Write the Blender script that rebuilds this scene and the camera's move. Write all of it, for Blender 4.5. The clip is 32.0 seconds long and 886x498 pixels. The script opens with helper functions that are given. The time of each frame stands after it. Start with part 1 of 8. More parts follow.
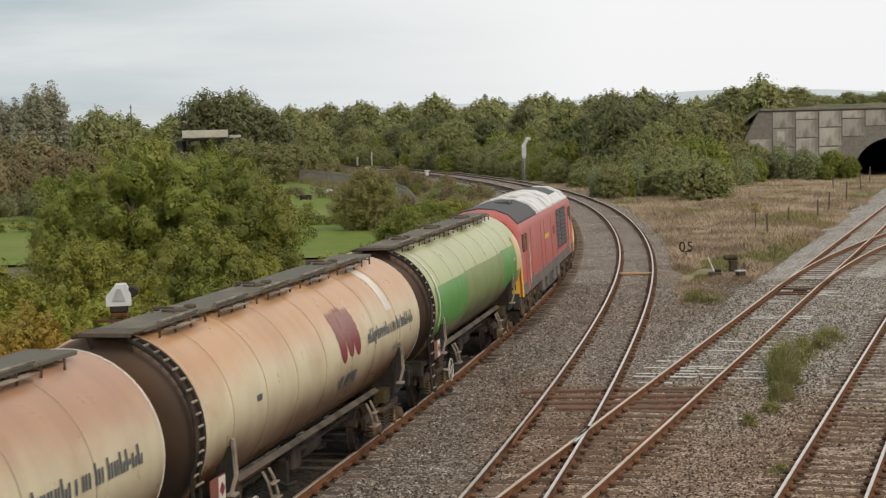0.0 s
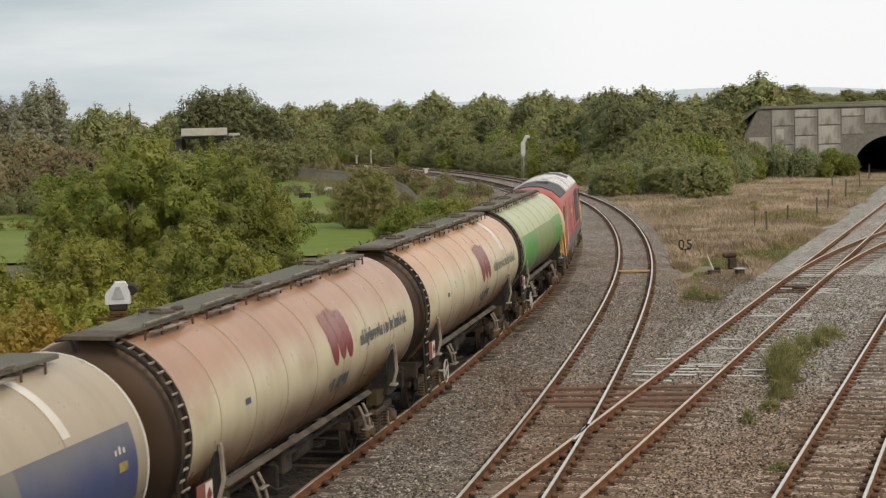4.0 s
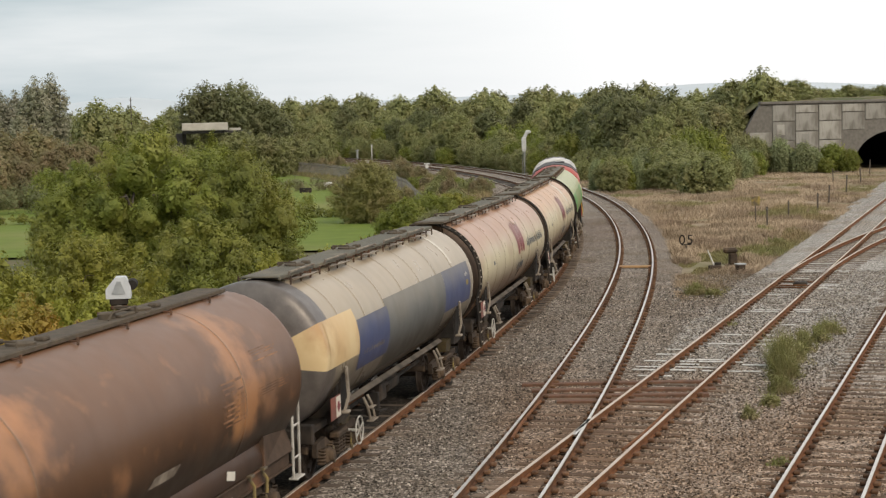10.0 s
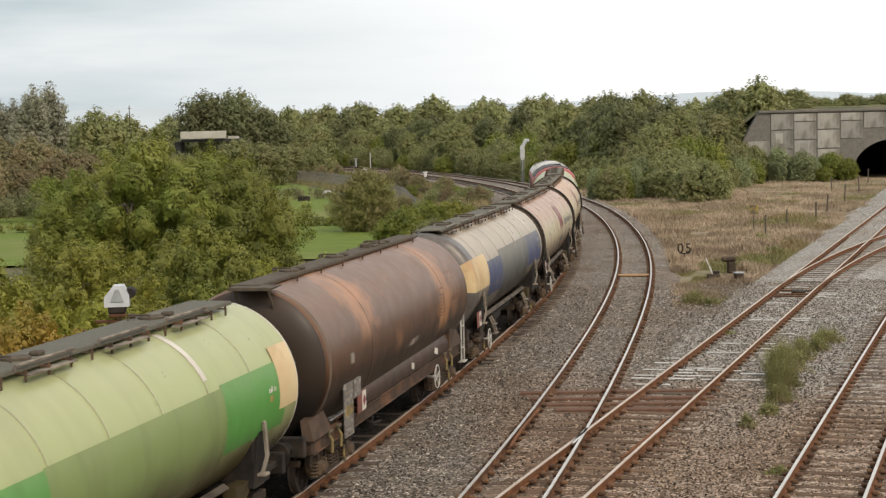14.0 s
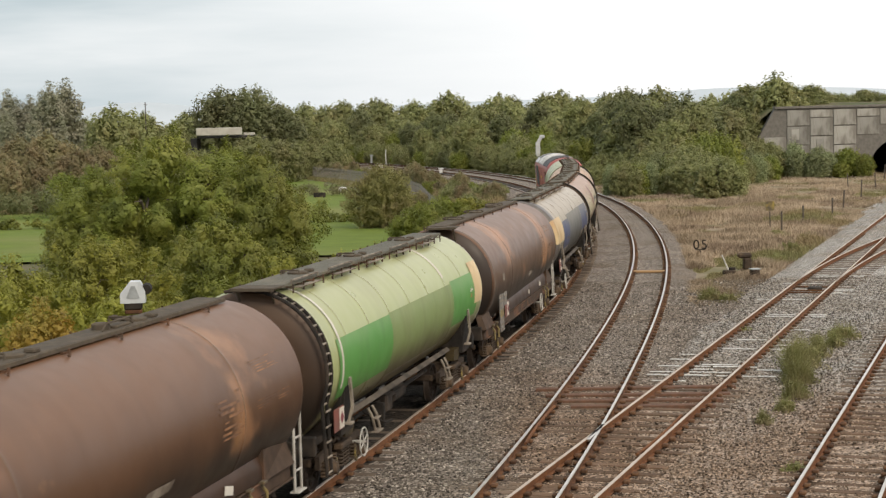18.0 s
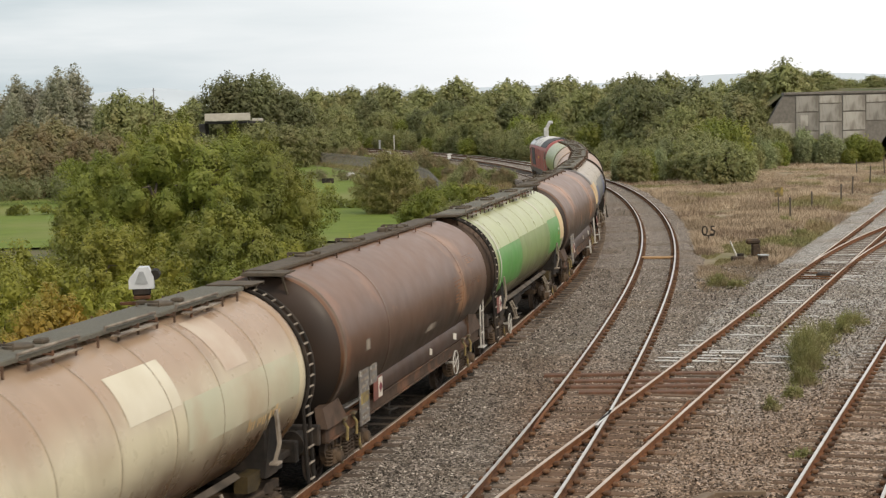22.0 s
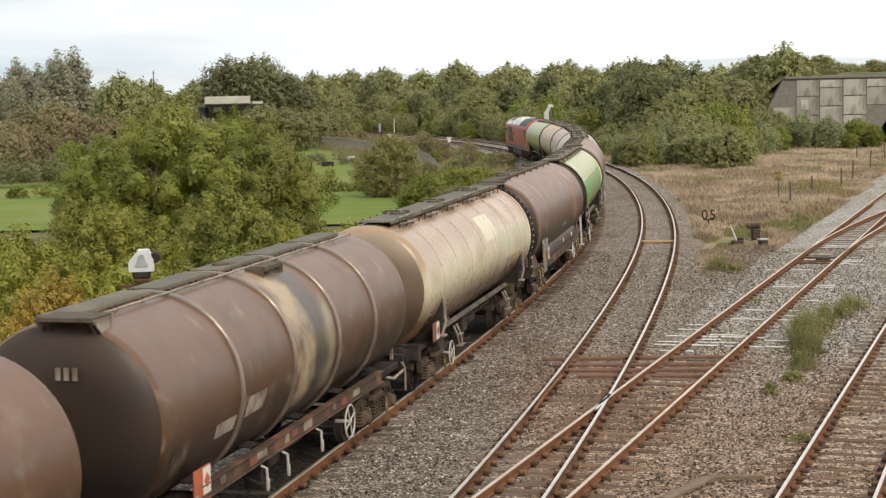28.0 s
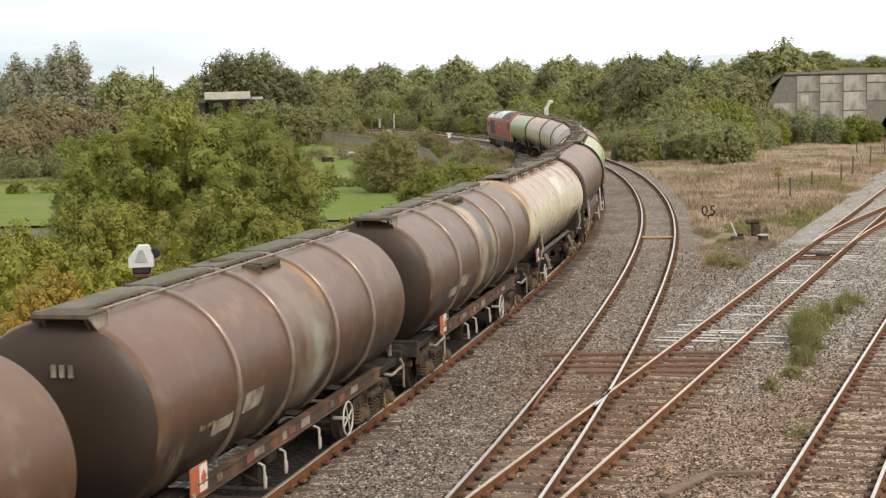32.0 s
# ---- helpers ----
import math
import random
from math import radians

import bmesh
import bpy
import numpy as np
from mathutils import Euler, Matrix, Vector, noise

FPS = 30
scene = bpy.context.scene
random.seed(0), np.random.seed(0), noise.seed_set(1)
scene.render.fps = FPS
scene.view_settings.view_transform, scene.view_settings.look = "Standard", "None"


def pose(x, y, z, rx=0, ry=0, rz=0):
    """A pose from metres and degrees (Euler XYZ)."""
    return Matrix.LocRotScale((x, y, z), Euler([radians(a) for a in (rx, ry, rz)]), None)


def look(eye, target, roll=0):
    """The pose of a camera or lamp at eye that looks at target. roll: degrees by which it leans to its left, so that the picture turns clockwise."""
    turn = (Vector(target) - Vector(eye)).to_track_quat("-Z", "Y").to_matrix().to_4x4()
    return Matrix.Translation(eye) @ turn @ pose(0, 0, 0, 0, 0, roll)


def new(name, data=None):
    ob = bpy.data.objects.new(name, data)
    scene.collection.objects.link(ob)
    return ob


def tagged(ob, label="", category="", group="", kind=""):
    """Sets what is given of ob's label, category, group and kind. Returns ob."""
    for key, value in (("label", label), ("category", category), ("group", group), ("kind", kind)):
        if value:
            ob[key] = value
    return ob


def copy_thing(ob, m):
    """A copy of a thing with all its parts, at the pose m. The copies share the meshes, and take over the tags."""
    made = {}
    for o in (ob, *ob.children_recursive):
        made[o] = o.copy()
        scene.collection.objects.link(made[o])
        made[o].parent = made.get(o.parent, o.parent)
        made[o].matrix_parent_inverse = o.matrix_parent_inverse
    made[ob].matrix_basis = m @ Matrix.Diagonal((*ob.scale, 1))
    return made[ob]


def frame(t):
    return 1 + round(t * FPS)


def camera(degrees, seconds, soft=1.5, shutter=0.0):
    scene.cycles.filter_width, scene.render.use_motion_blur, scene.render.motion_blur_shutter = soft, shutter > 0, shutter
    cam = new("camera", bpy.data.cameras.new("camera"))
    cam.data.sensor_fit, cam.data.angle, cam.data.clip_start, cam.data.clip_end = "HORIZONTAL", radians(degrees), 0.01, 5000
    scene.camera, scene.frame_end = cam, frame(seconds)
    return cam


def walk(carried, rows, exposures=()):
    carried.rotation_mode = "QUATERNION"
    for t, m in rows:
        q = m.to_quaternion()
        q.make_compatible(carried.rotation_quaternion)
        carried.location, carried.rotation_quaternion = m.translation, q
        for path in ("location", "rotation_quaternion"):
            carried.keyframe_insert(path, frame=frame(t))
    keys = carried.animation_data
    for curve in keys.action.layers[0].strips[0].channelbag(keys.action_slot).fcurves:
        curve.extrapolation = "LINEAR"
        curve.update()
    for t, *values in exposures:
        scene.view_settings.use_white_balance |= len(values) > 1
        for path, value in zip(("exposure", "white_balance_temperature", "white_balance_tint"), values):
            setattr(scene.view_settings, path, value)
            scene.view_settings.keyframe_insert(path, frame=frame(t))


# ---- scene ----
SECONDS = 32.0
LENS = 29.931
EYE = (0.0, 0.0, 6.733)
# seconds and the turn of the camera on its tripod, in degrees
PAN = [
    (0, 85.525, 1.425, -0.111), (0.5, 85.570, 1.377, -0.119), (1, 85.578, 1.377, -0.116), (1.5, 85.584, 1.397, -0.112),
    (2, 85.510, 1.412, -0.135), (2.5, 85.682, 1.324, -0.128), (3, 85.464, 1.424, -0.115), (3.5, 85.456, 1.449, -0.141),
    (5.5, 85.439, 1.407, -0.125), (6, 85.500, 1.412, -0.111), (6.5, 85.437, 1.417, -0.110), (7, 85.385, 1.401, -0.106),
    (7.5, 85.419, 1.416, -0.107), (8, 85.460, 1.420, -0.110), (8.5, 85.438, 1.430, -0.111), (9, 85.411, 1.413, -0.111),
    (9.5, 85.382, 1.409, -0.108), (10, 85.281, 1.378, -0.112), (10.5, 85.330, 1.443, -0.114), (11, 85.294, 1.349, -0.175),
    (11.5, 85.296, 1.339, -0.211), (12, 85.409, 1.380, -0.207), (12.5, 85.451, 1.457, -0.206), (13, 85.412, 1.394, -0.197),
    (13.5, 85.458, 1.467, -0.193), (14, 85.573, 1.337, -0.164), (14.5, 85.579, 1.421, -0.161), (16.5, 85.391, 1.360, -0.120),
    (17, 85.389, 1.371, -0.107), (17.5, 85.496, 1.343, 0.073), (18, 85.457, 1.384, 0.371), (18.5, 85.428, 1.357, 0.549),
    (19, 85.384, 1.377, 0.646), (19.5, 85.366, 1.484, 0.638), (20, 85.217, 1.453, 0.646), (20.5, 85.206, 1.449, 0.653),
    (21, 85.231, 1.411, 0.643), (21.5, 85.209, 1.429, 0.641), (22, 84.974, 1.363, 0.656), (22.5, 85.039, 1.392, 0.653),
    (23, 84.938, 1.352, 0.657), (23.5, 84.845, 1.361, 0.679), (24, 84.615, 1.277, 0.662), (24.5, 84.403, 1.224, 0.664),
    (25, 84.669, 1.411, 0.655), (25.5, 84.395, 1.195, 0.667), (27.5, 84.544, 1.266, 0.661), (28, 84.407, 1.239, 0.663),
    (28.5, 84.462, 1.323, 0.677), (29, 84.286, 1.193, 0.675), (29.5, 84.322, 1.258, 0.689), (30, 84.342, 1.171, 0.654),
    (30.5, 84.260, 1.221, 0.666), (31, 84.198, 1.215, 0.665), (31.5, 84.255, 1.209, 0.659), (32, 84.256, 1.213, 0.662),
]

cam = camera(LENS, SECONDS, soft=1.3, shutter=0.4)
# the camera opens up as darker wagons fill the picture
LIGHT = [(0, -0.14), (6, -0.05), (9, 0.0), (13, 0.07), (19, 0.08), (24, 0.12), (28, 0.35), (32, 0.43)]
walk(cam, [(t, pose(*EYE, rx, ry, rz)) for t, rx, ry, rz in PAN], LIGHT)

# ---- light: an overcast sky with one soft sun behind it ----
SUN_EL, SUN_AZ = radians(38), radians(150)
world = bpy.data.worlds.new("overcast_sky")
scene.world = world
world.use_nodes = True
wn, wl = world.node_tree.nodes, world.node_tree.links
wn.clear()
w_out = wn.new("ShaderNodeOutputWorld")
w_bg = wn.new("ShaderNodeBackground")
w_sky = wn.new("ShaderNodeTexSky")
w_sky.sky_type, w_sky.sun_disc = "NISHITA", False
w_sky.sun_elevation, w_sky.sun_rotation = SUN_EL, SUN_AZ
w_sky.air_density, w_sky.dust_density = 1.0, 3.0
w_tc = wn.new("ShaderNodeTexCoord")
w_map = wn.new("ShaderNodeMapping")
w_map.inputs["Scale"].default_value = (1.2, 2.0, 9.0)
w_noise = wn.new("ShaderNodeTexNoise")
w_noise.inputs["Scale"].default_value = 2.2
w_noise.inputs["Detail"].default_value = 5.0
w_noise.inputs["Roughness"].default_value = 0.55
w_ramp = wn.new("ShaderNodeValToRGB")
w_ramp.color_ramp.elements[0].position, w_ramp.color_ramp.elements[0].color = 0.38, (5.3, 6.15, 6.5, 1)
w_ramp.color_ramp.elements[1].position, w_ramp.color_ramp.elements[1].color = 0.66, (8.6, 8.9, 9.0, 1)
w_sep = wn.new("ShaderNodeSeparateXYZ")
w_mr = wn.new("ShaderNodeMapRange")          # the cloud is thinner, so brighter, towards the east
w_mr.inputs["From Min"].default_value, w_mr.inputs["From Max"].default_value = -0.24, 0.10
w_mr.inputs["To Min"].default_value, w_mr.inputs["To Max"].default_value = 0.0, 1.0
w_mixb = wn.new("ShaderNodeMix")
w_mixb.data_type = "RGBA"
w_mixb.inputs[7].default_value = (10.6, 10.6, 10.6, 1)
w_mix = wn.new("ShaderNodeMix")
w_mix.data_type = "RGBA"
w_mix.inputs[0].default_value = 0.93
wl.new(w_tc.outputs["Generated"], w_map.inputs["Vector"])
wl.new(w_map.outputs["Vector"], w_noise.inputs["Vector"])
wl.new(w_noise.outputs["Fac"], w_ramp.inputs["Fac"])
wl.new(w_tc.outputs["Generated"], w_sep.inputs["Vector"])
wl.new(w_sep.outputs["X"], w_mr.inputs["Value"])
wl.new(w_mr.outputs["Result"], w_mixb.inputs[0])
wl.new(w_ramp.outputs["Color"], w_mixb.inputs[6])
wl.new(w_sky.outputs["Color"], w_mix.inputs[6])
wl.new(w_mixb.outputs[2], w_mix.inputs[7])
wl.new(w_mix.outputs[2], w_bg.inputs["Color"])
w_bg.inputs["Strength"].default_value = 0.1
wl.new(w_bg.outputs["Background"], w_out.inputs["Surface"])

sun_data = bpy.data.lights.new("sun", "SUN")
sun_data.energy, sun_data.angle, sun_data.color = 1.7, radians(18), (1.0, 0.87, 0.70)
sun = new("sun", sun_data)
sun.matrix_world = look((60 * math.sin(SUN_AZ) * math.cos(SUN_EL), 60 * math.cos(SUN_AZ) * math.cos(SUN_EL), 60 * math.sin(SUN_EL)), (0, 0, 0))


# ---- materials ----
def mat(name, c1, c2=None, s1=3.0, c3=None, s3=0.8, t3=0.55, rough=0.7, metal=0.0, bump=0.15, bs=None, rnd=0.0, isl=False, squash=(1, 1, 1), obj=True):
    """Two tones at a fine scale, a third one in patches at a large scale, relief, and a change from piece to piece."""
    m = bpy.data.materials.new(name)
    m.use_nodes = True
    n, l = m.node_tree.nodes, m.node_tree.links
    b = n["Principled BSDF"]
    tc = n.new("ShaderNodeTexCoord")
    mp = n.new("ShaderNodeMapping")
    mp.inputs["Scale"].default_value = squash
    if obj:
        l.new(tc.outputs["Object"], mp.inputs["Vector"])
    else:
        ge = n.new("ShaderNodeNewGeometry")
        l.new(ge.outputs["Position"], mp.inputs["Vector"])
    n1 = n.new("ShaderNodeTexNoise")
    n1.inputs["Scale"].default_value, n1.inputs["Detail"].default_value = s1, 6.0
    l.new(mp.outputs["Vector"], n1.inputs["Vector"])
    mx = n.new("ShaderNodeMix")
    mx.data_type = "RGBA"
    mx.inputs[6].default_value, mx.inputs[7].default_value = (*c1, 1), (*(c2 or [k * 0.75 for k in c1]), 1)
    rp = n.new("ShaderNodeMapRange")
    rp.inputs["From Min"].default_value, rp.inputs["From Max"].default_value = 0.34, 0.66
    l.new(n1.outputs["Fac"], rp.inputs["Value"])
    l.new(rp.outputs["Result"], mx.inputs[0])
    col = mx.outputs[2]
    if c3:
        n3 = n.new("ShaderNodeTexNoise")
        n3.inputs["Scale"].default_value, n3.inputs["Detail"].default_value = s3, 4.0
        l.new(mp.outputs["Vector"], n3.inputs["Vector"])
        r3 = n.new("ShaderNodeMapRange")
        r3.inputs["From Min"].default_value, r3.inputs["From Max"].default_value = t3 - 0.07, t3 + 0.1
        l.new(n3.outputs["Fac"], r3.inputs["Value"])
        m3 = n.new("ShaderNodeMix")
        m3.data_type = "RGBA"
        m3.inputs[7].default_value = (*c3, 1)
        l.new(r3.outputs["Result"], m3.inputs[0])
        l.new(col, m3.inputs[6])
        col = m3.outputs[2]
    if rnd:
        if isl:
            src = n.new("ShaderNodeNewGeometry").outputs["Random Per Island"]
        else:
            src = n.new("ShaderNodeObjectInfo").outputs["Random"]
        rr = n.new("ShaderNodeMapRange")
        rr.inputs["To Min"].default_value, rr.inputs["To Max"].default_value = 1 - rnd, 1 + rnd
        l.new(src, rr.inputs["Value"])
        vm = n.new("ShaderNodeVectorMath")
        vm.operation = "SCALE"
        l.new(col, vm.inputs[0])
        l.new(rr.outputs["Result"], vm.inputs["Scale"])
        col = vm.outputs["Vector"]
    l.new(col, b.inputs["Base Color"])
    b.inputs["Roughness"].default_value, b.inputs["Metallic"].default_value = rough, metal
    if bump:
        n2 = n.new("ShaderNodeTexNoise")
        n2.inputs["Scale"].default_value, n2.inputs["Detail"].default_value = bs or s1 * 4, 5.0
        l.new(mp.outputs["Vector"], n2.inputs["Vector"])
        bp = n.new("ShaderNodeBump")
        bp.inputs["Strength"].default_value, bp.inputs["Distance"].default_value = bump, 0.02
        l.new(n2.outputs["Fac"], bp.inputs["Height"])
        l.new(bp.outputs["Normal"], b.inputs["Normal"])
    return m


def leaf_mat(name, c1, c2, c3=None, amount=0.25):
    """Leaves: two greens from leaf to leaf, a third tone in whole boughs, light coming through."""
    m = mat(name, c1, c2, s1=1.1, c3=c3, s3=0.45, t3=0.6 - amount * 0.2, rough=0.6, bump=0, rnd=0.04, isl=True)
    n, l = m.node_tree.nodes, m.node_tree.links
    b = n["Principled BSDF"]
    tr = n.new("ShaderNodeBsdfTranslucent")
    mixs = n.new("ShaderNodeMixShader")
    oi = n.new("ShaderNodeObjectInfo")
    hs = n.new("ShaderNodeHueSaturation")
    for key, lo, hi in (("Hue", 0.496, 0.509), ("Value", 0.86, 1.16)):
        mr = n.new("ShaderNodeMapRange")
        mr.inputs["To Min"].default_value, mr.inputs["To Max"].default_value = lo, hi
        l.new(oi.outputs["Random"], mr.inputs["Value"])
        l.new(mr.outputs["Result"], hs.inputs[key])
    l.new(b.inputs["Base Color"].links[0].from_socket, hs.inputs["Color"])
    l.new(hs.outputs["Color"], b.inputs["Base Color"])
    mixs.inputs[0].default_value = 0.34
    src = b.inputs["Base Color"].links[0].from_socket
    l.new(src, tr.inputs["Color"])
    l.new(b.outputs[0], mixs.inputs[1])
    l.new(tr.outputs[0], mixs.inputs[2])
    l.new(mixs.outputs[0], n["Material Output"].inputs["Surface"])
    return m


def stone_mat(name, tones, scale, bump=0.9, patch=None):
    """Crushed stone: a tone for each stone, dark joints, worn patches."""
    m = bpy.data.materials.new(name)
    m.use_nodes = True
    n, l = m.node_tree.nodes, m.node_tree.links
    b = n["Principled BSDF"]
    b.inputs["Roughness"].default_value = 0.9
    ge = n.new("ShaderNodeNewGeometry")
    vo = n.new("ShaderNodeTexVoronoi")
    vo.inputs["Scale"].default_value = scale
    l.new(ge.outputs["Position"], vo.inputs["Vector"])
    sx = n.new("ShaderNodeSeparateColor")
    l.new(vo.outputs["Color"], sx.inputs["Color"])
    rp = n.new("ShaderNodeValToRGB")
    e = rp.color_ramp.elements
    e[0].color, e[1].color = (*tones[0], 1), (*tones[-1], 1)
    for i, c in enumerate(tones[1:-1]):
        e.new((i + 1) / (len(tones) - 1)).color = (*c, 1)
    l.new(sx.outputs[0], rp.inputs["Fac"])
    n3 = n.new("ShaderNodeTexNoise")
    n3.inputs["Scale"].default_value, n3.inputs["Detail"].default_value = 0.35, 5.0
    l.new(ge.outputs["Position"], n3.inputs["Vector"])
    r3 = n.new("ShaderNodeMapRange")
    r3.inputs["From Min"].default_value, r3.inputs["From Max"].default_value = 0.45, 0.68
    l.new(n3.outputs["Fac"], r3.inputs["Value"])
    mx = n.new("ShaderNodeMix")
    mx.data_type, mx.blend_type = "RGBA", "MULTIPLY"
    mx.inputs[7].default_value = (*(patch or (0.75, 0.68, 0.6)), 1)
    l.new(r3.outputs["Result"], mx.inputs[0])
    l.new(rp.outputs["Color"], mx.inputs[6])
    l.new(mx.outputs[2], b.inputs["Base Color"])
    bp = n.new("ShaderNodeBump")
    bp.invert = True
    bp.inputs["Strength"].default_value, bp.inputs["Distance"].default_value = bump, 0.03
    l.new(vo.outputs["Distance"], bp.inputs["Height"])
    l.new(bp.outputs["Normal"], b.inputs["Normal"])
    return m


def rust_dust(m, y0=46.0, y1=35.0, tint=(0.92, 0.76, 0.645)):
    """Brown rust and brake dust that lies over the turnout, thinning out further on."""
    n, l = m.node_tree.nodes, m.node_tree.links
    b = n["Principled BSDF"]
    ge = n.new("ShaderNodeNewGeometry")
    sp = n.new("ShaderNodeSeparateXYZ")
    l.new(ge.outputs["Position"], sp.inputs[0])
    no = n.new("ShaderNodeTexNoise")
    no.inputs["Scale"].default_value, no.inputs["Detail"].default_value = 0.4, 5
    l.new(ge.outputs["Position"], no.inputs["Vector"])
    wob = n.new("ShaderNodeMath")
    wob.operation = "MULTIPLY_ADD"
    wob.inputs[1].default_value = 16.0
    l.new(no.outputs["Fac"], wob.inputs[0])
    l.new(sp.outputs["Y"], wob.inputs[2])
    r = n.new("ShaderNodeMapRange")
    r.inputs["From Min"].default_value, r.inputs["From Max"].default_value = y0 + 8, y1 + 8
    l.new(wob.outputs[0], r.inputs["Value"])
    mx = n.new("ShaderNodeMix")
    mx.data_type, mx.blend_type = "RGBA", "MULTIPLY"
    mx.inputs[7].default_value = (*tint, 1)
    rx = n.new("ShaderNodeMapRange")             # the rust lies from the curved track eastwards
    rx.inputs["From Min"].default_value, rx.inputs["From Max"].default_value = 0.3, 1.5
    l.new(sp.outputs["X"], rx.inputs["Value"])
    both = n.new("ShaderNodeMath")
    both.operation = "MULTIPLY"
    l.new(r.outputs["Result"], both.inputs[0])
    l.new(rx.outputs["Result"], both.inputs[1])
    l.new(both.outputs[0], mx.inputs[0])
    l.new(b.inputs["Base Color"].links[0].from_socket, mx.inputs[6])
    l.new(mx.outputs[2], b.inputs["Base Color"])


M_BALLAST = stone_mat("ballast_grey_brown", [(0.033, 0.027, 0.022), (0.14, 0.116, 0.094), (0.235, 0.196, 0.16), (0.57, 0.49, 0.415)], 21)
M_YARD = stone_mat("yard_gravel", [(0.057, 0.051, 0.044), (0.235, 0.214, 0.187), (0.37, 0.338, 0.302), (0.70, 0.65, 0.59)], 20, patch=(0.78, 0.72, 0.64))
M_STONE = mat("ballast_stone", (0.2, 0.17, 0.14), (0.17, 0.145, 0.12), s1=9, rough=0.9)
_sn, _sl = M_STONE.node_tree.nodes, M_STONE.node_tree.links
_si, _sr = _sn.new("ShaderNodeNewGeometry"), _sn.new("ShaderNodeValToRGB")
for _p, _c in ((0.0, (0.03, 0.025, 0.02)), (0.3, (0.11, 0.092, 0.074)), (0.65, (0.215, 0.182, 0.149)), (0.88, (0.34, 0.295, 0.245))):
    (_sr.color_ramp.elements[0] if _p == 0 else _sr.color_ramp.elements.new(_p)).color = (*_c, 1)
_sr.color_ramp.elements[-1].color = (0.62, 0.55, 0.47, 1)
_sl.new(_si.outputs["Random Per Island"], _sr.inputs["Fac"])
_sl.new(_sr.outputs["Color"], _sn["Principled BSDF"].inputs["Base Color"])
M_RAIL = mat("rail_rust", (0.13, 0.062, 0.031), (0.08, 0.04, 0.023), s1=7, c3=(0.19, 0.09, 0.04), s3=2.5, rough=0.85, bump=0.3)
M_RUSTBRIGHT = mat("rail_rust_bright", (0.20, 0.086, 0.036), (0.12, 0.054, 0.027), s1=6, rough=0.85, bump=0.3)
M_HEAD = mat("rail_head_polished", (0.66, 0.62, 0.56), (0.55, 0.505, 0.45), s1=3, rough=0.32, metal=0.9, bump=0.02)
M_HEADWORN = mat("rail_head_dull", (0.60, 0.51, 0.42), (0.48, 0.37, 0.28), s1=0.6, rough=0.4, metal=0.6, bump=0.05)
M_SLEEPER = mat("sleeper_wood", (0.175, 0.134, 0.103), (0.12, 0.092, 0.069), s1=5, c3=(0.19, 0.145, 0.108), s3=2, rough=0.9, bump=0.5, rnd=0.3, squash=(1, 6, 1))
M_CHAIR = mat("rail_chair_iron", (0.15, 0.082, 0.042), (0.085, 0.045, 0.028), s1=12, rough=0.9, rnd=0.4, isl=True)
M_WHITE = mat("white_paint", (0.75, 0.74, 0.71), (0.55, 0.53, 0.5), s1=9, c3=(0.35, 0.31, 0.27), s3=3, t3=0.62, rough=0.75)
M_GRASS = mat("pasture_grass", (0.15, 0.195, 0.033), (0.118, 0.163, 0.028), s1=0.5, c3=(0.185, 0.195, 0.058), s3=0.045, t3=0.52, rough=0.95, bump=0.6, bs=6, obj=False)
M_EARTH = mat("rough_ground", (0.16, 0.13, 0.075), (0.10, 0.10, 0.045), s1=0.9, c3=(0.07, 0.085, 0.03), s3=0.15, rough=0.95, bump=0.6, bs=5, obj=False)
M_DRYEARTH = mat("dry_grass_soil", (0.34, 0.27, 0.19), (0.25, 0.2, 0.135), s1=1.2, c3=(0.15, 0.14, 0.065), s3=0.2, rough=0.95, bump=0.6, bs=7, obj=False)
M_DRY = mat("dry_grass", (0.52, 0.405, 0.285), (0.40, 0.305, 0.205), s1=0.5, c3=(0.27, 0.205, 0.135), s3=0.22, t3=0.5, rough=0.9, bump=0, rnd=0.18, isl=True, obj=False)
M_WEED = leaf_mat("weed_leaf", (0.19, 0.2, 0.055), (0.24, 0.235, 0.078), (0.31, 0.26, 0.125), amount=0.55)
# these two spread their greens wide to imitate lit and shaded clumps
M_LEAF = leaf_mat("bush_leaf", (0.143, 0.165, 0.026), (0.271, 0.295, 0.049), (0.313, 0.305, 0.061))
M_LEAFY = leaf_mat("shrub_leaf_yellow_green", (0.221, 0.221, 0.032), (0.368, 0.350, 0.055), (0.194, 0.203, 0.032))
M_LEAFO = leaf_mat("autumn_leaf", (0.52, 0.345, 0.06), (0.44, 0.34, 0.062), (0.29, 0.28, 0.055), amount=0.35)
M_LEAFD = leaf_mat("dark_tree_leaf", (0.153, 0.166, 0.068), (0.183, 0.191, 0.078), (0.208, 0.200, 0.089))
M_LEAFM = leaf_mat("wood_leaf", (0.197, 0.205, 0.076), (0.302, 0.306, 0.115), (0.319, 0.290, 0.128))
M_LEAFB = leaf_mat("browning_leaf", (0.247, 0.214, 0.101), (0.217, 0.203, 0.090), (0.300, 0.225, 0.116), amount=0.5)
M_LEAFG = leaf_mat("olive_leaf", (0.207, 0.203, 0.095), (0.243, 0.225, 0.108), (0.270, 0.225, 0.126))
M_LEAFR = leaf_mat("olive_brown_leaf", (0.240, 0.228, 0.072), (0.280, 0.256, 0.084), (0.264, 0.208, 0.088))
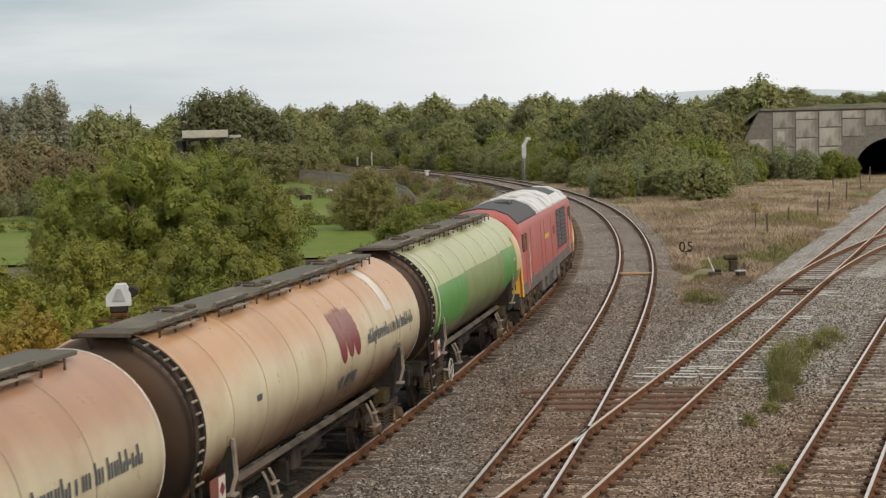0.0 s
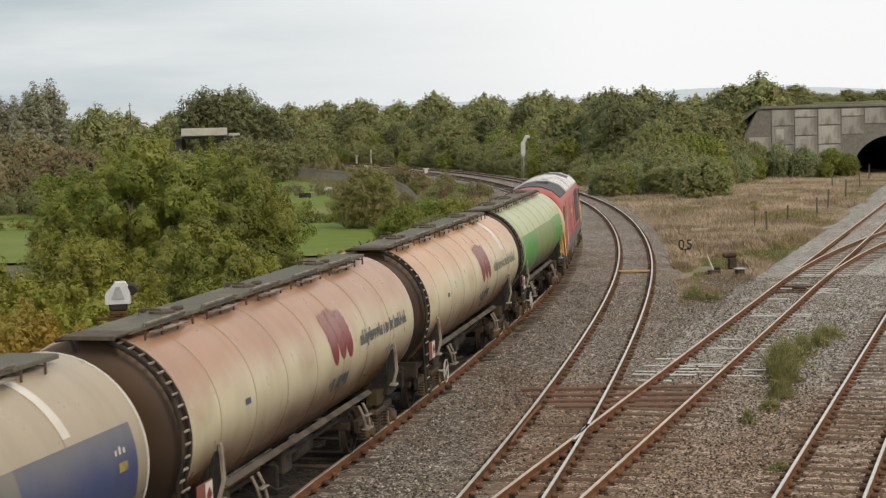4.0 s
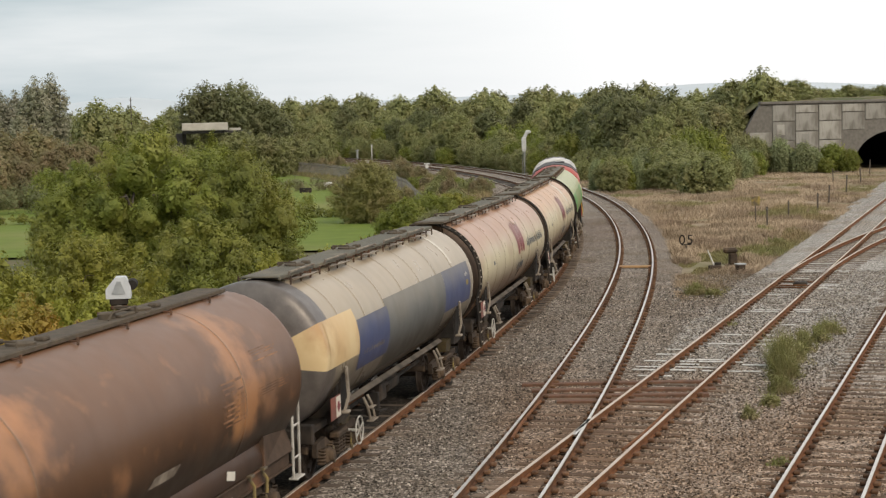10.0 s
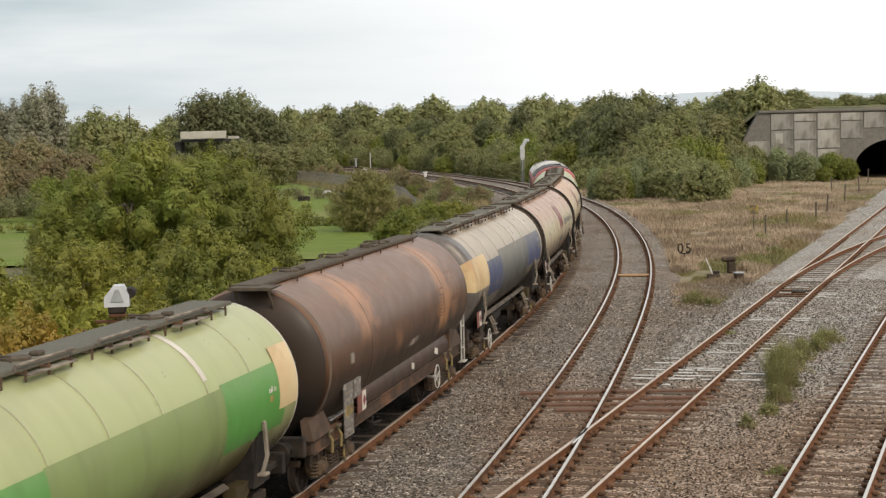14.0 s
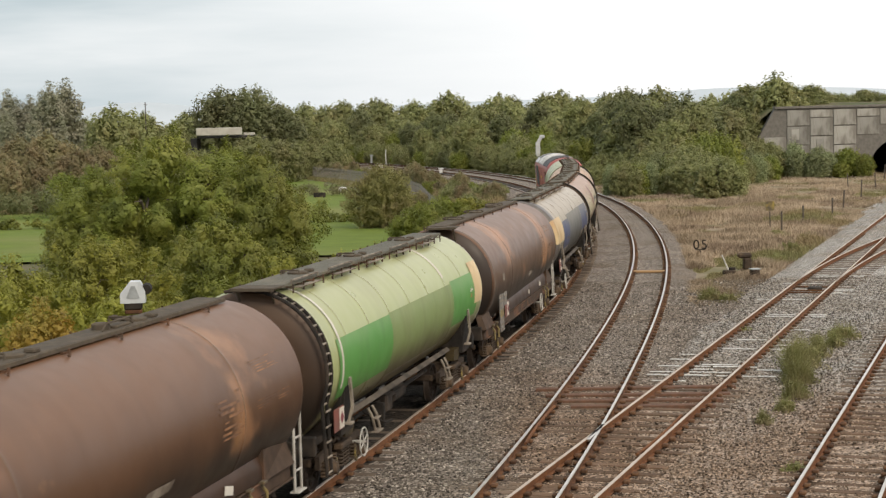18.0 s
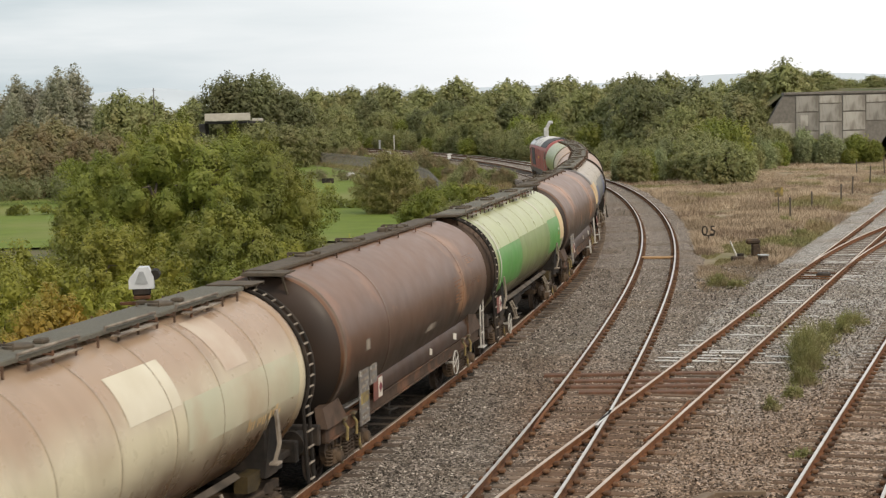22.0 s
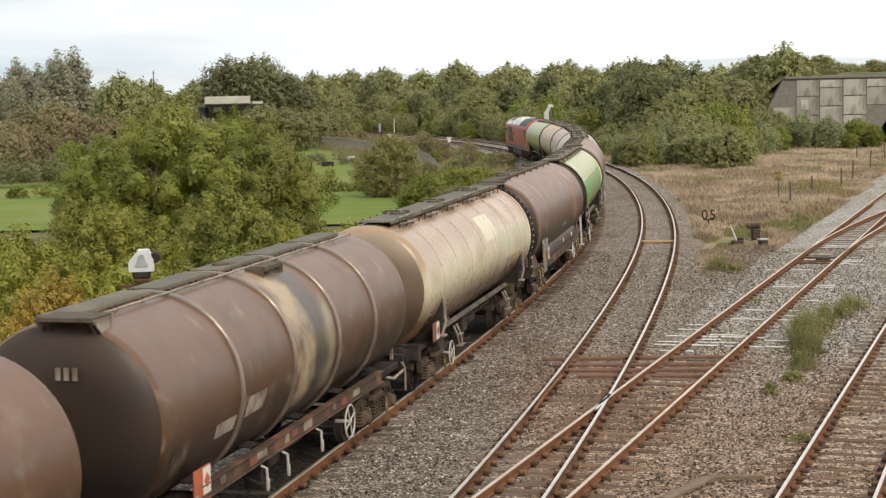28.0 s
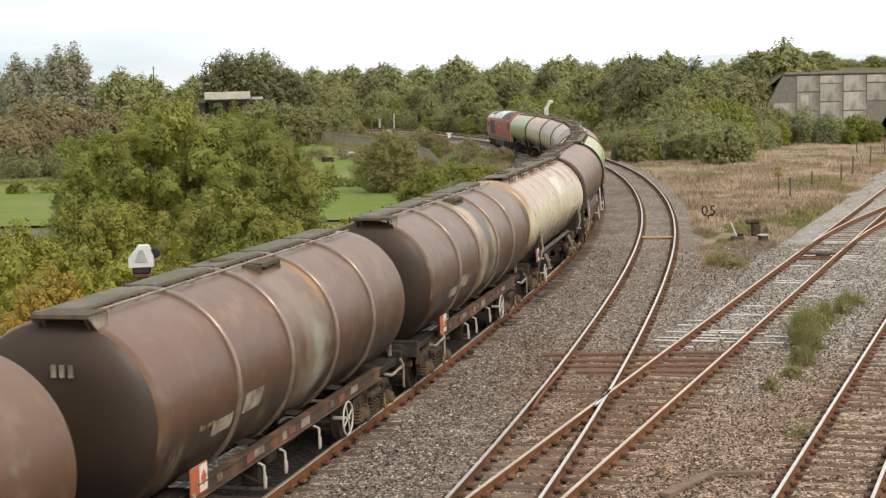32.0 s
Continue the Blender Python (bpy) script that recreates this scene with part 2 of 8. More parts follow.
M_LEAFW = leaf_mat("silver_willow_leaf", (0.259, 0.288, 0.137), (0.302, 0.324, 0.158), (0.274, 0.281, 0.122))
M_LEAFP = leaf_mat("pale_poplar_leaf", (0.323, 0.314, 0.218), (0.257, 0.261, 0.171), (0.380, 0.351, 0.257))
M_BARK = mat("bark", (0.11, 0.09, 0.07), (0.07, 0.055, 0.045), s1=6, rough=0.95, bump=0.5, squash=(1, 1, 0.3))
M_CONCRETE = mat("weathered_concrete", (0.36, 0.34, 0.30), (0.28, 0.262, 0.228), s1=1.3, c3=(0.19, 0.172, 0.145), s3=0.9, t3=0.54, rough=0.9, bump=0.25, rnd=0.2, squash=(1.6, 1, 0.45))
M_JOINT = mat("concrete_joint", (0.19, 0.172, 0.148), rough=0.95)
M_NEAR_BLACK = mat("tunnel_lining", (0.035, 0.033, 0.03), (0.05, 0.047, 0.042), s1=1.5, rough=0.95)
M_STEEL = mat("galvanised_steel", (0.42, 0.43, 0.43), (0.33, 0.34, 0.34), s1=5, rough=0.55, metal=0.4, bump=0.05)
M_FENCE = mat("weathered_palisade", (0.23, 0.22, 0.20), (0.17, 0.16, 0.14), s1=3, rough=0.8, rnd=0.2)
M_DARK = mat("black_grime", (0.017, 0.015, 0.013), (0.03, 0.025, 0.021), s1=6, c3=(0.055, 0.042, 0.032), s3=1.6, rough=0.8, bump=0.3)
# oily stone, coloured darker still for the shade below the wagons
M_OILY_SHADE = stone_mat("oily_ballast", [(0.014, 0.011, 0.009), (0.03, 0.024, 0.019), (0.045, 0.036, 0.028), (0.085, 0.07, 0.056)], 16)
M_BOGIE = mat("bogie_grime", (0.075, 0.054, 0.038), (0.042, 0.031, 0.023), s1=5, c3=(0.13, 0.088, 0.055), s3=2.2, rough=0.85, bump=0.3)
M_SOIL = mat("red_brown_bank", (0.25, 0.16, 0.10), (0.19, 0.13, 0.085), s1=1.5, c3=(0.14, 0.13, 0.06), s3=0.4, rough=0.95, bump=0.5, obj=False)
for dusty in (M_BALLAST, M_YARD, M_STONE, M_SLEEPER):
    rust_dust(dusty)
for dull in (M_GRASS, M_EARTH, M_DRYEARTH, M_RAIL, M_RUSTBRIGHT, M_CHAIR, M_SLEEPER, M_BALLAST, M_YARD, M_STONE, M_OILY_SHADE, M_DARK, M_BOGIE):
    dull.node_tree.nodes["Principled BSDF"].inputs["Specular IOR Level"].default_value = 0.2
# pale blue-grey stands in for haze over the hills
M_HAZED_HILL = mat("haze_tinted_hill", (0.55, 0.59, 0.62), (0.50, 0.545, 0.575), s1=0.004, rough=1.0, bump=0, obj=False)


# ---- building blocks ----
class Geo:
    """Points and faces of one mesh, with a material slot for each face."""

    def __init__(self):
        self.v, self.f, self.m = [], [], []

    def add(self, vs, fs, mi=0):
        o = len(self.v)
        self.v += [tuple(p) for p in vs]
        self.f += [tuple(i + o for i in q) for q in fs]
        self.m += [mi] * len(fs)
        return self

    def box(self, c, s, bev=0.0, mi=0, rot=None):
        """A box about c with the sizes s and chamfered edges."""
        h = [k / 2 for k in s]
        b = min(bev, 0.45 * min(s))
        c = Vector(c)
        R = Euler([radians(a) for a in rot]).to_matrix() if rot else None
        put = lambda p: tuple(c + (R @ Vector(p) if R else Vector(p)))
        if b <= 0:
            vs = [put((x * h[0], y * h[1], z * h[2])) for x in (-1, 1) for y in (-1, 1) for z in (-1, 1)]
            return self.add(vs, [(0, 1, 3, 2), (4, 6, 7, 5), (0, 4, 5, 1), (2, 3, 7, 6), (0, 2, 6, 4), (1, 5, 7, 3)], mi)
        vs, idx = [], {}
        for x in (-1, 1):
            for y in (-1, 1):
                for z in (-1, 1):
                    for a in range(3):
                        p = [(x, y, z)[k] * (h[k] - (0 if k == a else b)) for k in range(3)]
                        idx[x, y, z, a] = len(vs)
                        vs.append(put(p))
        fs = []
        for a in range(3):
            u, w = (a + 1) % 3, (a + 2) % 3
            for sg in (-1, 1):
                q = []
                for du, dw in ((-1, -1), (1, -1), (1, 1), (-1, 1)):
                    k = [0, 0, 0]
                    k[a], k[u], k[w] = sg, du, dw
                    q.append(idx[(*k, a)])
                fs.append(q if sg > 0 else q[::-1])
            for su in (-1, 1):
                for sw in (-1, 1):
                    q = []
                    for e, ax in ((-1, u), (-1, w), (1, w), (1, u)):
                        k = [0, 0, 0]
                        k[a], k[u], k[w] = e, su, sw
                        q.append(idx[(*k, ax)])
                    fs.append(q if su * sw < 0 else q[::-1])
        for x in (-1, 1):
            for y in (-1, 1):
                for z in (-1, 1):
                    q = [idx[x, y, z, a] for a in range(3)]
                    fs.append(q if x * y * z > 0 else q[::-1])
        return self.add(vs, fs, mi)

    def tube(self, pts, r, n=8, mi=0, caps=True):
        """A round bar through the points; r is one radius, or one for each point."""
        pts = [Vector(p) for p in pts]
        rs = r if hasattr(r, "__len__") else [r] * len(pts)
        o, vs, fs = 0, [], []
        up = None
        for i, p in enumerate(pts):
            d = (pts[min(i + 1, len(pts) - 1)] - pts[max(i - 1, 0)]).normalized()
            if up is None:
                up = d.orthogonal().normalized()
            up = (up - d * up.dot(d)).normalized()
            si = d.cross(up)
            vs += [p + (up * math.cos(2 * math.pi * k / n) + si * math.sin(2 * math.pi * k / n)) * rs[i] for k in range(n)]
        for i in range(len(pts) - 1):
            fs += [(i * n + k, i * n + (k + 1) % n, (i + 1) * n + (k + 1) % n, (i + 1) * n + k) for k in range(n)]
        if caps:
            fs += [tuple(range(n))[::-1], tuple(range((len(pts) - 1) * n, len(pts) * n))]
        return self.add(vs, fs, mi)

    def turn(self, prof, n=32, axis="x", c=(0, 0, 0), a0=0.0, a1=2 * math.pi, mi=0):
        """A profile of (along, radius) turned about an axis; with a0, a1 only a part of the way. Angle 0 is up, growing to the right side."""
        full = abs(a1 - a0) > 6.28
        k = n if full else n + 1
        vs, fs = [], []
        for al, r in prof:
            for j in range(k):
                a = a0 + (a1 - a0) * j / n
                if axis == "x":
                    vs.append((c[0] + al, c[1] - r * math.sin(a), c[2] + r * math.cos(a)))
                elif axis == "y":
                    vs.append((c[0] + r * math.sin(a), c[1] + al, c[2] + r * math.cos(a)))
                else:
                    vs.append((c[0] + r * math.sin(a), c[1] + r * math.cos(a), c[2] + al))
        for i in range(len(prof) - 1):
            for j in range(n):
                j2 = (j + 1) % k
                q = (i * k + j, (i + 1) * k + j, (i + 1) * k + j2, i * k + j2)
                fs.append(q if axis != "y" else q[::-1])
        return self.add(vs, fs, mi)

    def slab(self, poly, y0, y1, mi=0):
        """A polygon in the x-z plane given depth from y0 to y1."""
        k = len(poly)
        vs = [(x, y0, z) for x, z in poly] + [(x, y1, z) for x, z in poly]
        fs = [tuple(range(k)), tuple(range(k, 2 * k))[::-1]] + [(i, i + k, (i + 1) % k + k, (i + 1) % k) for i in range(k)]
        return self.add(vs, fs, mi)


def mesh_of(name, g, mats, smooth=True, angle=38):
    me = bpy.data.meshes.new(name)
    me.from_pydata(g.v, [], g.f)
    for mm in mats if isinstance(mats, (list, tuple)) else [mats]:
        me.materials.append(mm)
    if any(g.m):
        me.polygons.foreach_set("material_index", g.m)
    if smooth:
        me.polygons.foreach_set("use_smooth", [True] * len(g.f))
        me.set_sharp_from_angle(angle=radians(angle))
    me.update()
    return me


def part(name, g, mats, parent=None, label="", m=None):
    """Links points and faces, or a mesh already made, as one object under its thing."""
    me = g if isinstance(g, bpy.types.Mesh) else mesh_of(name, g, mats)
    ob = new(name, me)
    if parent:
        ob.parent = parent
    if m is not None:
        ob.matrix_basis = m
    if label:
        ob["label"] = label
    return ob


def thing(name, m=None, label="", category="", group="", kind=""):
    ob = new(name)
    ob.empty_display_size = 0.2
    if m is not None:
        ob.matrix_basis = m
    return tagged(ob, label, category, group, kind)


def quick_mesh(name, verts, faces, mats, smooth=False):
    """A mesh from arrays of points and of equal faces."""
    me = bpy.data.meshes.new(name)
    me.from_pydata(verts.tolist(), [], faces.tolist())
    for mm in mats if isinstance(mats, (list, tuple)) else [mats]:
        me.materials.append(mm)
    if smooth:
        me.polygons.foreach_set("use_smooth", [True] * len(faces))
    me.update()
    return me


# ---- the lines of the tracks ----
# The second track (B) is a left-hand curve; the train's track (A) runs beside it. Rail tops lie at z = 0.
KS = [0, 15, 30, 45, 60, 75, 90, 110, 140, 200]
KV = [-0.00249, -0.00134, -0.00191, -0.00262, -0.00237, -0.00217, -0.0031, -0.00269, -0.00284, -0.00292]
_s = np.arange(-200, 420, 0.5)
_k = np.interp(_s, KS, KV)
_k[_s < -16] = 0
_h = np.cumsum(_k) * 0.5
_z = int(np.argmin(abs(_s)))
_h += 0.2101 - _h[_z]
_x, _y = np.cumsum(np.sin(_h)) * 0.5, np.cumsum(np.cos(_h)) * 0.5
_x += 1.151 - _x[_z]
_y += 30.029 - _y[_z]
_sp = np.interp(_s, [0, 35], [4.495, 3.904])
_ax, _ay = _x - _sp * np.cos(_h), _y + _sp * np.sin(_h)


def fall(y):
    """The curve runs gently downhill as it leaves: its height at y metres north, before the fall lengthens it."""
    return -0.5 * np.clip((np.asarray(y) - 70) / 120, 0, 2.2) ** 1.4


_kb, _ka = 1 - fall(_y) / EYE[2], 1 - fall(_ay) / EYE[2]
_zb, _za = fall(_y), fall(_ay)
_x, _y, _ax, _ay = _x * _kb, _y * _kb, _ax * _ka, _ay * _ka
_bs = np.concatenate([[0], np.cumsum(np.hypot(np.diff(_x), np.diff(_y)))])
_bs -= _bs[_z]
LINE_B = (_bs, _x, _y, np.arctan2(np.gradient(_x), np.gradient(_y)), _zb)
_as = np.concatenate([[0], np.cumsum(np.hypot(np.diff(_ax), np.diff(_ay)))])
_as -= _as[_z]
LINE_A = (_as, _ax, _ay, np.arctan2(np.gradient(_ax), np.gradient(_ay)), _za)
CX, CH = -8.469, 0.3347          # the straight track (C) crosses y = 0 at CX with the heading CH


def on(line, s, off=0.0):
    """The place (x, y) and heading at s metres along a line, off metres to its right."""
    x, y, h = (float(np.interp(s, line[0], q)) for q in line[1:4])
    return x + off * math.cos(h), y - off * math.sin(h), h


def level(line, s):
    """Height of the rails at s metres along a line."""
    return float(np.interp(s, line[0], line[4])) if len(line) > 4 else 0.0


def level_at(y):
    """Height of the railway's formation at y metres north."""
    return float(np.interp(y, LINE_B[2][:900], LINE_B[4][:900]))


def straight(lat):
    """A line parallel to track C, lat metres to its right (a number or a function of s)."""
    s = np.arange(-60, 300, 0.5)
    q = np.array([lat(k) for k in s]) if callable(lat) else np.full(len(s), float(lat))
    x, y = CX + s * math.sin(CH) + q * math.cos(CH), s * math.cos(CH) - q * math.sin(CH)
    return (s, x, y, np.arctan2(np.gradient(x), np.gradient(y)))

# ---- ground ----
def terrain(x, y):
    """Height of the open ground: level by the tracks, lower in the fields to the west, hilly far off."""
    i = int(np.clip(np.searchsorted(LINE_A[2], y), 1, len(LINE_A[2]) - 1)) if y < LINE_A[2].max() else int(LINE_A[2].argmax())
    d = LINE_A[1][i] - x
    z = -0.5 - 1.3 * float(np.clip((d - 5.0) / 7.0, 0, 1))
    return z + (level_at(y) if y < 300 else level_at(300) - 0.004 * (min(y, 900) - 300))


def build_ground():
    xs = sorted(set([-4000, -2500, -1500, -1000, -700, -500, -350, 350, 500, 700, 1000, 1500, 2500, 4000] + list(range(-260, 261, 4))))
    ys = sorted(set([-900, -500, -250, -120] + list(range(-60, 300, 4)) + list(range(300, 700, 25)) + [800, 1000, 1400, 2000, 3000, 4400]))
    v = np.array([(x, y, terrain(x, y)) for y in ys for x in xs])
    w = len(xs)
    f = np.array([(j * w + i, j * w + i + 1, (j + 1) * w + i + 1, (j + 1) * w + i) for j in range(len(ys) - 1) for i in range(w - 1)])
    ob = new("ground", quick_mesh("ground", v, f, M_EARTH, True))
    tagged(ob, "rough grassy ground beside the railway", "ground", kind="structure")


build_ground()


def strip(name, line, s0, s1, step, cross, mats, label, category="ballast"):
    """A band along a line; cross is a list of (offset to the right, height)."""
    ss = np.arange(s0, s1 + 0.01, step)
    vs = []
    for s in ss:
        for off, z in cross:
            x, y, _ = on(line, s, off)
            z += level(line, s)
            vs.append((x, y, z + 0.035 * noise.noise((x * 0.9, y * 0.9, 0)) if abs(off) > 1.2 else z))
    k = len(cross)
    fs = [(j * k + i, j * k + i + 1, (j + 1) * k + i + 1, (j + 1) * k + i) for j in range(len(ss) - 1) for i in range(k - 1)]
    ob = new(name, quick_mesh(name, np.array(vs), np.array(fs), mats, True))
    return tagged(ob, label, category, kind="structure")


LINE_C, LINE_D = straight(0.0), straight(4.764)
strip("ballast_bed", LINE_B, -120, 330, 1.0,
      [(-8.2, -1.3), (-7.3, -0.55), (-6.9, -0.24), (-5.6, -0.2), (-4.4, -0.2), (-3.2, -0.2), (-2.6, -0.24), (-2.0, -0.25), (-1.4, -0.2), (0, -0.2), (1.4, -0.2), (1.9, -0.24), (2.4, -0.45), (3.2, -0.8)],
      M_BALLAST, "grey-brown crushed stone ballast bed under two curved tracks")
strip("yard_gravel", LINE_C, -40, 260, 1.0,
      [(-3.6, -0.6), (-2.8, -0.34), (-1.8, -0.25), (-1.4, -0.21), (0, -0.215), (1.4, -0.21), (2.4, -0.25), (3.4, -0.21), (4.76, -0.205), (6.1, -0.21), (7.5, -0.25), (11, -0.3), (20, -0.34), (26, -0.7)],
      M_YARD, "pale grey gravel around the straight sidings")


def build_wedge():
    """Gravel between the curve and the sidings, where they run together."""
    ys = np.arange(-20, 66, 1.5)
    vs, fs, k = [], [], 9
    for y in ys:
        x0 = float(np.interp(y, LINE_B[2][300:700], LINE_B[1][300:700])) + 1.2
        x1 = float(np.interp(y, LINE_C[2], LINE_C[1])) - 1.2
        for i in range(k):
            x = x0 + (max(x1, x0 + 0.2) - x0) * i / (k - 1)
            vs.append((x, y, -0.262 + 0.03 * noise.noise((x * 0.8, y * 0.8, 3)) - 0.05 * (y > 58) * min(1, (y - 58) / 6)))
    n = len(ys)
    fs = [(j * k + i, j * k + i + 1, (j + 1) * k + i + 1, (j + 1) * k + i) for j in range(n - 1) for i in range(k - 1)]
    tagged(new("gravel_wedge", quick_mesh("gravel_wedge", np.array(vs), np.array(fs), M_BALLAST, True)), "brownish trodden gravel between the diverging tracks", "gravel", kind="structure")


build_wedge()


def build_waste():
    """The waste ground with dry grass between the curve and the sidings."""
    ys = np.arange(58, 200, 1.0)
    vs, k = [], 24
    for y in ys:
        x0 = float(np.interp(y, LINE_B[2][300:800], LINE_B[1][300:800])) + 1.75 + 0.4 * noise.noise((y * 0.3, 7, 0))
        x1 = float(np.interp(y, LINE_C[2], LINE_C[1])) - 2.6 + 0.5 * noise.noise((y * 0.3, 9, 0))
        for i in range(k):
            u = i / (k - 1)
            x = x0 + (max(x1, x0 + 0.3) - x0) * u
            vs.append((x, y, -0.36 - 0.16 * (i in (0, k - 1)) + level_at(y) * 0.5 + 0.12 * math.sin(math.pi * u) * min(1, (y - 58) / 30) - 0.22 * min(1, max(0, (y - 100) / 60)) + 0.12 * noise.noise((x * 0.25, y * 0.25, 1))))
    fs = [(j * k + i, j * k + i + 1, (j + 1) * k + i + 1, (j + 1) * k + i) for j in range(len(ys) - 1) for i in range(k - 1)]
    tagged(new("waste_ground", quick_mesh("waste_ground", np.array(vs), np.array(fs), M_DRYEARTH, True)), "uneven waste ground with dry brown grass", "ground", kind="structure")


build_waste()


def build_pasture():
    xs, ys = np.arange(-120, 9, 4.0), np.arange(104, 262, 4.0)
    vs, fs = [], []
    for y in ys:
        for x in xs:
            vs.append((x, y, -1.68 + level_at(y) + 0.06 * noise.noise((x * 0.1, y * 0.1, 5))))
    w = len(xs)
    for j in range(len(ys) - 1):
        for i in range(w - 1):
            xa = float(np.interp(ys[j], LINE_A[2][:900], LINE_A[1][:900]))
            if xs[i + 1] < xa - 7.5:
                fs.append((j * w + i, j * w + i + 1, (j + 1) * w + i + 1, (j + 1) * w + i))
    tagged(new("pasture", quick_mesh("pasture", np.array(vs), np.array(fs), M_GRASS, True)), "bright green grazed pasture beyond the bushes", "field", kind="structure")


build_pasture()

# ---- tracks ----
RAIL_SECTION = [(-0.035, -0.012), (-0.028, 0.0), (0.028, 0.0), (0.035, -0.012), (0.034, -0.042), (0.010, -0.056), (0.010, -0.135), (0.068, -0.146), (0.068, -0.158), (-0.068, -0.158), (-0.068, -0.146), (-0.010, -0.135), (-0.010, -0.056), (-0.034, -0.042)]


def lean(s):
    """Degrees by which track A is banked towards the inside of its curve."""
    return 4.0 * float(np.clip((s - 12) / 24, 0, 1))


def rail_mesh(line, s0, s1, off, head, web, cant=False):
    ss = list(np.arange(s0, min(s1, 130), 1.0)) + list(np.arange(max(s0, min(s1, 130)), s1 + 0.1, 3.0))
    k = len(RAIL_SECTION)
    vs = []
    for s in ss:
        x, y, h = on(line, s, off)
        zz = level(line, s)
        if cant and off < 0:
            zz -= 1.5 * math.sin(radians(lean(s)))
        vs += [(x + a * math.cos(h), y - a * math.sin(h), b + zz) for a, b in RAIL_SECTION]
    g = Geo()
    fs, mi = [], []
    for j in range(len(ss) - 1):
        for i in range(k):
            fs.append((j * k + i, (j + 1) * k + i, (j + 1) * k + (i + 1) % k, j * k + (i + 1) % k))
            mi.append(0 if i in (0, 1, 2) else 1)
    g.v, g.f, g.m = vs, fs, mi
    return mesh_of("rail", g, [head, web], angle=50)


def chairs(g, line, s0, s1, pitch, offs):
    """Cast chairs with their bolts at each sleeper, either side of the rail."""
    s = s0
    while s < s1:
        for off in offs:
            x, y, h = on(line, s, off)
            for q in (-0.12, 0.12):
                cx, cy = x + q * math.cos(h), y - q * math.sin(h)
                g.box((cx, cy, -0.125 + level(line, s)), (0.13, 0.16, 0.07), 0.02, rot=(0, 0, -math.degrees(h)))
        s += pitch


SLEEPER = mesh_of("sleeper", Geo().box((0, 0, -0.065), (2.6, 0.25, 0.13), 0.012), M_SLEEPER)


def track(name, line, s0, s1, head, web, label, sleepers, pitch=0.7, chair_to=95):
    t = thing(name, None, label, "railway track", "railway tracks")
    for off in (-0.7525, 0.7525):
        part("rail", rail_mesh(line, s0, s1, off, head, web, line is LINE_A), None, t)
    g = Geo()
    chairs(g, line, max(s0, -6), chair_to, pitch, (-0.7525, 0.7525))
    c = part("rail_chair", g, M_CHAIR, t)
    c["kind"] = "stuff"
    a, b, lift = sleepers
    s = a
    rnd = random.Random(len(name))
    k = 0
    while s < b:
        x, y, h = on(line, s)
        part("sleeper", SLEEPER, None, t, m=pose(x, y, level(line, s) - 0.162 + lift + rnd.uniform(-0.012, 0.008) - (0.02 if line is LINE_B and s > 14 else 0) - (0.75 * math.sin(radians(lean(s))) if line is LINE_A else 0), 0, rnd.uniform(-0.4, 0.4) - (lean(s) if line is LINE_A else 0), -math.degrees(h) + rnd.uniform(-1.2, 1.2)))
        s += pitch
        k += 1
        if k > 298:
            break
    return t


track("railway_track", LINE_A, -110, 320, M_HEADWORN, M_RUSTBRIGHT, "rusty curved track carrying the tank train", (-12, 190, -0.03))
track("railway_track", LINE_B, -110, 320, M_HEAD, M_RAIL, "curved track with polished rail heads in brown ballast", (-8, 120, -0.034))
TRACK_C = track("railway_track", LINE_C, 13, 250, M_HEADWORN, M_RUSTBRIGHT, "straight rusty siding joining the curve at a turnout", (14, 44, -0.022))
track("railway_track", LINE_D, -20, 250, M_HEAD, M_RUSTBRIGHT, "straight siding on exposed dark wooden sleepers", (2, 150, -0.03), pitch=0.62)


M_TIMBER = mat("red_brown_timber", (0.17, 0.085, 0.05), (0.10, 0.054, 0.034), s1=5, rough=0.9, bump=0.4, squash=(1, 6, 1))


def long_timbers():
    """Long timbers under the crossing, and cross-boards between the rails."""
    for y0, x0, x1, tilt in ((38.7, 2.6, 6.0, 1.2), (39.5, 2.3, 6.3, 1.0), (40.3, 2.1, 6.6, 1.0), (41.3, 1.9, 6.9, 0.6)):
        part("long_timber", Geo().box((0, 0, 0), (x1 - x0, 0.27, 0.13), 0.012), M_TIMBER, TURNOUT, m=pose((x0 + x1) / 2, y0, -0.198, 0, 0, -tilt * 4))
    part("crossing_nose", Geo().box((2.86, 34.85, -0.03), (0.09, 1.7, 0.06), 0.01, rot=(0, 0, -16)), M_HEAD, TURNOUT, "polished crossing nose")
    for line, s0, off in ((LINE_B, 6.0, -0.66), (LINE_C, 36.8, 0.66)):
        g = Geo()
        pts = [on(line, s0 - 2.2 + 0.55 * k, off + (0.05 if off < 0 else -0.05) * (abs(k - 4) / 4) ** 2) for k in range(9)]
        g.tube([(xa, ya, -0.03) for xa, ya, _ in pts], 0.035, 6)
        part("check_rail", g, M_RUSTBRIGHT, TURNOUT)


# this strip carries the train's shade in its colour
strip("oily_ballast", LINE_A, -60, 200, 1.0, [(-1.3, -0.215), (-0.6, -0.193), (0.0, -0.19), (0.6, -0.193), (1.15, -0.212)], M_OILY_SHADE, "oily ballast under the train, darkened for its shade")
TURNOUT = thing("turnout", None, "rusty turnout with a polished crossing and long dark timbers", "turnout")
long_timbers()


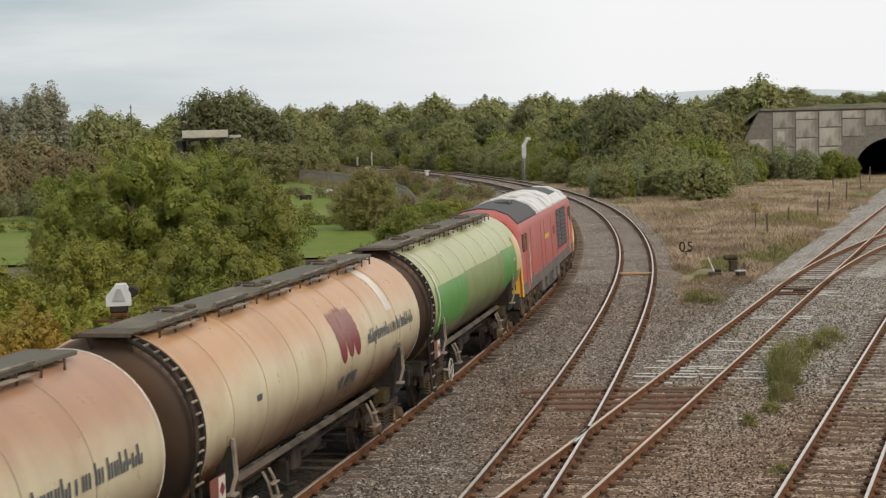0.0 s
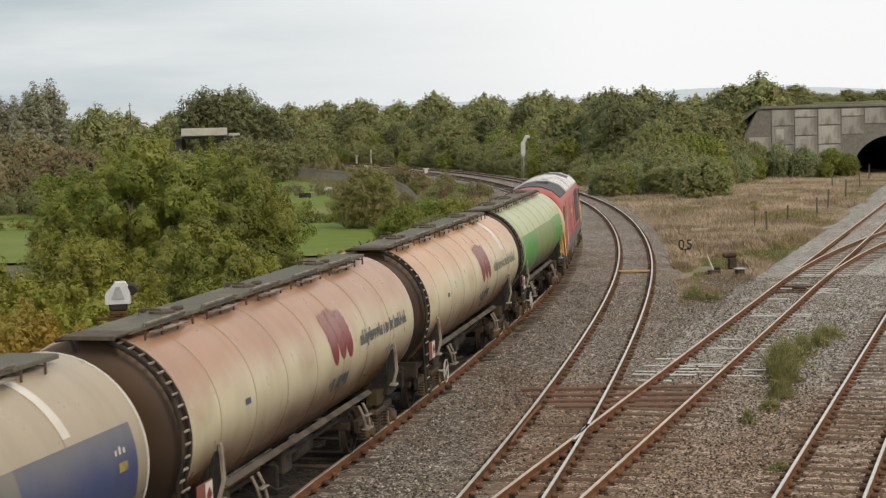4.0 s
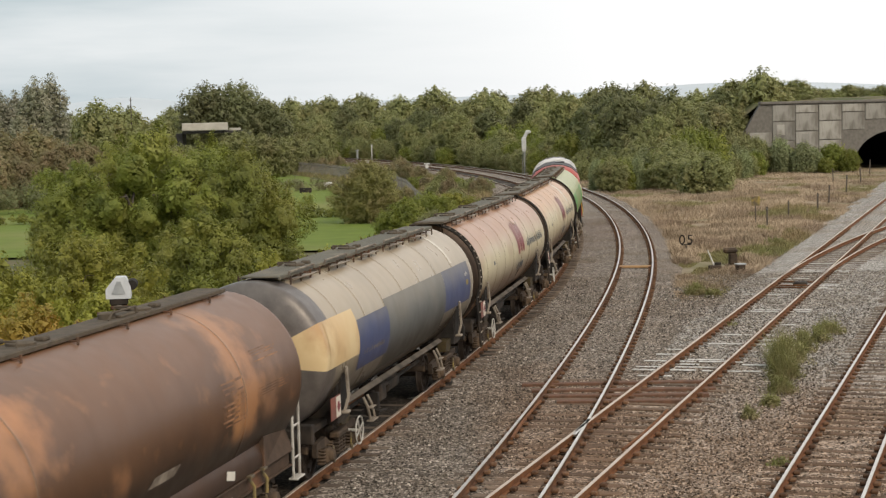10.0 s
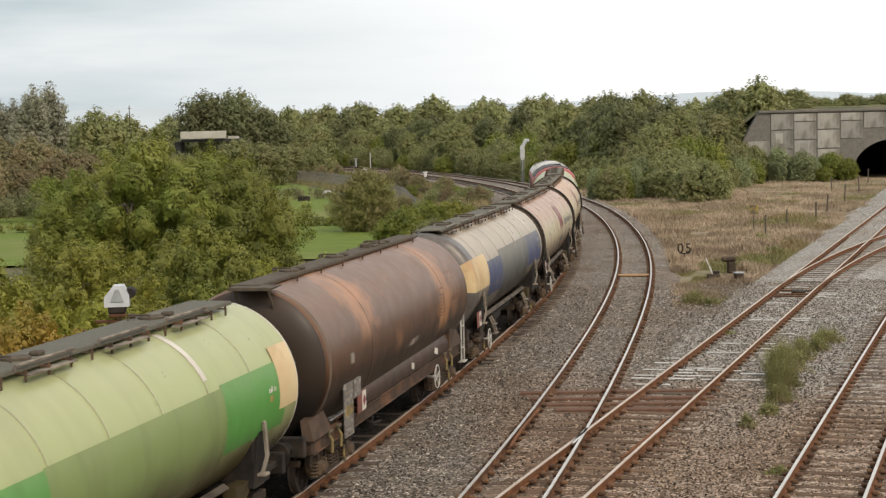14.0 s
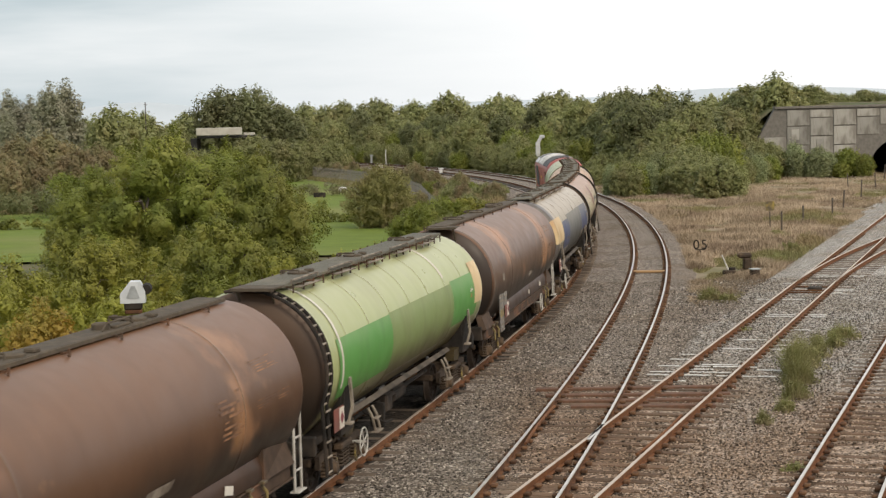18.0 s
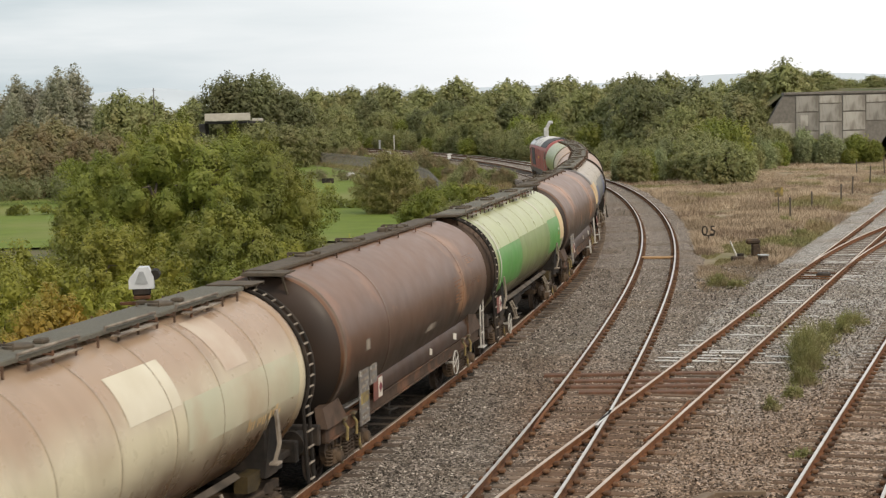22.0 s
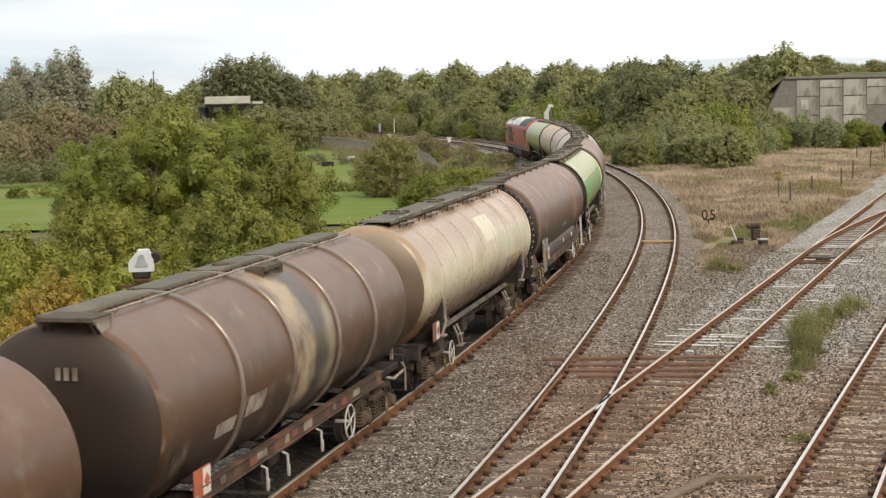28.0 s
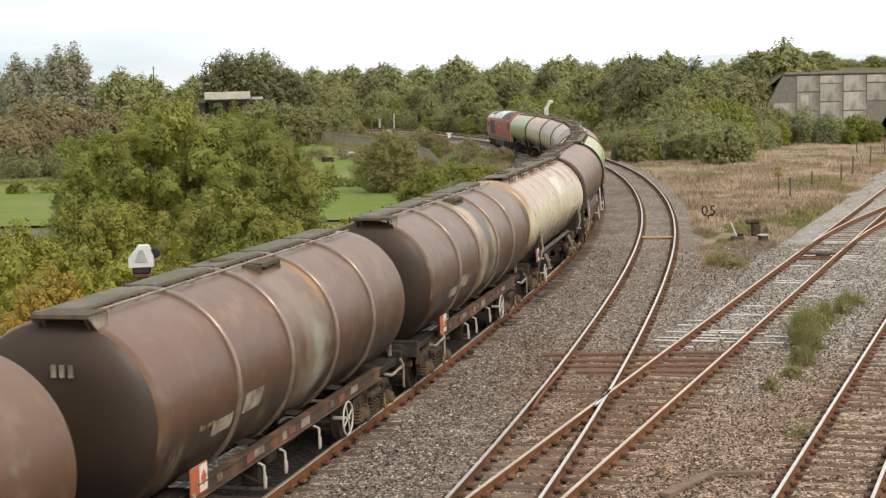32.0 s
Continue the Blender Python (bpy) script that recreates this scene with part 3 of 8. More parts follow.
def white_boards():
    """Sleepers with worn white paint in the siding: it has gone in places."""
    rnd = random.Random(2)
    for s0, n, lo, hi in ((44.6, 1, -1.5, -0.4), (45.6, 4, -1.75, 1.75), (47.5, 1, -0.6, 1.5), (48.4, 1, -1.5, -0.6), (49.3, 1, -1.35, -0.9), (50.6, 1, -0.6, 1.5), (51.5, 1, 0.85, 1.4), (52.6, 1, -0.6, 1.2), (55.0, 1, 0.8, 1.5), (58.4, 2, -0.6, 1.5), (63.5, 1, -1.6, 0.5), (66.5, 2, -0.6, 1.6), (69.2, 1, -1.5, 0.2), (72.0, 2, -0.5, 1.5), (75.5, 1, -1.2, 1.0)):
        for k in range(n):
            x, y, h = on(LINE_C, s0 + 0.52 * k, 0.0)
            u = lo + rnd.uniform(-0.1, 0.25)
            while u < hi - 0.15:
                ln = min(hi - u, rnd.uniform(0.4, 1.5))
                if rnd.random() < 0.78:
                    part("painted_sleeper", Geo().box(((u + ln / 2), 0, 0), (ln, rnd.uniform(0.06, 0.12), 0.02), 0.004), M_WHITE, TRACK_C, "worn white painted sleeper", m=pose(x, y + rnd.uniform(-0.03, 0.03), -0.176, 0, 0, -math.degrees(h) + 4))
                u += ln + rnd.uniform(0.04, 0.16)


white_boards()


def cross_board():
    """A pale new timber across the curved track."""
    x, y, h = on(LINE_B, float(np.interp(71.5, LINE_B[2][300:800], LINE_B[0][300:800])))
    t = thing("crossing_board", pose(x, y, -0.15 + level_at(y), 0, 0, -math.degrees(h)), "pale tan timber laid across the curved track", "timber")
    part("board", Geo().box((0, 0, 0.02), (1.36, 0.34, 0.08), 0.012), mat("pale_timber", (0.46, 0.28, 0.13), (0.36, 0.22, 0.11), s1=5, rough=0.85, bump=0.3, squash=(1, 6, 1)), t)


cross_board()


def second_turnout():
    """The crossover that leaves the siding further on."""
    bend = lambda s: 0.0 if s < 67 else min(4.764, (s - 67) ** 2 / 400.0) if s < 97 else min(4.764, 900 / 400.0 + (s - 97) * 0.15)
    line = straight(bend)
    t = thing("crossover_track", None, "rusty crossover between the two straight sidings", "railway track", "railway tracks")
    for off in (-0.7525, 0.7525):
        part("rail", rail_mesh(line, 68.5, 114, off, M_HEADWORN, M_RUSTBRIGHT), None, t)
    for k in range(28):
        x, y, h = on(line, 68 + k * 0.9, 0.25)
        part("sleeper", SLEEPER, None, t, m=pose(x, y, -0.195, 0, 0, -math.degrees(h)))
    x, y, h = on(LINE_C, 66.0, 0.0)
    m = thing("point_machine", pose(x, y, -0.21, 0, 0, -math.degrees(h)), "low dark point machine between the switch rails", "point machine")
    part("case", Geo().box((0.15, 0.9, 0.07), (0.5, 0.6, 0.16), 0.04), M_DARK, m)
    for dy in (-0.5, 0.3, 1.6):
        part("stretcher", Geo().tube([(-0.68, dy, 0.07), (0.68, dy, 0.07)], 0.03, 6), M_RAIL, m)
    x, y, h = on(LINE_C, 65.5, 1.15)
    m = thing("white_pipe", pose(x, y, -0.22, 0, 0, -20), "bent white cable pipe beside the switch", "pipe")
    part("pipe", Geo().tube([(-0.3, 0, 0.04), (0.05, 0.05, 0.09), (0.3, -0.1, 0.05), (0.65, -0.05, 0.04)], 0.028, 7), M_WHITE, m)


second_turnout()

# ---- trees and bushes ----
def triangles(rnd, p, nrm, along, size):
    """One small leaf at each point: its face towards nrm, its tip towards along."""
    n = len(p)
    nrm = nrm / (np.linalg.norm(nrm, axis=1)[:, None] + 1e-9)
    b = along - nrm * (along * nrm).sum(1)[:, None]
    b /= np.linalg.norm(b, axis=1)[:, None] + 1e-9
    a = np.cross(nrm, b)
    sz = size * (0.6 + 0.8 * rnd.random(n))[:, None]
    v = np.stack([p - a * sz * 0.62 - b * sz * 0.5, p + a * sz * 0.62 - b * sz * 0.4, p + b * sz + nrm * sz * 0.2], 1).reshape(-1, 3)
    return v, np.arange(n * 3).reshape(-1, 3)


def leaves(rnd, centres, radii, count, size, tall=0.35, per=18):
    """Leafy sprays that stand out and up from rounded boughs, with darker leaves behind them."""
    n = len(centres)
    w = radii ** 2
    k = per * n
    own = rnd.choice(n, size=k, p=w / w.sum())
    d = rnd.normal(size=(k, 3))
    d[:, 2] += 0.25
    d /= np.linalg.norm(d, axis=1)[:, None]
    d[:, 2] = np.where(d[:, 2] < -0.55, -d[:, 2] * 0.7, d[:, 2])
    r = radii[own][:, None]
    foot = centres[own] + d * r * 0.4
    tip = centres[own] + (d * (0.88 + 0.3 * rnd.random((k, 1))) + np.array([0, 0, 1]) * tall * rnd.random((k, 1)) ** 1.5 * (0.3 + np.clip(d[:, 2:], 0, 1))) * r
    wide = (0.085 + 0.075 * rnd.random(k)) * radii[own] + 0.3 * size
    pick = rnd.integers(0, k, size=count)
    t = rnd.random(count) ** 0.7
    out = d[pick]
    side = rnd.normal(size=(count, 3))
    p = foot[pick] + (tip - foot)[pick] * t[:, None] + side * (wide[pick] * (1.25 - 0.8 * t))[:, None]
    way = (tip - foot)[pick]
    way /= np.linalg.norm(way, axis=1)[:, None] + 1e-9
    # between the sprays the bough is closed by leaves that lie on its round
    q = rnd.random(count) < 0.3
    e = rnd.normal(size=(count, 3))
    e[:, 2] += 0.2
    e /= np.linalg.norm(e, axis=1)[:, None]
    own2 = rnd.choice(n, size=count, p=w / w.sum())
    p[q] = (centres[own2] + e * (radii[own2] * (0.62 + 0.2 * rnd.random(count)))[:, None])[q]
    out = np.where(q[:, None], e, out)
    nrm = out * 0.85 + np.where(q[:, None], 0.0, 0.25) * side + np.array([0, 0, 0.3]) + rnd.normal(size=(count, 3)) * 0.1
    return triangles(rnd, p, nrm, way + rnd.normal(size=(count, 3)) * 0.6, size)


def crown_shape(rnd, rx, ry, h, base, lobe_r, point=0.0, fill=0.32):
    """Rounded boughs spread evenly over an uneven dome that reaches down to its base."""
    area = 2 * math.pi * (rx * ry + 0.5 * (rx + ry) * (h - base) * 0.8)
    n = max(9, int(fill * area / lobe_r ** 2))
    m = n * 12
    u = rnd.random(m)
    z = base + (h - base) * (1 - u ** 1.3 * 0.97)
    rel = (z - base) / (h - base)
    mid = 0.34
    side = np.where(rel > mid, np.sqrt(np.clip(1 - (np.maximum(rel - mid, 0) / (1 - mid)) ** 3.4, 0, 1)), 0.84 + 0.16 * rel / mid) * (1 - 0.45 * point * rel)
    side *= np.sqrt(rnd.random(m) ** np.where(rel > 0.8, 1.0, 0.25))
    a = rnd.random(m) * 2 * math.pi
    bulge = 1 + 0.10 * np.sin(3 * a + rnd.random() * 6) + 0.07 * np.sin(5 * a + 4 * rel + rnd.random() * 6)
    r = lobe_r * (0.6 + 0.75 * rnd.random(m))
    side *= 0.82 + 0.26 * rnd.random(m)
    c = np.c_[np.cos(a) * np.maximum(rx * side * bulge - 0.75 * r, 0.05), np.sin(a) * np.maximum(ry * side * bulge - 0.75 * r, 0.05), np.maximum(z - (0.75 + 0.3 * rnd.random(m)) * r * rel, 0.4 * r)]
    keep = [int(rnd.integers(m))]
    gap = np.linalg.norm(c - c[keep[0]], axis=1)
    for _ in range(n - 1):
        j = int(np.argmax(gap * (0.75 + 0.5 * rnd.random(m))))
        keep.append(j)
        gap = np.minimum(gap, np.linalg.norm(c - c[j], axis=1))
    return c[keep], r[keep]


def woody(rnd, g, h, rx, stems, r0):
    """Tapered stems that fork into limbs and twigs."""
    for i in range(stems):
        a = rnd.random() * 6.28
        lean = rnd.random() * 0.45 * rx if stems > 1 else 0.08 * rx
        top = Vector((math.cos(a) * lean, math.sin(a) * lean, h * 0.7))
        mid = Vector((top.x * 0.4 + rnd.normal() * 0.1, top.y * 0.4 + rnd.normal() * 0.1, h * 0.35))
        g.tube([(top.x * 0.1, top.y * 0.1, -0.5), mid, top], [r0, r0 * 0.7, r0 * 0.3], 6)
        for k in range(4):
            st = mid.lerp(top, 0.3 + 0.17 * k)
            b = rnd.random() * 6.28
            en = st + Vector((math.cos(b) * rx * 0.3, math.sin(b) * rx * 0.3, h * 0.12))
            g.tube([st, st.lerp(en, 0.5) + Vector((0, 0, 0.06 * h)), en], [r0 * 0.45, r0 * 0.3, r0 * 0.1], 5)


def make_tree(name, m, rx, ry, h, base, count, size, leaf, label, category="bush", stems=4, r0=0.1, lobe_r=0.9, seed=1, group="", point=0.0, tall=0.35, per=18, fill=0.32):
    rnd = np.random.default_rng(seed)
    t = thing(name, m, label, category, group)
    g = Geo()
    woody(rnd, g, h, rx, stems, r0)
    part("trunk", g, M_BARK, t)
    c, r = crown_shape(rnd, rx, ry, h, base, lobe_r, point, fill)
    v, f = leaves(rnd, c, r, count, size, tall, per)
    # a looser, darker filling behind the outer sprays
    n = count // 8
    j = rnd.integers(0, len(c), size=n)
    d = rnd.normal(size=(n, 3))
    v2, f2 = triangles(rnd, c[j] * np.array([0.86, 0.86, 0.95]) + d * r[j][:, None] * 0.3, d, rnd.normal(size=(n, 3)), size * 2.2)
    part("crown", quick_mesh("crown", np.concatenate([v, v2]), np.concatenate([f, f2 + len(v)]), leaf), None, t)
    return t


def set_tree(src, x, y, z, s, sz, rz, label="", sy=None):
    t = copy_thing(src, pose(x, y, z, 0, 0, rz))
    t.scale = (s, sy or s, sz)
    if label:
        t["label"] = label
    return t


# the bushes beside the train
make_tree("large_bush", pose(-10.6, 63, -1.9), 4.9, 3.5, 8.4, 0.3, 400000, 0.047, M_LEAF, "large rounded green bush beside the train", stems=6, r0=0.14, lobe_r=1.15, tall=0.4, per=14, seed=3)
make_tree("large_bush", pose(-7.3, 62, -1.9), 2.1, 2.3, 7.5, 0.3, 150000, 0.046, M_LEAF, "tall green bush beside the train", stems=5, r0=0.1, lobe_r=0.85, seed=23)
make_tree("large_bush", pose(-13.5, 62, -1.9), 2.5, 2.3, 6.9, 0.3, 140000, 0.046, M_LEAF, "dense green bush beside the train", stems=5, r0=0.1, lobe_r=0.85, seed=24)
make_tree("shrub", pose(-10.0, 46.5, -1.9), 2.56, 2.16, 5.8, 0.2, 90000, 0.044, M_LEAFY, "yellow-green shrub with small leaves beside the train", stems=6, r0=0.06, lobe_r=0.55, seed=4)
make_tree("shrub", pose(-11.6, 43, -1.9), 2.07, 1.80, 5.5, 0.2, 59000, 0.044, M_LEAFY, "yellow-green shrub at the edge of the thicket", stems=5, r0=0.06, lobe_r=0.55, seed=41)
make_tree("shrub", pose(-7.35, 50.5, -1.9), 1.83, 1.80, 6.1, 0.2, 69000, 0.044, M_LEAF, "dense green shrub beside the train", stems=5, r0=0.07, lobe_r=0.55, seed=5)
make_tree("shrub", pose(-8.6, 41.5, -1.9), 1.59, 1.56, 4.6, 0.2, 41000, 0.044, M_LEAFY, "low yellow-green shrub close to the train", stems=5, r0=0.05, lobe_r=0.42, seed=42)
make_tree("shrub", pose(-5.9, 55, -1.9), 1.83, 1.80, 4.3, 0.2, 41000, 0.046, M_LEAFY, "pale green shrub close to the train", stems=5, r0=0.05, lobe_r=0.45, seed=43)
make_tree("shrub", pose(-6.6, 46, -1.9), 1.22, 1.32, 4.2, 0.2, 28000, 0.044, M_LEAF, "small green shrub close to the train", stems=4, r0=0.05, lobe_r=0.4, seed=44)
make_tree("autumn_shrub", pose(-9.3, 36.5, -1.8), 1.40, 1.20, 4.85, 0.2, 38000, 0.039, M_LEAFO, "shrub turning orange and yellow in autumn", stems=5, r0=0.04, lobe_r=0.36, seed=6)
make_tree("autumn_shrub", pose(-8.0, 36.0, -1.8), 1.16, 1.08, 4.3, 0.2, 29000, 0.039, M_LEAFO, "small shrub with orange autumn leaves", stems=4, r0=0.04, lobe_r=0.33, seed=61)
make_tree("shrub", pose(-10.6, 38.5, -1.8), 1.10, 1.08, 4.9, 0.2, 24000, 0.042, M_LEAFY, "yellowing shrub behind the autumn leaves", stems=4, r0=0.04, lobe_r=0.4, seed=62)
for i, (x, y, z, s, lf) in enumerate(((-4.7, 72, -1.9, 1.0, M_LEAFY), (-5.8, 67, -1.9, 1.0, M_LEAFY), (-3.7, 77, -1.9, 0.9, M_LEAFY), (-3.0, 83, -1.9, 0.85, M_LEAF), (-2.4, 108, -1.9, 1.0, M_LEAF), (-0.8, 112, -1.9, 1.1, M_LEAF), (0.9, 118, -1.9, 1.0, M_LEAFY))):
    make_tree("shrub", pose(x, y, z), 2.0 * s, 1.8 * s, 3.1 * s, 0.2, 31000, 0.056, lf, "bushy green shrub at the foot of the bank", stems=4, r0=0.05, lobe_r=0.55, seed=70 + i)
make_tree("round_bush", pose(-5.8, 131, -1.95), 2.75, 2.5, 5.2, 0.0, 80000, 0.05, M_LEAFR, "round olive-brown bush standing in the pasture", stems=5, r0=0.06, lobe_r=0.68, tall=0.6, fill=0.6, seed=9)

# patterns for the woods: each is one tree with its trunk and crown
kinds = {}
for key, name, rx, h, base, n, size, lf, lb, lr, seed, pt, tall, per in (
        ("a", "broadleaf_tree", 3.0, 7.0, 0.3, 15000, 0.13, M_LEAFM, "green broadleaf tree in the lineside wood", 0.95, 11, 0.0, 0.15, 15),
        ("b", "broadleaf_tree", 2.6, 7.6, 0.4, 15000, 0.13, M_LEAFD, "dark green broadleaf tree in the lineside wood", 0.9, 12, 0.2, 0.2, 15),
        ("c", "willow_bush", 2.8, 4.6, 0.1, 15000, 0.105, M_LEAFM, "rounded grey-green willow bush at the wood's edge", 0.8, 13, 0.0, 0.7, 15),
        ("e", "willow_bush", 2.4, 4.2, 0.1, 14000, 0.1, M_LEAF, "bright green willow bush at the wood's edge", 0.7, 16, 0.1, 0.6, 15),
        ("d", "browning_tree", 2.9, 6.0, 0.2, 15000, 0.13, M_LEAFB, "broadleaf tree turning brown in autumn", 0.95, 14, 0.1, 0.25, 15),
        ("p", "poplar_tree", 2.9, 14.2, 0.8, 11000, 0.17, M_LEAFP, "tall pale grey-green poplar", 0.7, 15, 0.6, 0.7, 15),
        ("w", "silver_willow", 1.7, 4.8, 0.1, 9000, 0.1, M_LEAFW, "silvery upright willow bush at the wood's edge", 0.5, 19, 0.5, 1.5, 14),
        ("f", "broadleaf_tree", 3.0, 7.2, 0.3, 7000, 0.19, M_LEAFM, "distant green tree at the back of the wood", 1.0, 18, 0.0, 0.12, 15),
        ("o", "broadleaf_tree", 3.4, 8.0, 0.8, 22000, 0.125, M_LEAFD, "large dark green tree beyond the pasture", 1.0, 17, 0.1, 0.4, 15)):
    kinds[key] = (name, rx, h, base, n, size, lf, lb, lr, seed, pt, tall, per)
made = {}


def tree(key, x, y, z, s, sz=None, rz=None):
    name, rx, h, base, n, size, lf, lb, lr, seed, pt, tall, per = kinds[key]
    sz = sz or s
    rz = rw.uniform(0, 360) if rz is None else rz
    if key not in made:
        t = make_tree(name, pose(x, y, z, 0, 0, rz), rx, rx * 0.95, h, base, n, size, lf, lb, "bush" if "bush" in name or "willow" in name else "tree", 3, 0.13, lr, seed, "trees of the wood", pt, tall, per, 0.62)
        t.scale = (s, s, sz)
        made[key] = t
        return t
    return set_tree(made[key], x, y, z, s, sz, rz)


rw = random.Random(5)


def wood_along():
    """The wood on the outer side of the curve, in rows that rise away from the track."""
    for row, (d0, sc, n) in enumerate(((5.4, 0.66, 36), (8.5, 0.95, 34), (13, 1.15, 28), (19, 1.3, 24), (28, 1.4, 26))):
        for i in range(n):
            s = 108 + (i + rw.uniform(-0.35, 0.35)) * (240 / n)
            x, y, h = on(LINE_B, s, d0 + rw.uniform(-1.0, 1.6) + (5 if s < 122 and row == 0 else 0))
            if x > 0.165 * y and y < 188:
                continue
            key = rw.choice("cce" if row == 0 else "ccea" if row == 1 else "aabce" if row == 2 else "aabb" if row == 3 else "f")
            k = sc * (rw.uniform(0.8, 1.2) if row < 3 else rw.uniform(0.88, 1.08))
            tree(key, x, y, -0.6 + level_at(min(y, 300)), k, k * rw.uniform(0.85, 1.2))


def wood_east():
    """Thicket between the curve and the tunnel wall."""
    for i in range(46):
        u, q = rw.random(), rw.random()
        y = 147 + 66 * q
        xl, xr = 17 + 2 * q, 27 + 5 * q
        x = xl + (xr - xl) * u
        near = q < 0.3
        key = rw.choice("cce" if near else "aacb")
        k = (0.62 if near else 0.85 + 0.3 * q) * rw.uniform(0.85, 1.12)
        tree(key, x, y, -0.5, k, k * rw.uniform(0.9, 1.2))
    for i in range(17):
        x = 13.6 + i * 1.35
        y = 146 + 0.5 * max(0, x - 15) + 0.06 * max(0, x - 15) ** 2 + rw.uniform(-1, 2)
        k = rw.uniform(0.5, 0.72)
        tree("wcewwc"[i % 6], x + rw.uniform(-0.5, 0.5), y, -0.65, k, k * rw.uniform(0.95, 1.25))
    for x, y, k, kz in ((21.5, 156, 0.8, 0.85), (25.0, 163, 0.75, 0.95), (28.5, 169, 0.8, 0.8), (33.0, 175, 0.6, 0.6), (36.2, 176.5, 0.7, 0.62), (18.5, 152, 0.7, 0.8), (30.5, 172, 0.6, 0.75)):
        tree("w", x, y, -0.65, k, kz)


def wood_west():
    """Trees and hedges beyond the fields."""
    rows = ((-0.139, 285, "o", 1.95), (-0.122, 288, "o", 2.05), (-0.108, 284, "o", 1.7), (-0.204, 215, "a", 1.65), (-0.185, 300, "f", 1.15), (-0.17, 305, "f", 1.25), (-0.155, 310, "f", 1.5), (-0.2, 310, "f", 1.1), (-0.215, 305, "f", 1.1), (-0.26, 262, "d", 1.85), (-0.245, 268, "d", 1.8), (-0.276, 260, "d", 1.95), (-0.227, 262, "d", 1.6), (-0.268, 255, "p", 1.15), (-0.255, 258, "p", 1.1), (-0.25, 210, "d", 1.3), (-0.085, 300, "a", 1.35), (-0.073, 305, "a", 1.3), (-0.098, 300, "f", 1.4),
            (-0.155, 240, "c", 1.3), (-0.12, 252, "c", 1.7), (-0.105, 250, "c", 1.55), (-0.09, 262, "a", 1.0), (-0.075, 270, "c", 1.3), (-0.135, 248, "e", 1.3), (-0.17, 235, "e", 1.2),
            (-0.262, 245, "p", 1.0), (-0.252, 235, "p", 0.85), (-0.243, 236, "p", 1.1), (-0.2335, 240, "p", 1.25), (-0.247, 250, "p", 1.0), (-0.27, 240, "p", 0.85),
            (-0.262, 195, "d", 1.3), (-0.245, 200, "d", 1.45), (-0.228, 190, "d", 1.15), (-0.215, 200, "d", 1.2), (-0.195, 195, "d", 1.0), (-0.178, 200, "d", 1.0), (-0.255, 170, "d", 0.9), (-0.237, 165, "e", 1.0), (-0.27, 168, "d", 1.0),
            (-0.215, 160, "c", 0.9), (-0.195, 168, "d", 0.85), (-0.17, 172, "c", 0.9), (-0.15, 180, "e", 0.9), (-0.16, 205, "d", 0.9), (-0.285, 190, "d", 1.2), (-0.29, 240, "p", 1.0))
    for b, y, key, s in rows:
        tree(key, b * y, y, -1.8 + level_at(y), s, s * rw.uniform(0.92, 1.05))
    # woods that close the view behind the railway
    for i in range(40):
        b = -0.30 + 0.52 * (i + rw.uniform(-0.4, 0.4)) / 40
        y = 345 + rw.uniform(-15, 30)
        k = (1.95 if b > -0.13 else 1.6) * rw.uniform(0.82, 1.08)
        tree("f", b * y, y, -2.6, k, k)


def bank_trees():
    """Bushes on and beside the bank left of the train's track."""
    for x, y, s in ((2.6, 152, 0.5), (4.0, 156, 0.45), (1.6, 160, 0.5), (3.4, 147, 0.42), (0.0, 170, 0.45), (1.0, 140, 0.4), (-3.2, 150, 0.3)):
        tree(rw.choice("ced"), x, y, -1.4 + level_at(y), s, s * 1.05)


def lineside_scrub():
    """Low bushes on the slope left of the train's track."""
    for i in range(42):
        s = 70 + i * 4.1 + rw.uniform(-2, 2)
        x, y, h = on(LINE_A, s, -rw.uniform(5.2, 8.5))
        k = rw.uniform(0.24, 0.46)
        tree(rw.choice("cedd"), x, y, -1.2 + level_at(y), k, k * rw.uniform(0.8, 1.2))


lineside_scrub()
wood_along()
wood_east()
wood_west()
bank_trees()


# ---- dry grass, weeds ----
def blades(rnd, pts, height, width, lean=0.35):
    n = len(pts)
    a = rnd.random(n) * 6.283
    h = height * (0.5 + 0.8 * rnd.random(n))
    l = lean * h * rnd.normal(size=n)
    w = width * (0.6 + 0.8 * rnd.random(n))
    dx, dy = np.cos(a), np.sin(a)
    p = np.array(pts)
    v = np.stack([p - np.c_[dx * w, dy * w, np.zeros(n)], p + np.c_[dx * w, dy * w, np.zeros(n)], p + np.c_[-dy * l, dx * l, h]], 1).reshape(-1, 3)
    return v, np.arange(n * 3).reshape(-1, 3)


def waste_height(x, y, u):
    return -0.39 + level_at(y) * 0.5 + 0.12 * math.sin(math.pi * u) * max(0, min(1, (y - 58) / 30)) - 0.22 * min(1, max(0, (y - 100) / 60)) + 0.12 * noise.noise((x * 0.25, y * 0.25, 1))


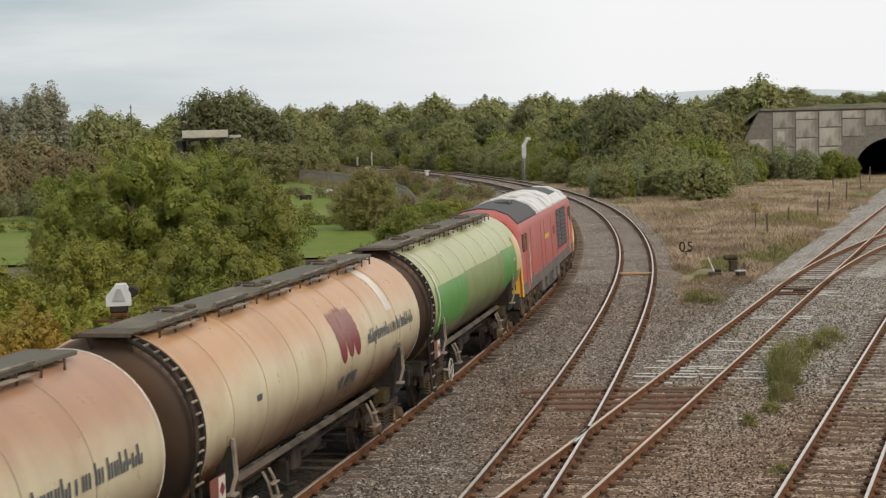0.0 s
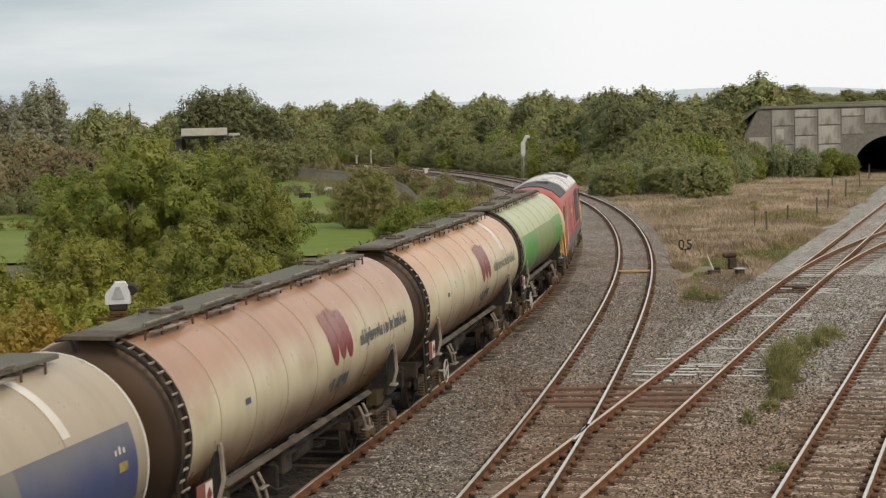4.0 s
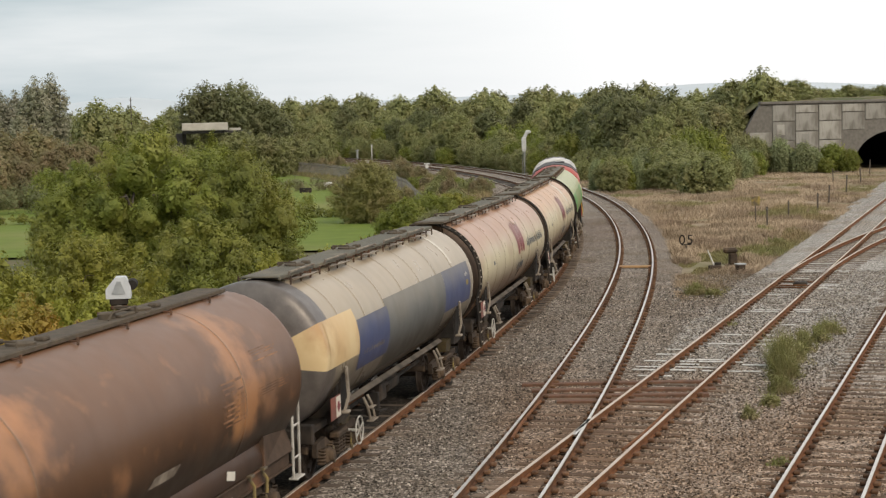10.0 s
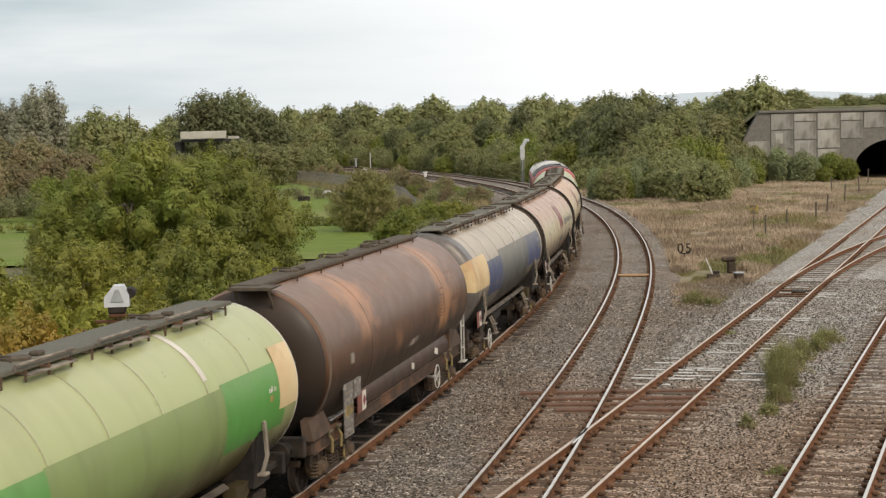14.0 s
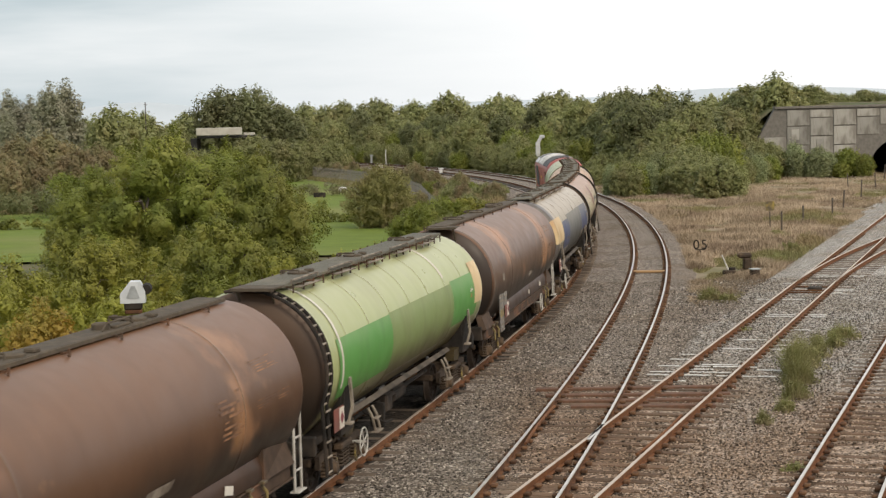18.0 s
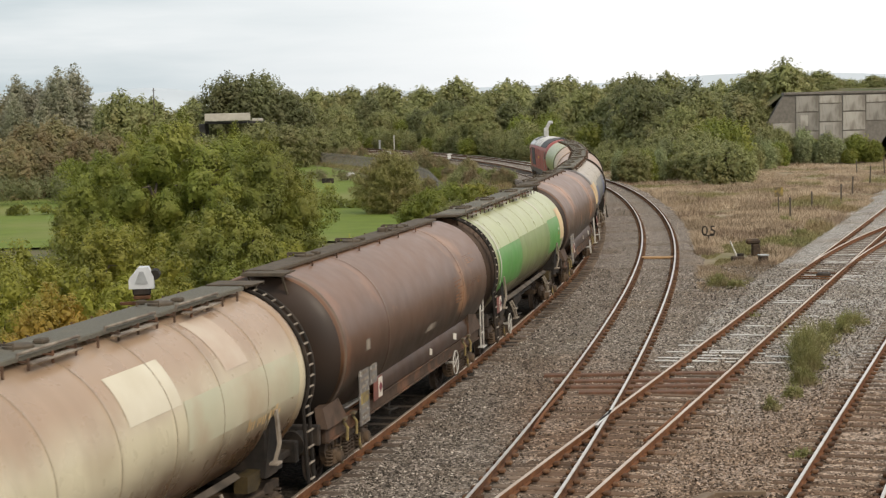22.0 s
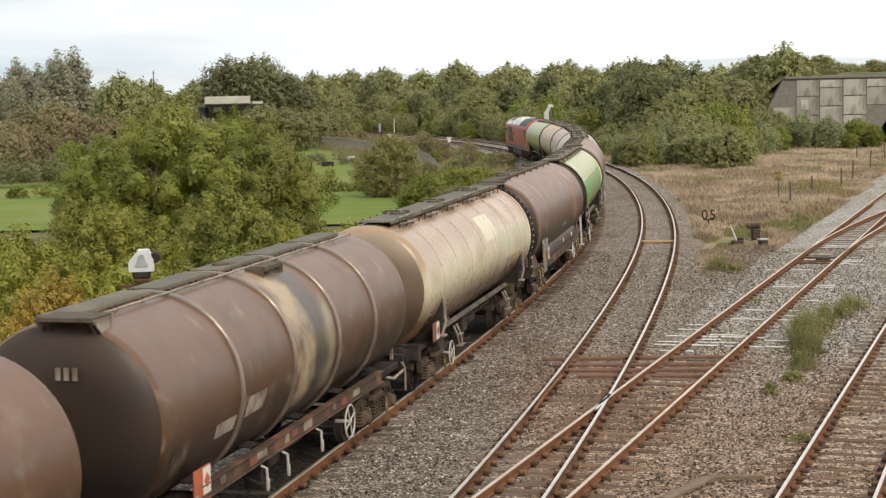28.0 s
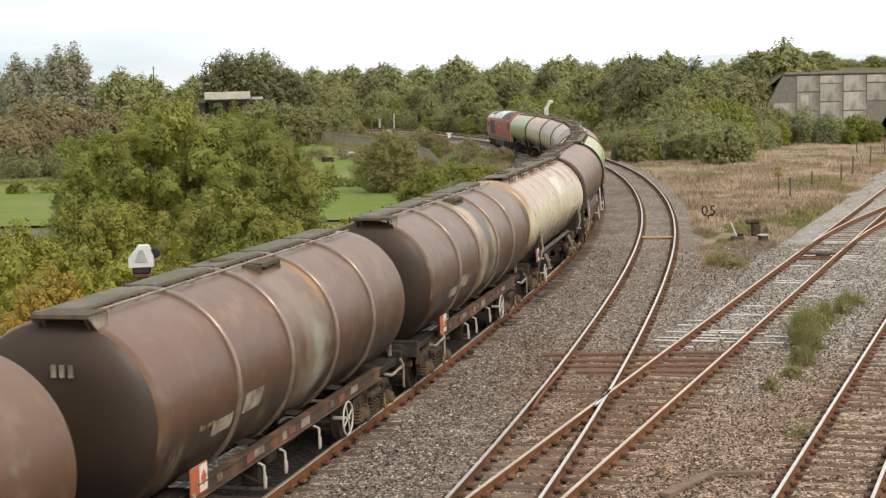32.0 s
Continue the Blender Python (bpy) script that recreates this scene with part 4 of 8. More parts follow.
def waste_grass():
    """Tussocks of dry grass, dark dock stalks and low green growth, with bare gaps."""
    rnd = np.random.default_rng(8)
    dry, green, dock = ([], []), ([], []), ([], [])
    tries = 0
    while tries < 230000:
        tries += 1
        y = 59 + 129 * rnd.random() ** 1.25
        x0 = float(np.interp(y, LINE_B[2][300:800], LINE_B[1][300:800])) + 1.7
        x1 = float(np.interp(y, LINE_C[2], LINE_C[1])) - 2.5
        u = rnd.random()
        x = x0 + (x1 - x0) * u
        tuft = noise.noise((x * 0.55, y * 0.3, 4))
        field = noise.noise((x * 0.16, y * 0.1, 2))
        gn = noise.noise((x * 0.2, y * 0.12, 9)) + 0.25 * (u > 0.8) + (0.1 if y < 67 else -0.06)
        z = waste_height(x, y, u)
        # trodden round the lever and the ground signal
        trod = math.hypot((x - 12.0) / 1.9, (y - 68.5) / 6.5) < 1 or y < 61.5
        h = (0.36 + 0.42 * tuft + 0.25 * field) * (0.55 if trod else 1) * (0.85 - min(0.3, max(0, (y - 110) / 200)))
        if tuft + 0.6 * field < -0.5:
            continue
        if gn > 0.22:
            green[0].append((x, y, z)), green[1].append(max(0.12, h * 0.75))
        elif noise.noise((x * 0.3, y * 0.2, 14)) > 0.18 and rnd.random() < 0.7:
            dock[0].append((x, y, z)), dock[1].append(max(0.15, h * 1.25))
        else:
            dry[0].append((x, y, z)), dry[1].append(max(0.1, h))
    for nm, (pts, hs), m, lb, w in (("dry_grass", dry, M_DRY, "pale pinkish dry grass in tussocks on the waste ground", 0.02), ("green_grass", green, M_BANKGRASS, "low green growth among the dry grass", 0.016), ("dock_stalks", dock, M_DOCK, "dark brown dead stalks among the dry grass", 0.012)):
        v, f = blades(rnd, pts, np.array(hs), w, 0.75)
        tagged(new(nm, quick_mesh(nm, v, f, m)), lb, "grass", kind="stuff")


M_BANKGRASS = mat("rough_bank_grass", (0.235, 0.205, 0.085), (0.175, 0.165, 0.062), s1=0.3, c3=(0.28, 0.2, 0.11), s3=0.1, rough=0.9, bump=0, rnd=0.35, isl=True, obj=False)
M_DOCK = mat("dead_dock", (0.19, 0.135, 0.09), (0.27, 0.195, 0.135), s1=0.6, rough=0.9, bump=0, rnd=0.4, isl=True, obj=False)
waste_grass()


def bank_grass():
    """Rough grass on the slope left of the train's track."""
    rnd = np.random.default_rng(18)
    pts = []
    for i in range(48000):
        s, off = 62 + 210 * rnd.random(), -3.6 - 8.5 * rnd.random() ** 0.8
        x, y, h = on(LINE_A, s, off)
        z = -0.35 - 1.35 * float(np.clip((-off - 4.4) / 5.0, 0, 1))
        pts.append((x, y, z + level_at(y)))
    v, f = blades(rnd, pts, 0.6, 0.035)
    tagged(new("bank_grass", quick_mesh("bank_grass", v, f, M_BANKGRASS)), "rough olive grass on the railway slope", "grass", kind="stuff")


bank_grass()


def weed(x, y, z, r, h, n, seed, leaf, label):
    rnd = np.random.default_rng(seed)
    t = thing("weed_clump", pose(x, y, z), label, "weed", "weeds in the gravel")
    k = max(8, n // 60)
    c = np.c_[rnd.normal(size=k) * r * 0.55, rnd.normal(size=k) * r * 0.6, h * (0.12 + 0.65 * rnd.random(k))]
    c[:, 2] *= np.exp(-(c[:, 0] ** 2 + c[:, 1] ** 2) / (2.2 * r * r))
    v, f = leaves(rnd, c, np.full(k, 0.16 * h + 0.05), int(n * 2.0), 0.024, 0.6, 10)
    part("foliage", quick_mesh("foliage", v, f, leaf), None, t)
    n = n // 2
    base = np.c_[rnd.normal(size=n) * r * 0.6, rnd.normal(size=n) * r * 0.65, np.zeros(n)]
    v, f = blades(rnd, base, h * (0.5 + 0.8 * rnd.random(n)) * np.exp(-(base[:, 0] ** 2 + base[:, 1] ** 2) / (2 * r * r)), 0.009, 0.6)
    part("grass_tuft", quick_mesh("grass_tuft", v, f, leaf), None, t)["kind"] = "stuff"
    g = Geo()
    for i in range(min(k, 14)):
        g.tube([(c[i, 0] * 0.5, c[i, 1] * 0.5, -0.05), (c[i, 0] * 0.8, c[i, 1] * 0.8, c[i, 2] * 0.6), tuple(c[i])], [0.012, 0.01, 0.006], 5)
    part("stem", g, M_WEED, t)["kind"] = "stuff"


for i, (u, r, h, n) in enumerate(((0.0, 0.25, 0.35, 500), (0.1, 0.3, 0.4, 700), (0.22, 0.3, 0.55, 900), (0.36, 0.42, 0.8, 1900), (0.46, 0.42, 0.95, 2100), (0.56, 0.42, 0.85, 1700), (0.68, 0.36, 0.7, 1300), (0.8, 0.32, 0.55, 900), (0.92, 0.36, 0.55, 1000))):
    weed(6.75 + 5.0 * u + 0.28 * math.sin(7.3 * i), 36.5 + 14.5 * u, -0.27, r * (0.72 + 0.25 * math.sin(4.1 * i)), h, n, 200 + i, M_WEED, "green and brown weeds growing between the sidings")
for i, (x, y, r, h, n) in enumerate(((9.35, 61, 0.4, 0.6, 1500), (9.9, 60.5, 0.25, 0.4, 700), (14.6, 76, 0.5, 0.5, 1200), (16.5, 82, 0.5, 0.5, 1200), (6.4, 31.5, 0.25, 0.25, 500), (9.0, 52, 0.2, 0.25, 350), (17.5, 90, 0.6, 0.6, 1200))):
    weed(x, y, -0.3, r, h, n, 240 + i, M_WEED, "small green weed clump in the gravel")

# ---- the train ----
PITCH = 14.85                   # length of a tank wagon over its couplings
HALF = PITCH / 2
TANK_Z, TANK_R = 2.35, 1.42


def train_s(t):
    """Metres along track A of the rear coupling of the first wagon at t seconds."""
    return 6.4 + 3.58 * t + 0.0017 * t * t


def on_track(s_rear, length, pivot):
    x0, y0, _ = on(LINE_A, s_rear + pivot)
    x1, y1, _ = on(LINE_A, s_rear + length - pivot)
    z0, z1 = level(LINE_A, s_rear + pivot), level(LINE_A, s_rear + length - pivot)
    at = pose((x0 + x1) / 2, (y0 + y1) / 2, (z0 + z1) / 2, 0, math.degrees(math.atan2(z0 - z1, length - 2 * pivot)), math.degrees(math.atan2(y1 - y0, x1 - x0)))
    return at @ pose(0, -0.75, 0) @ pose(0, 0, 0, -lean(s_rear + length / 2)) @ pose(0, 0.75, 0)


TRAIN = []      # (thing, metres from the first wagon's rear to its rear, length, pivot, [(wheelset, x, radius)])


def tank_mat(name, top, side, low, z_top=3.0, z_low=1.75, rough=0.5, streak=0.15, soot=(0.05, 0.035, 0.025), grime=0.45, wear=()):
    """Tank paint: dust on the crown, cleaner sides, oil and brake dirt low down with the belly's shade painted in, runs
    down the side, dirt along the welds.
    """
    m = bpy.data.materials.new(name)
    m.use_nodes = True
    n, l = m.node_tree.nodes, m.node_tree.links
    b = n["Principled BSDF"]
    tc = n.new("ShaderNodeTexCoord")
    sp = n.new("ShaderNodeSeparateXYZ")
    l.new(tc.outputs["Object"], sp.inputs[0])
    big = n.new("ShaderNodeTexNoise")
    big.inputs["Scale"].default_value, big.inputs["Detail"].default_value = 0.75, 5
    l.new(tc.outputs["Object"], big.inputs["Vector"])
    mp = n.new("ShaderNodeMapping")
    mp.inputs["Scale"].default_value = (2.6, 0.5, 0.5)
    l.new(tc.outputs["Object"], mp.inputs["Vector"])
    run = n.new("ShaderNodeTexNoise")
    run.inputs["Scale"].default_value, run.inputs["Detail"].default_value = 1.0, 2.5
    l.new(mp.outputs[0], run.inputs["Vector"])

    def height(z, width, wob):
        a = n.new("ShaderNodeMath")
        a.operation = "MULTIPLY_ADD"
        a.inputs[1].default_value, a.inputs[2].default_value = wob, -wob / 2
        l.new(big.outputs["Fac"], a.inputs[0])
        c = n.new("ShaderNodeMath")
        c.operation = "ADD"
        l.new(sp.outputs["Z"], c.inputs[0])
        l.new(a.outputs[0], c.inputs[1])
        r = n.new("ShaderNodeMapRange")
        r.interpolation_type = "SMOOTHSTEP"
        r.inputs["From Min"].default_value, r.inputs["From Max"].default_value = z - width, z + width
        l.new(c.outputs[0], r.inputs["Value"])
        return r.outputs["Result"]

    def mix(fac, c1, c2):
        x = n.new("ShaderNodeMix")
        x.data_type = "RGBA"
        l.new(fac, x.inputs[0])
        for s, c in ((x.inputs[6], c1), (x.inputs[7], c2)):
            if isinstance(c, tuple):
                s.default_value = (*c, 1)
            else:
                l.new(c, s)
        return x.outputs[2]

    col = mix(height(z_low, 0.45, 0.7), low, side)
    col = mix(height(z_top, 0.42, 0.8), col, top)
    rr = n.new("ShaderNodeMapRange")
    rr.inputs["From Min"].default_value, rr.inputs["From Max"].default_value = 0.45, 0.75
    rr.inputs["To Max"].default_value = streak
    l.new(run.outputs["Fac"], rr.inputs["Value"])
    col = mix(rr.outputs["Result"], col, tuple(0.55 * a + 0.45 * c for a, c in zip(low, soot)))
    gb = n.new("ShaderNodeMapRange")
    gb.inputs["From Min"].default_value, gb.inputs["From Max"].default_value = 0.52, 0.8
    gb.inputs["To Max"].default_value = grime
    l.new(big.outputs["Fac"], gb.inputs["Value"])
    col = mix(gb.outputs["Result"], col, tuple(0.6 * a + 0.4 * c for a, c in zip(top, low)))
    for i, (xc, half, z0, z1, tint, thr) in enumerate(wear):
        wn1 = n.new("ShaderNodeTexNoise")
        wn1.inputs["Scale"].default_value, wn1.inputs["Detail"].default_value = 1.7, 7
        off = n.new("ShaderNodeVectorMath")
        off.inputs[1].default_value = (7.3 * i, 3.1, 0)
        l.new(tc.outputs["Object"], off.inputs[0])
        l.new(off.outputs[0], wn1.inputs["Vector"])
        d = n.new("ShaderNodeMath")
        d.operation = "SUBTRACT"
        d.inputs[1].default_value = xc
        l.new(sp.outputs["X"], d.inputs[0])
        ab = n.new("ShaderNodeMath")
        ab.operation = "ABSOLUTE"
        l.new(d.outputs[0], ab.inputs[0])
        near = n.new("ShaderNodeMapRange")
        near.inputs["From Min"].default_value, near.inputs["From Max"].default_value = 0.0, half
        near.inputs["To Min"].default_value, near.inputs["To Max"].default_value = 0.42, 0.0
        l.new(ab.outputs[0], near.inputs["Value"])
        add = n.new("ShaderNodeMath")
        l.new(near.outputs["Result"], add.inputs[0])
        l.new(wn1.outputs["Fac"], add.inputs[1])
        edge = n.new("ShaderNodeMapRange")
        edge.inputs["From Min"].default_value, edge.inputs["From Max"].default_value = thr - 0.05, thr + 0.22
        l.new(add.outputs[0], edge.inputs["Value"])
        m1 = n.new("ShaderNodeMath")
        m1.operation = "MULTIPLY"
        l.new(edge.outputs["Result"], m1.inputs[0])
        l.new(height(z0, 0.25, 0.5), m1.inputs[1])
        inv = n.new("ShaderNodeMath")
        inv.operation = "SUBTRACT"
        inv.inputs[0].default_value = 1.0
        l.new(height(z1, 0.2, 0.4), inv.inputs[1])
        m2 = n.new("ShaderNodeMath")
        m2.operation = "MULTIPLY"
        l.new(m1.outputs[0], m2.inputs[0])
        l.new(inv.outputs[0], m2.inputs[1])
        m3 = n.new("ShaderNodeMath")
        m3.operation = "MULTIPLY"
        m3.inputs[1].default_value = 0.72
        l.new(m2.outputs[0], m3.inputs[0])
        col = mix(m3.outputs[0], col, tint)
    l.new(col, b.inputs["Base Color"])
    b.inputs["Specular IOR Level"].default_value = 0.36
    fine = n.new("ShaderNodeTexNoise")
    fine.inputs["Scale"].default_value, fine.inputs["Detail"].default_value = 2.2, 3
    l.new(tc.outputs["Object"], fine.inputs["Vector"])
    rg = n.new("ShaderNodeMapRange")
    rg.inputs["To Min"].default_value, rg.inputs["To Max"].default_value = rough - 0.06, rough + 0.16
    l.new(fine.outputs["Fac"], rg.inputs["Value"])
    l.new(rg.outputs["Result"], b.inputs["Roughness"])
    bp = n.new("ShaderNodeBump")
    bp.inputs["Strength"].default_value, bp.inputs["Distance"].default_value = 0.03, 0.01
    l.new(run.outputs["Fac"], bp.inputs["Height"])
    l.new(bp.outputs["Normal"], b.inputs["Normal"])
    return m


OR, PA = (0.40, 0.19, 0.082), (0.42, 0.32, 0.19)
# low colours: grime, set darker and higher to include shade below the tank
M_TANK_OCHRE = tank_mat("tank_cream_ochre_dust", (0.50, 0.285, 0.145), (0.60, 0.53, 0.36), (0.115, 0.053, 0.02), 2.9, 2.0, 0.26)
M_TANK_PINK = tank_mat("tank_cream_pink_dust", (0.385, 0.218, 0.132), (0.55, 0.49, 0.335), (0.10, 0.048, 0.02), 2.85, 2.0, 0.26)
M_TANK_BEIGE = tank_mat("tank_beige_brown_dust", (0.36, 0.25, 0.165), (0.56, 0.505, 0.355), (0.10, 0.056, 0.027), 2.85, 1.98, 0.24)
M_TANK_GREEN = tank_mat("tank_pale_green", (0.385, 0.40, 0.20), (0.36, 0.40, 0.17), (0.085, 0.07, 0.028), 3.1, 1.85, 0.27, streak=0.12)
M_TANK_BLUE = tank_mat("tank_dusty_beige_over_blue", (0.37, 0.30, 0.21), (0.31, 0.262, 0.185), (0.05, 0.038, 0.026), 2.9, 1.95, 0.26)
# brown tanks: paler tops and darker sides also paint in the overhead light
M_TANK_BROWN = tank_mat("tank_brown_dust_and_shade", (0.165, 0.083, 0.043), (0.102, 0.048, 0.022), (0.022, 0.012, 0.006), 3.0, 2.15, 0.33, 0.14, wear=((-3.2, 1.15, 2.5, 3.8, OR, 0.68), (-2.6, 0.7, 3.0, 3.8, (0.42, 0.19, 0.08), 0.74), (4.0, 1.15, 1.85, 3.8, OR, 0.67), (3.6, 0.6, 1.9, 2.9, (0.45, 0.21, 0.08), 0.72), (5.2, 1.1, 2.0, 3.1, (0.26, 0.135, 0.07), 0.78), (-0.6, 1.2, 1.9, 2.5, (0.25, 0.12, 0.055), 0.88)))
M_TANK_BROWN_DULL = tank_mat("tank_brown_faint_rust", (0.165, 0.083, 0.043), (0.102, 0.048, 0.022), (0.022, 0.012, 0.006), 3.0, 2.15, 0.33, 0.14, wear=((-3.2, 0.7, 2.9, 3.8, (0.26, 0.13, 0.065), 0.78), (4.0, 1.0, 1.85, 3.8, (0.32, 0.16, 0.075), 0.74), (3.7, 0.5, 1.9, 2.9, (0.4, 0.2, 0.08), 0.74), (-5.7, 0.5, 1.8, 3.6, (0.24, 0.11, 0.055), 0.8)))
M_TANK_RIBBED = tank_mat("tank_brown_oil_and_shade", (0.14, 0.075, 0.042), (0.10, 0.053, 0.028), (0.022, 0.012, 0.006), 2.95, 2.1, 0.31, 0.14, wear=((-0.25, 0.9, 1.5, 3.7, PA, 0.66), (1.0, 0.7, 1.5, 3.1, (0.3, 0.26, 0.17), 0.72), (0.55, 0.75, 1.3, 3.75, (0.045, 0.042, 0.036), 0.62), (-0.3, 0.3, 1.9, 2.7, (0.34, 0.33, 0.24), 0.66), (-5.4, 0.5, 1.0, 1.9, (0.2, 0.15, 0.08), 0.8)))
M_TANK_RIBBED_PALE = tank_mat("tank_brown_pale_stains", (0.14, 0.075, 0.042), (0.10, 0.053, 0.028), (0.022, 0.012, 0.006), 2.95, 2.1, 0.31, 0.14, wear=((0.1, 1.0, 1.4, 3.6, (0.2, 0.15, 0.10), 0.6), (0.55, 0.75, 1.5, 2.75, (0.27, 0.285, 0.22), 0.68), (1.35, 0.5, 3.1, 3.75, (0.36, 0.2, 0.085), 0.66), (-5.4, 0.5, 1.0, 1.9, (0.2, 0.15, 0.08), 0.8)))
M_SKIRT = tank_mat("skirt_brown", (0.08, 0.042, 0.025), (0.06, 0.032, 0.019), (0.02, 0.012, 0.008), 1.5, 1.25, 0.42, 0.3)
# tank ends: oily, and painted darker for the shade between wagons
M_HEADBLACK = tank_mat("tank_end_oily_black_shaded", (0.055, 0.033, 0.021), (0.032, 0.019, 0.012), (0.012, 0.009, 0.007), 3.2, 2.0, 0.42, 0.4)
M_HEADDARK = tank_mat("tank_end_oily_brown_shaded", (0.105, 0.062, 0.036), (0.06, 0.034, 0.019), (0.018, 0.012, 0.008), 3.1, 2.0, 0.45, 0.4)
M_P_GREEN = tank_mat("paint_bright_green", (0.17, 0.31, 0.10), (0.085, 0.27, 0.05), (0.045, 0.09, 0.02), 2.75, 1.65, 0.4, 0.2, grime=0.2)
M_P_OLIVE = tank_mat("paint_dirty_green", (0.27, 0.31, 0.125), (0.19, 0.25, 0.085), (0.075, 0.06, 0.025), 2.9, 1.85, 0.42, 0.25)
M_P_CREAM = mat("paint_cream", (0.64, 0.50, 0.28), (0.56, 0.38, 0.18), s1=0.8, c3=(0.45, 0.28, 0.13), s3=1.1, t3=0.6, rough=0.5, bump=0.05)
M_P_WHITE = mat("paint_white_stripe", (0.66, 0.62, 0.54), (0.55, 0.5, 0.42), s1=1.5, rough=0.5, bump=0.05)
M_P_BLUE = tank_mat("paint_blue", (0.15, 0.14, 0.135), (0.042, 0.058, 0.14), (0.022, 0.024, 0.04), 2.72, 1.75, 0.4, 0.2, grime=0.3)
M_P_SLATE = tank_mat("paint_dirty_blue_grey", (0.19, 0.172, 0.14), (0.105, 0.11, 0.107), (0.03, 0.027, 0.02), 2.6, 2.0, 0.42, 0.2)
M_P_MAROON = mat("paint_maroon", (0.16, 0.02, 0.028), (0.20, 0.035, 0.04), s1=3, rough=0.5, bump=0.05)
M_P_EMBLEM = tank_mat("paint_maroon_under_dust", (0.26, 0.12, 0.10), (0.19, 0.022, 0.03), (0.12, 0.02, 0.02), 2.82, 1.5, 0.35, 0.1, grime=0.2)
M_P_INK = mat("paint_dark_lettering", (0.045, 0.06, 0.08), (0.08, 0.09, 0.10), s1=4, rough=0.5, bump=0)
M_P_RUST = mat("paint_orange_brown_wear", (0.34, 0.17, 0.075), (0.2, 0.105, 0.06), s1=3.2, c3=(0.12, 0.07, 0.045), s3=2.6, t3=0.5, rough=0.65, bump=0.1)
M_SEAMPALE = mat("weld_seam_dusty", (0.22, 0.165, 0.095), (0.16, 0.115, 0.065), s1=2, rough=0.7)
M_SEAM = mat("weld_seam_dirt", (0.16, 0.11, 0.07), (0.11, 0.075, 0.05), s1=2, rough=0.7)
M_YELLOW = mat("faded_yellow_paint", (0.36, 0.26, 0.06), (0.2, 0.15, 0.055), s1=5, c3=(0.10, 0.075, 0.045), s3=3, t3=0.5, rough=0.6)
M_BEARER = mat("dirty_yellow_iron", (0.07, 0.05, 0.02), (0.035, 0.027, 0.016), s1=5, rough=0.7)
M_LOCOYELLOW = mat("warning_yellow", (0.75, 0.47, 0.02), (0.62, 0.38, 0.03), s1=3, rough=0.5)
M_ORANGE = mat("hazard_orange", (0.42, 0.10, 0.04), (0.30, 0.085, 0.04), s1=4, rough=0.55)
M_REDP = mat("red_brown_paint", (0.22, 0.06, 0.04), (0.14, 0.06, 0.045), s1=4, rough=0.65)
M_DECK = mat("walkway_grating", (0.155, 0.145, 0.112), (0.105, 0.098, 0.078), s1=26, c3=(0.19, 0.165, 0.12), s3=1.2, rough=0.75, bump=0.6, bs=60)
M_HOOP = mat("dusty_steel_hoop", (0.29, 0.235, 0.195), (0.2, 0.155, 0.125), s1=3, rough=0.28, metal=0.6)
M_PALE = mat("pale_dusty_steel", (0.31, 0.265, 0.21), (0.21, 0.175, 0.135), s1=4, c3=(0.12, 0.093, 0.07), s3=2, t3=0.56, rough=0.65)
M_BAND = mat("steel_band", (0.11, 0.095, 0.085), (0.16, 0.14, 0.125), s1=4, rough=0.4, metal=0.3)
M_SILL = mat("dusty_sill", (0.13, 0.105, 0.08), (0.085, 0.068, 0.052), s1=2, c3=(0.05, 0.04, 0.03), s3=1.3, t3=0.54, rough=0.7)
M_PLATFORM = mat("dark_end_platform", (0.115, 0.09, 0.063), (0.075, 0.06, 0.044), s1=6, rough=0.8)
M_BRIGHT = mat("handrail_white", (0.50, 0.48, 0.43), (0.36, 0.33, 0.29), s1=6, rough=0.55)
M_SOLE = mat("solebar_brown", (0.085, 0.055, 0.037), (0.055, 0.036, 0.025), s1=4, c3=(0.16, 0.082, 0.048), s3=1.4, t3=0.58, rough=0.75, bump=0.2)
M_STICKER = mat("data_panel_grey", (0.17, 0.155, 0.14), (0.12, 0.105, 0.09), s1=3, c3=(0.4, 0.37, 0.32), s3=9, t3=0.6, rough=0.6)
M_TYRE = mat("wheel_steel", (0.055, 0.042, 0.033), (0.035, 0.027, 0.022), s1=5, rough=0.65, metal=0.2)
for dull in (M_SOLE, M_SILL, M_SKIRT, M_PLATFORM, M_PALE, M_DECK, M_TYRE, M_BEARER):
    dull.node_tree.nodes["Principled BSDF"].inputs["Specular IOR Level"].default_value = 0.2
A_R = math.radians


def patch(x0, x1, a0, a1, r=TANK_R, lift=0.005, n=10, zc=TANK_Z, skew=0.0):
    """A painted area on a tank: x along it, angles from the crown down the right-hand side."""
    g = Geo()
    vs, fs = [], []
    for j in range(n + 1):
        u = j / n
        a = A_R(a0 + (a1 - a0) * u)
        for x in (x0 + skew * u, x1 + skew * u):
            vs.append((x, -(r + lift) * math.sin(a), zc + (r + lift) * math.cos(a)))
    fs = [(2 * j, 2 * j + 2, 2 * j + 3, 2 * j + 1) for j in range(n)]
    return g.add(vs, fs)


def add_patch(g, *a, **k):
    q = patch(*a, **k)
    return g.add(q.v, q.f)


